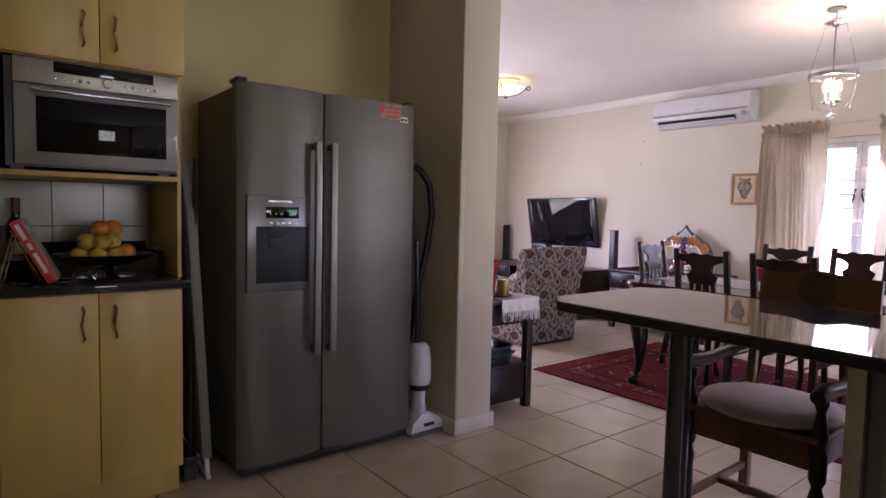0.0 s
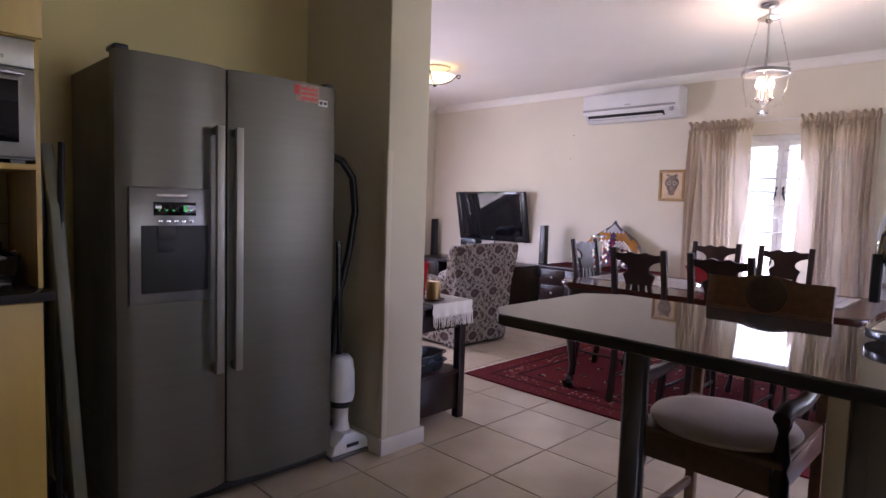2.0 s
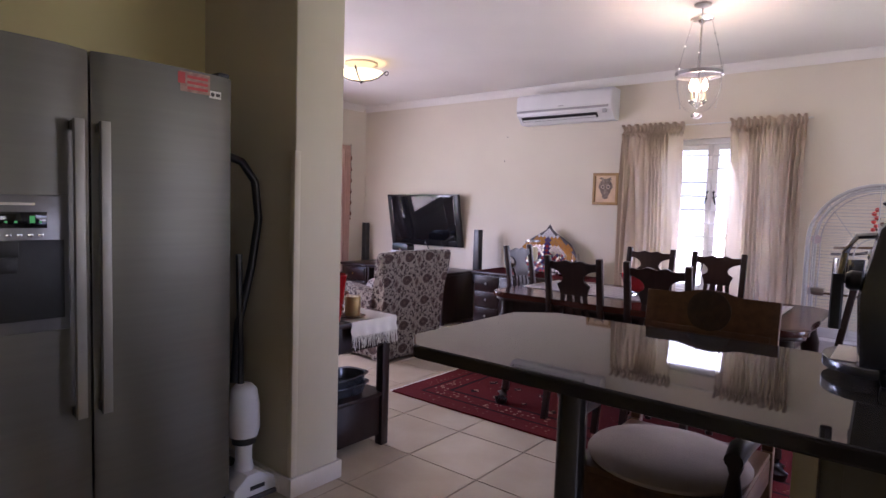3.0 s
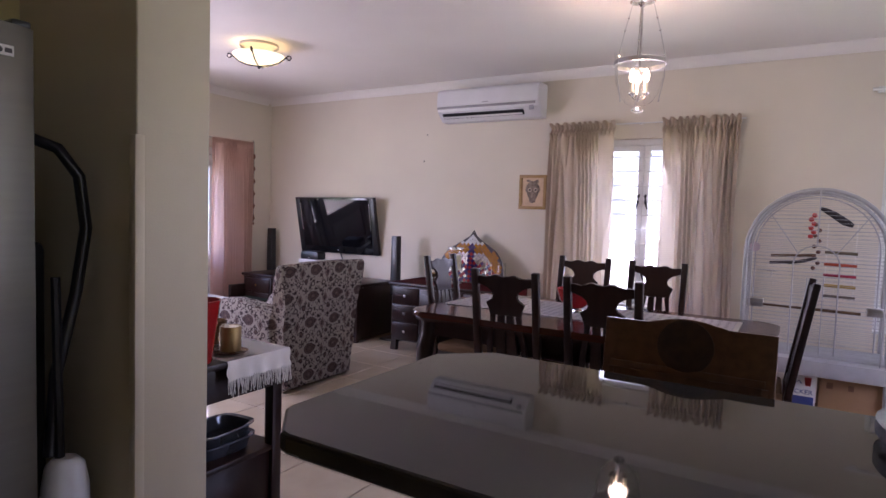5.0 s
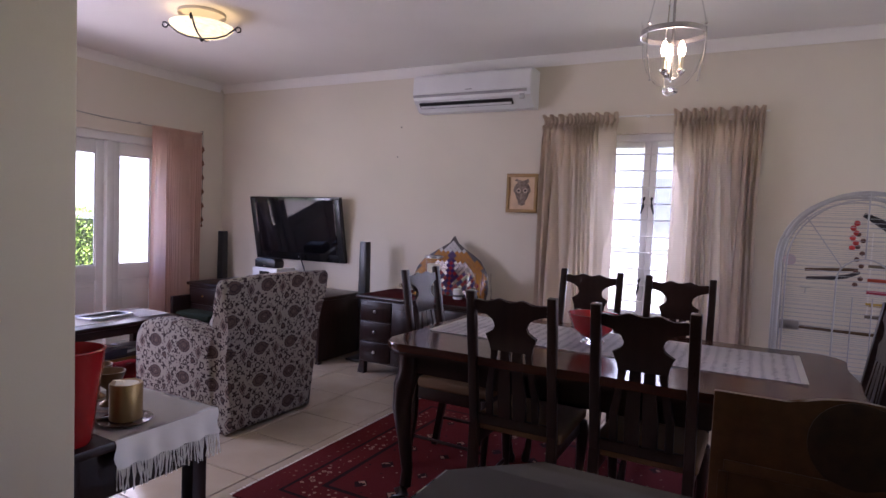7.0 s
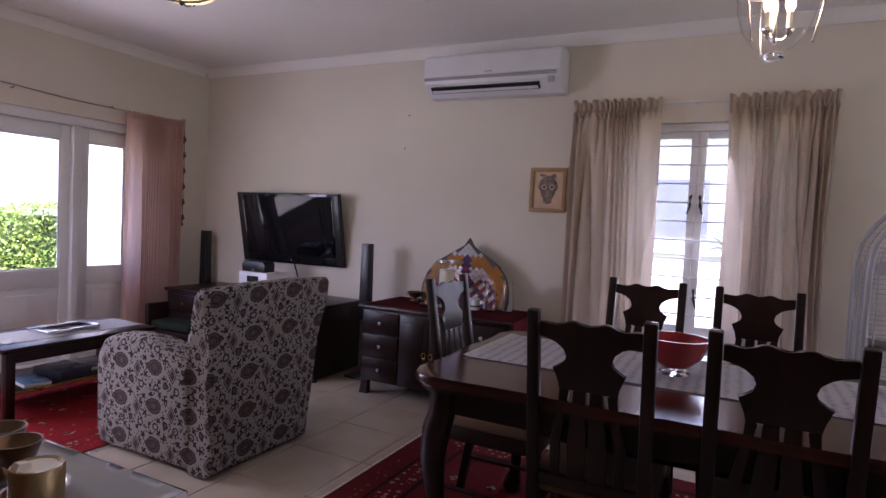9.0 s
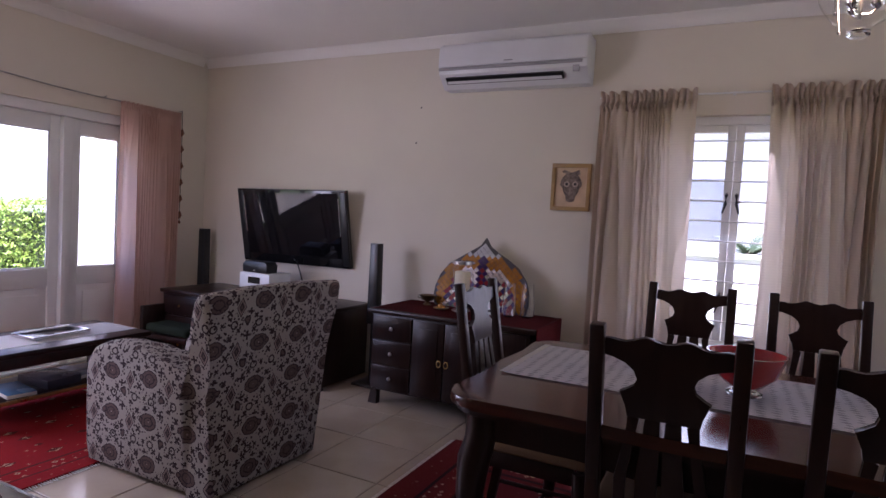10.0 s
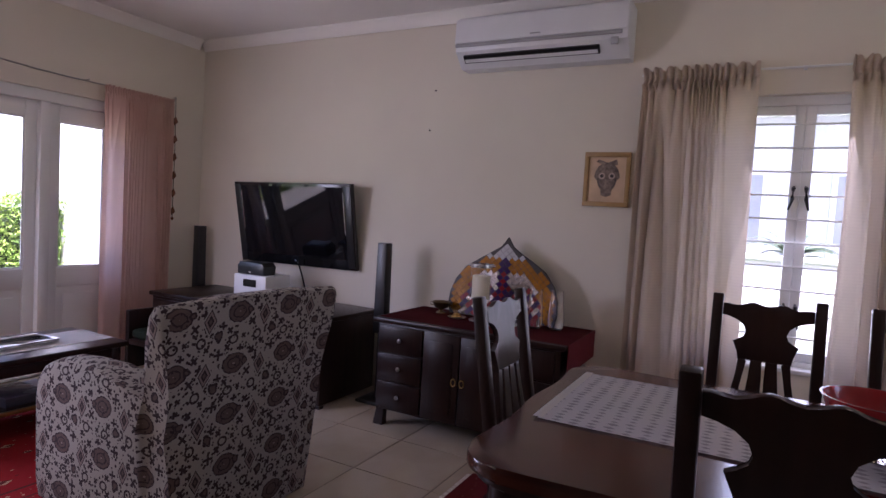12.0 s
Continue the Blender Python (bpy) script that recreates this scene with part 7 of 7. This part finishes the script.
gw = thing("white_outbuilding", pose(6.62, 9.05, -0.12), "white plastered outbuilding at the end of the hedge", "outbuilding")
part("wall", B(0, 2.2, 0, 2.6, 0, 4.4, 0.01), plaster_out, gw)
part("coping", B(-0.04, 2.24, -0.04, 2.64, 4.401, 4.48, 0.01), plaster_out, gw)
bw = thing("boundary_wall", pose(8.9, 0, -0.12), "white plastered garden boundary wall", "wall")
part("wall", B(0, 0.2, -12, 12, 0, 1.12, 0.01), plaster_out, bw)
part("coping", B(-0.03, 0.23, -12, 12, 1.121, 1.17, 0.01), plaster_out, bw)
nh = thing("neighbour_house", pose(11.4, 0, -0.12), "white neighbouring house with grey windows", "house")
part("wall", B(0, 6, -9, 6.6, 0, 3.0), plaster_out, nh)
part("roof", slab(bmesh.new(), [(-0.5, 3.001), (6.5, 3.001), (3, 4.6)], -9.4, 7.0, "xzy"), mat("grey_roof", (0.20, 0.19, 0.20), 0.7), nh)
for y, w in ((2.2, 0.9), (3.5, 0.55), (0.3, 1.2), (5.2, 1.2), (-3, 1.2)):
    wd = part("window", B(-0.05, -0.005, y, y + w, 1.0, 2.2, 0.004), white_paint, nh)
    part("pane", B(-0.058, -0.051, y + 0.06, y + w - 0.06, 1.06, 2.14), mat("grey_pane", (0.34, 0.35, 0.38), 0.1), wd)

# palm beside the boundary wall
pm = thing("palm_shrub", pose(10.75, 1.86, -0.12), "green palm shrub behind the boundary wall", "palm")
part("trunk", tube(bmesh.new(), [(0, 0, 0.0), (0.02, 0.0, 0.6), (0.0, 0.03, 1.15)], [0.09, 0.07, 0.05]), bark, pm)
bm = bmesh.new()
for k in range(22):
    a, e = rr.uniform(0, 6.28), rr.uniform(0.2, 1.2)
    prev = Vector((0, 0.03, 1.1))
    d = Vector((math.cos(a) * math.cos(e), math.sin(a) * math.cos(e), math.sin(e)))
    for q in range(9):
        nxt = prev + d * 0.055
        side = d.cross(Vector((0, 0, 1))).normalized()
        for s in (-1, 1):
            tip = nxt + side * s * 0.09 * (1 - q / 12) + d * 0.09 + Vector((0, 0, -0.03))
            bm.faces.new([bm.verts.new(prev), bm.verts.new(nxt), bm.verts.new(tip)])
        d = (d + Vector((0, 0, -0.13))).normalized()
        prev = nxt
part("crown", bm, mat("palm_leaf", (0.04, 0.07, 0.03), 0.6, vary=0.3), pm, smooth=0)

# trees seen through the kitchen window
for k, (x, y) in enumerate(((-1.2, -6.0), (0.9, -6.8), (3.2, -7.0))):
    tr = thing("garden_tree", pose(x, y, -0.12), "leafy garden tree outside the kitchen window", "tree", "garden trees")
    part("trunk", tube(bmesh.new(), [(0, 0, 0.0), (0.05, 0.0, 1.0), (0.0, 0.1, 2.0), (0.1, 0.1, 3.0)], [0.14, 0.11, 0.09, 0.04]), bark, tr)
    for q in range(4):
        a = q * 1.6 + k
        part("limb", tube(bmesh.new(), [(0.02, 0.05, 1.4 + 0.3 * q), (0.5 * math.cos(a), 0.5 * math.sin(a), 2.0 + 0.3 * q), (1.0 * math.cos(a), 1.0 * math.sin(a), 2.3 + 0.3 * q)], [0.06, 0.04, 0.015]), bark, tr)
    bm = bmesh.new()
    cl = [Vector((rr.uniform(-1.2, 1.2), rr.uniform(-1.0, 1.0), rr.uniform(1.0, 3.6))) for _ in range(26)]
    leaves(bm, rr, 4200, lambda r: r.choice(cl) + Vector((r.gauss(0, 0.24), r.gauss(0, 0.24), r.gauss(0, 0.2))), 0.06)
    part("crown", bm, leaf_mat, tr, smooth=0)

# ---- floor tiles, laid on the screed ----
single("floor", B(XK - 0.2, XW + 0.22, YS - 0.2, YN + 0.22, -0.10, -0.004), grout, "brown-grouted floor under cream ceramic tiles", "floor", kind="structure", smooth=0)
floor_ob = bpy.data.objects["floor"]
T, TX, TY = 0.4265, 1.904, 2.199
tm = mesh_of("tile", B(-T / 2 + 0.0035, T / 2 - 0.0035, -T / 2 + 0.0035, T / 2 - 0.0035, -0.008, 0, 0.0015, 1), tile_mat)


def in_plan(x, y):
    return XK - 0.1 < x < XW + 0.1 and -1.3 < y < YN + 0.1 and (x > 2.1 or y < YB + 0.2) and (x < 2.4 or y > -1.25)


rng = random.Random(4)
for i in range(-10, 11):
    for j in range(-9, 12):
        x, y = TX + (i + 0.5) * T, TY + (j + 0.5) * T
        if in_plan(x, y) and x > -0.9:
            t = new("tile", tm)
            t.parent = floor_ob
            t.matrix_basis = pose(x, y, rng.uniform(-0.0004, 0.0004), rng.uniform(-0.05, 0.05), rng.uniform(-0.05, 0.05), rng.choice((0, 90, 180, 270)))
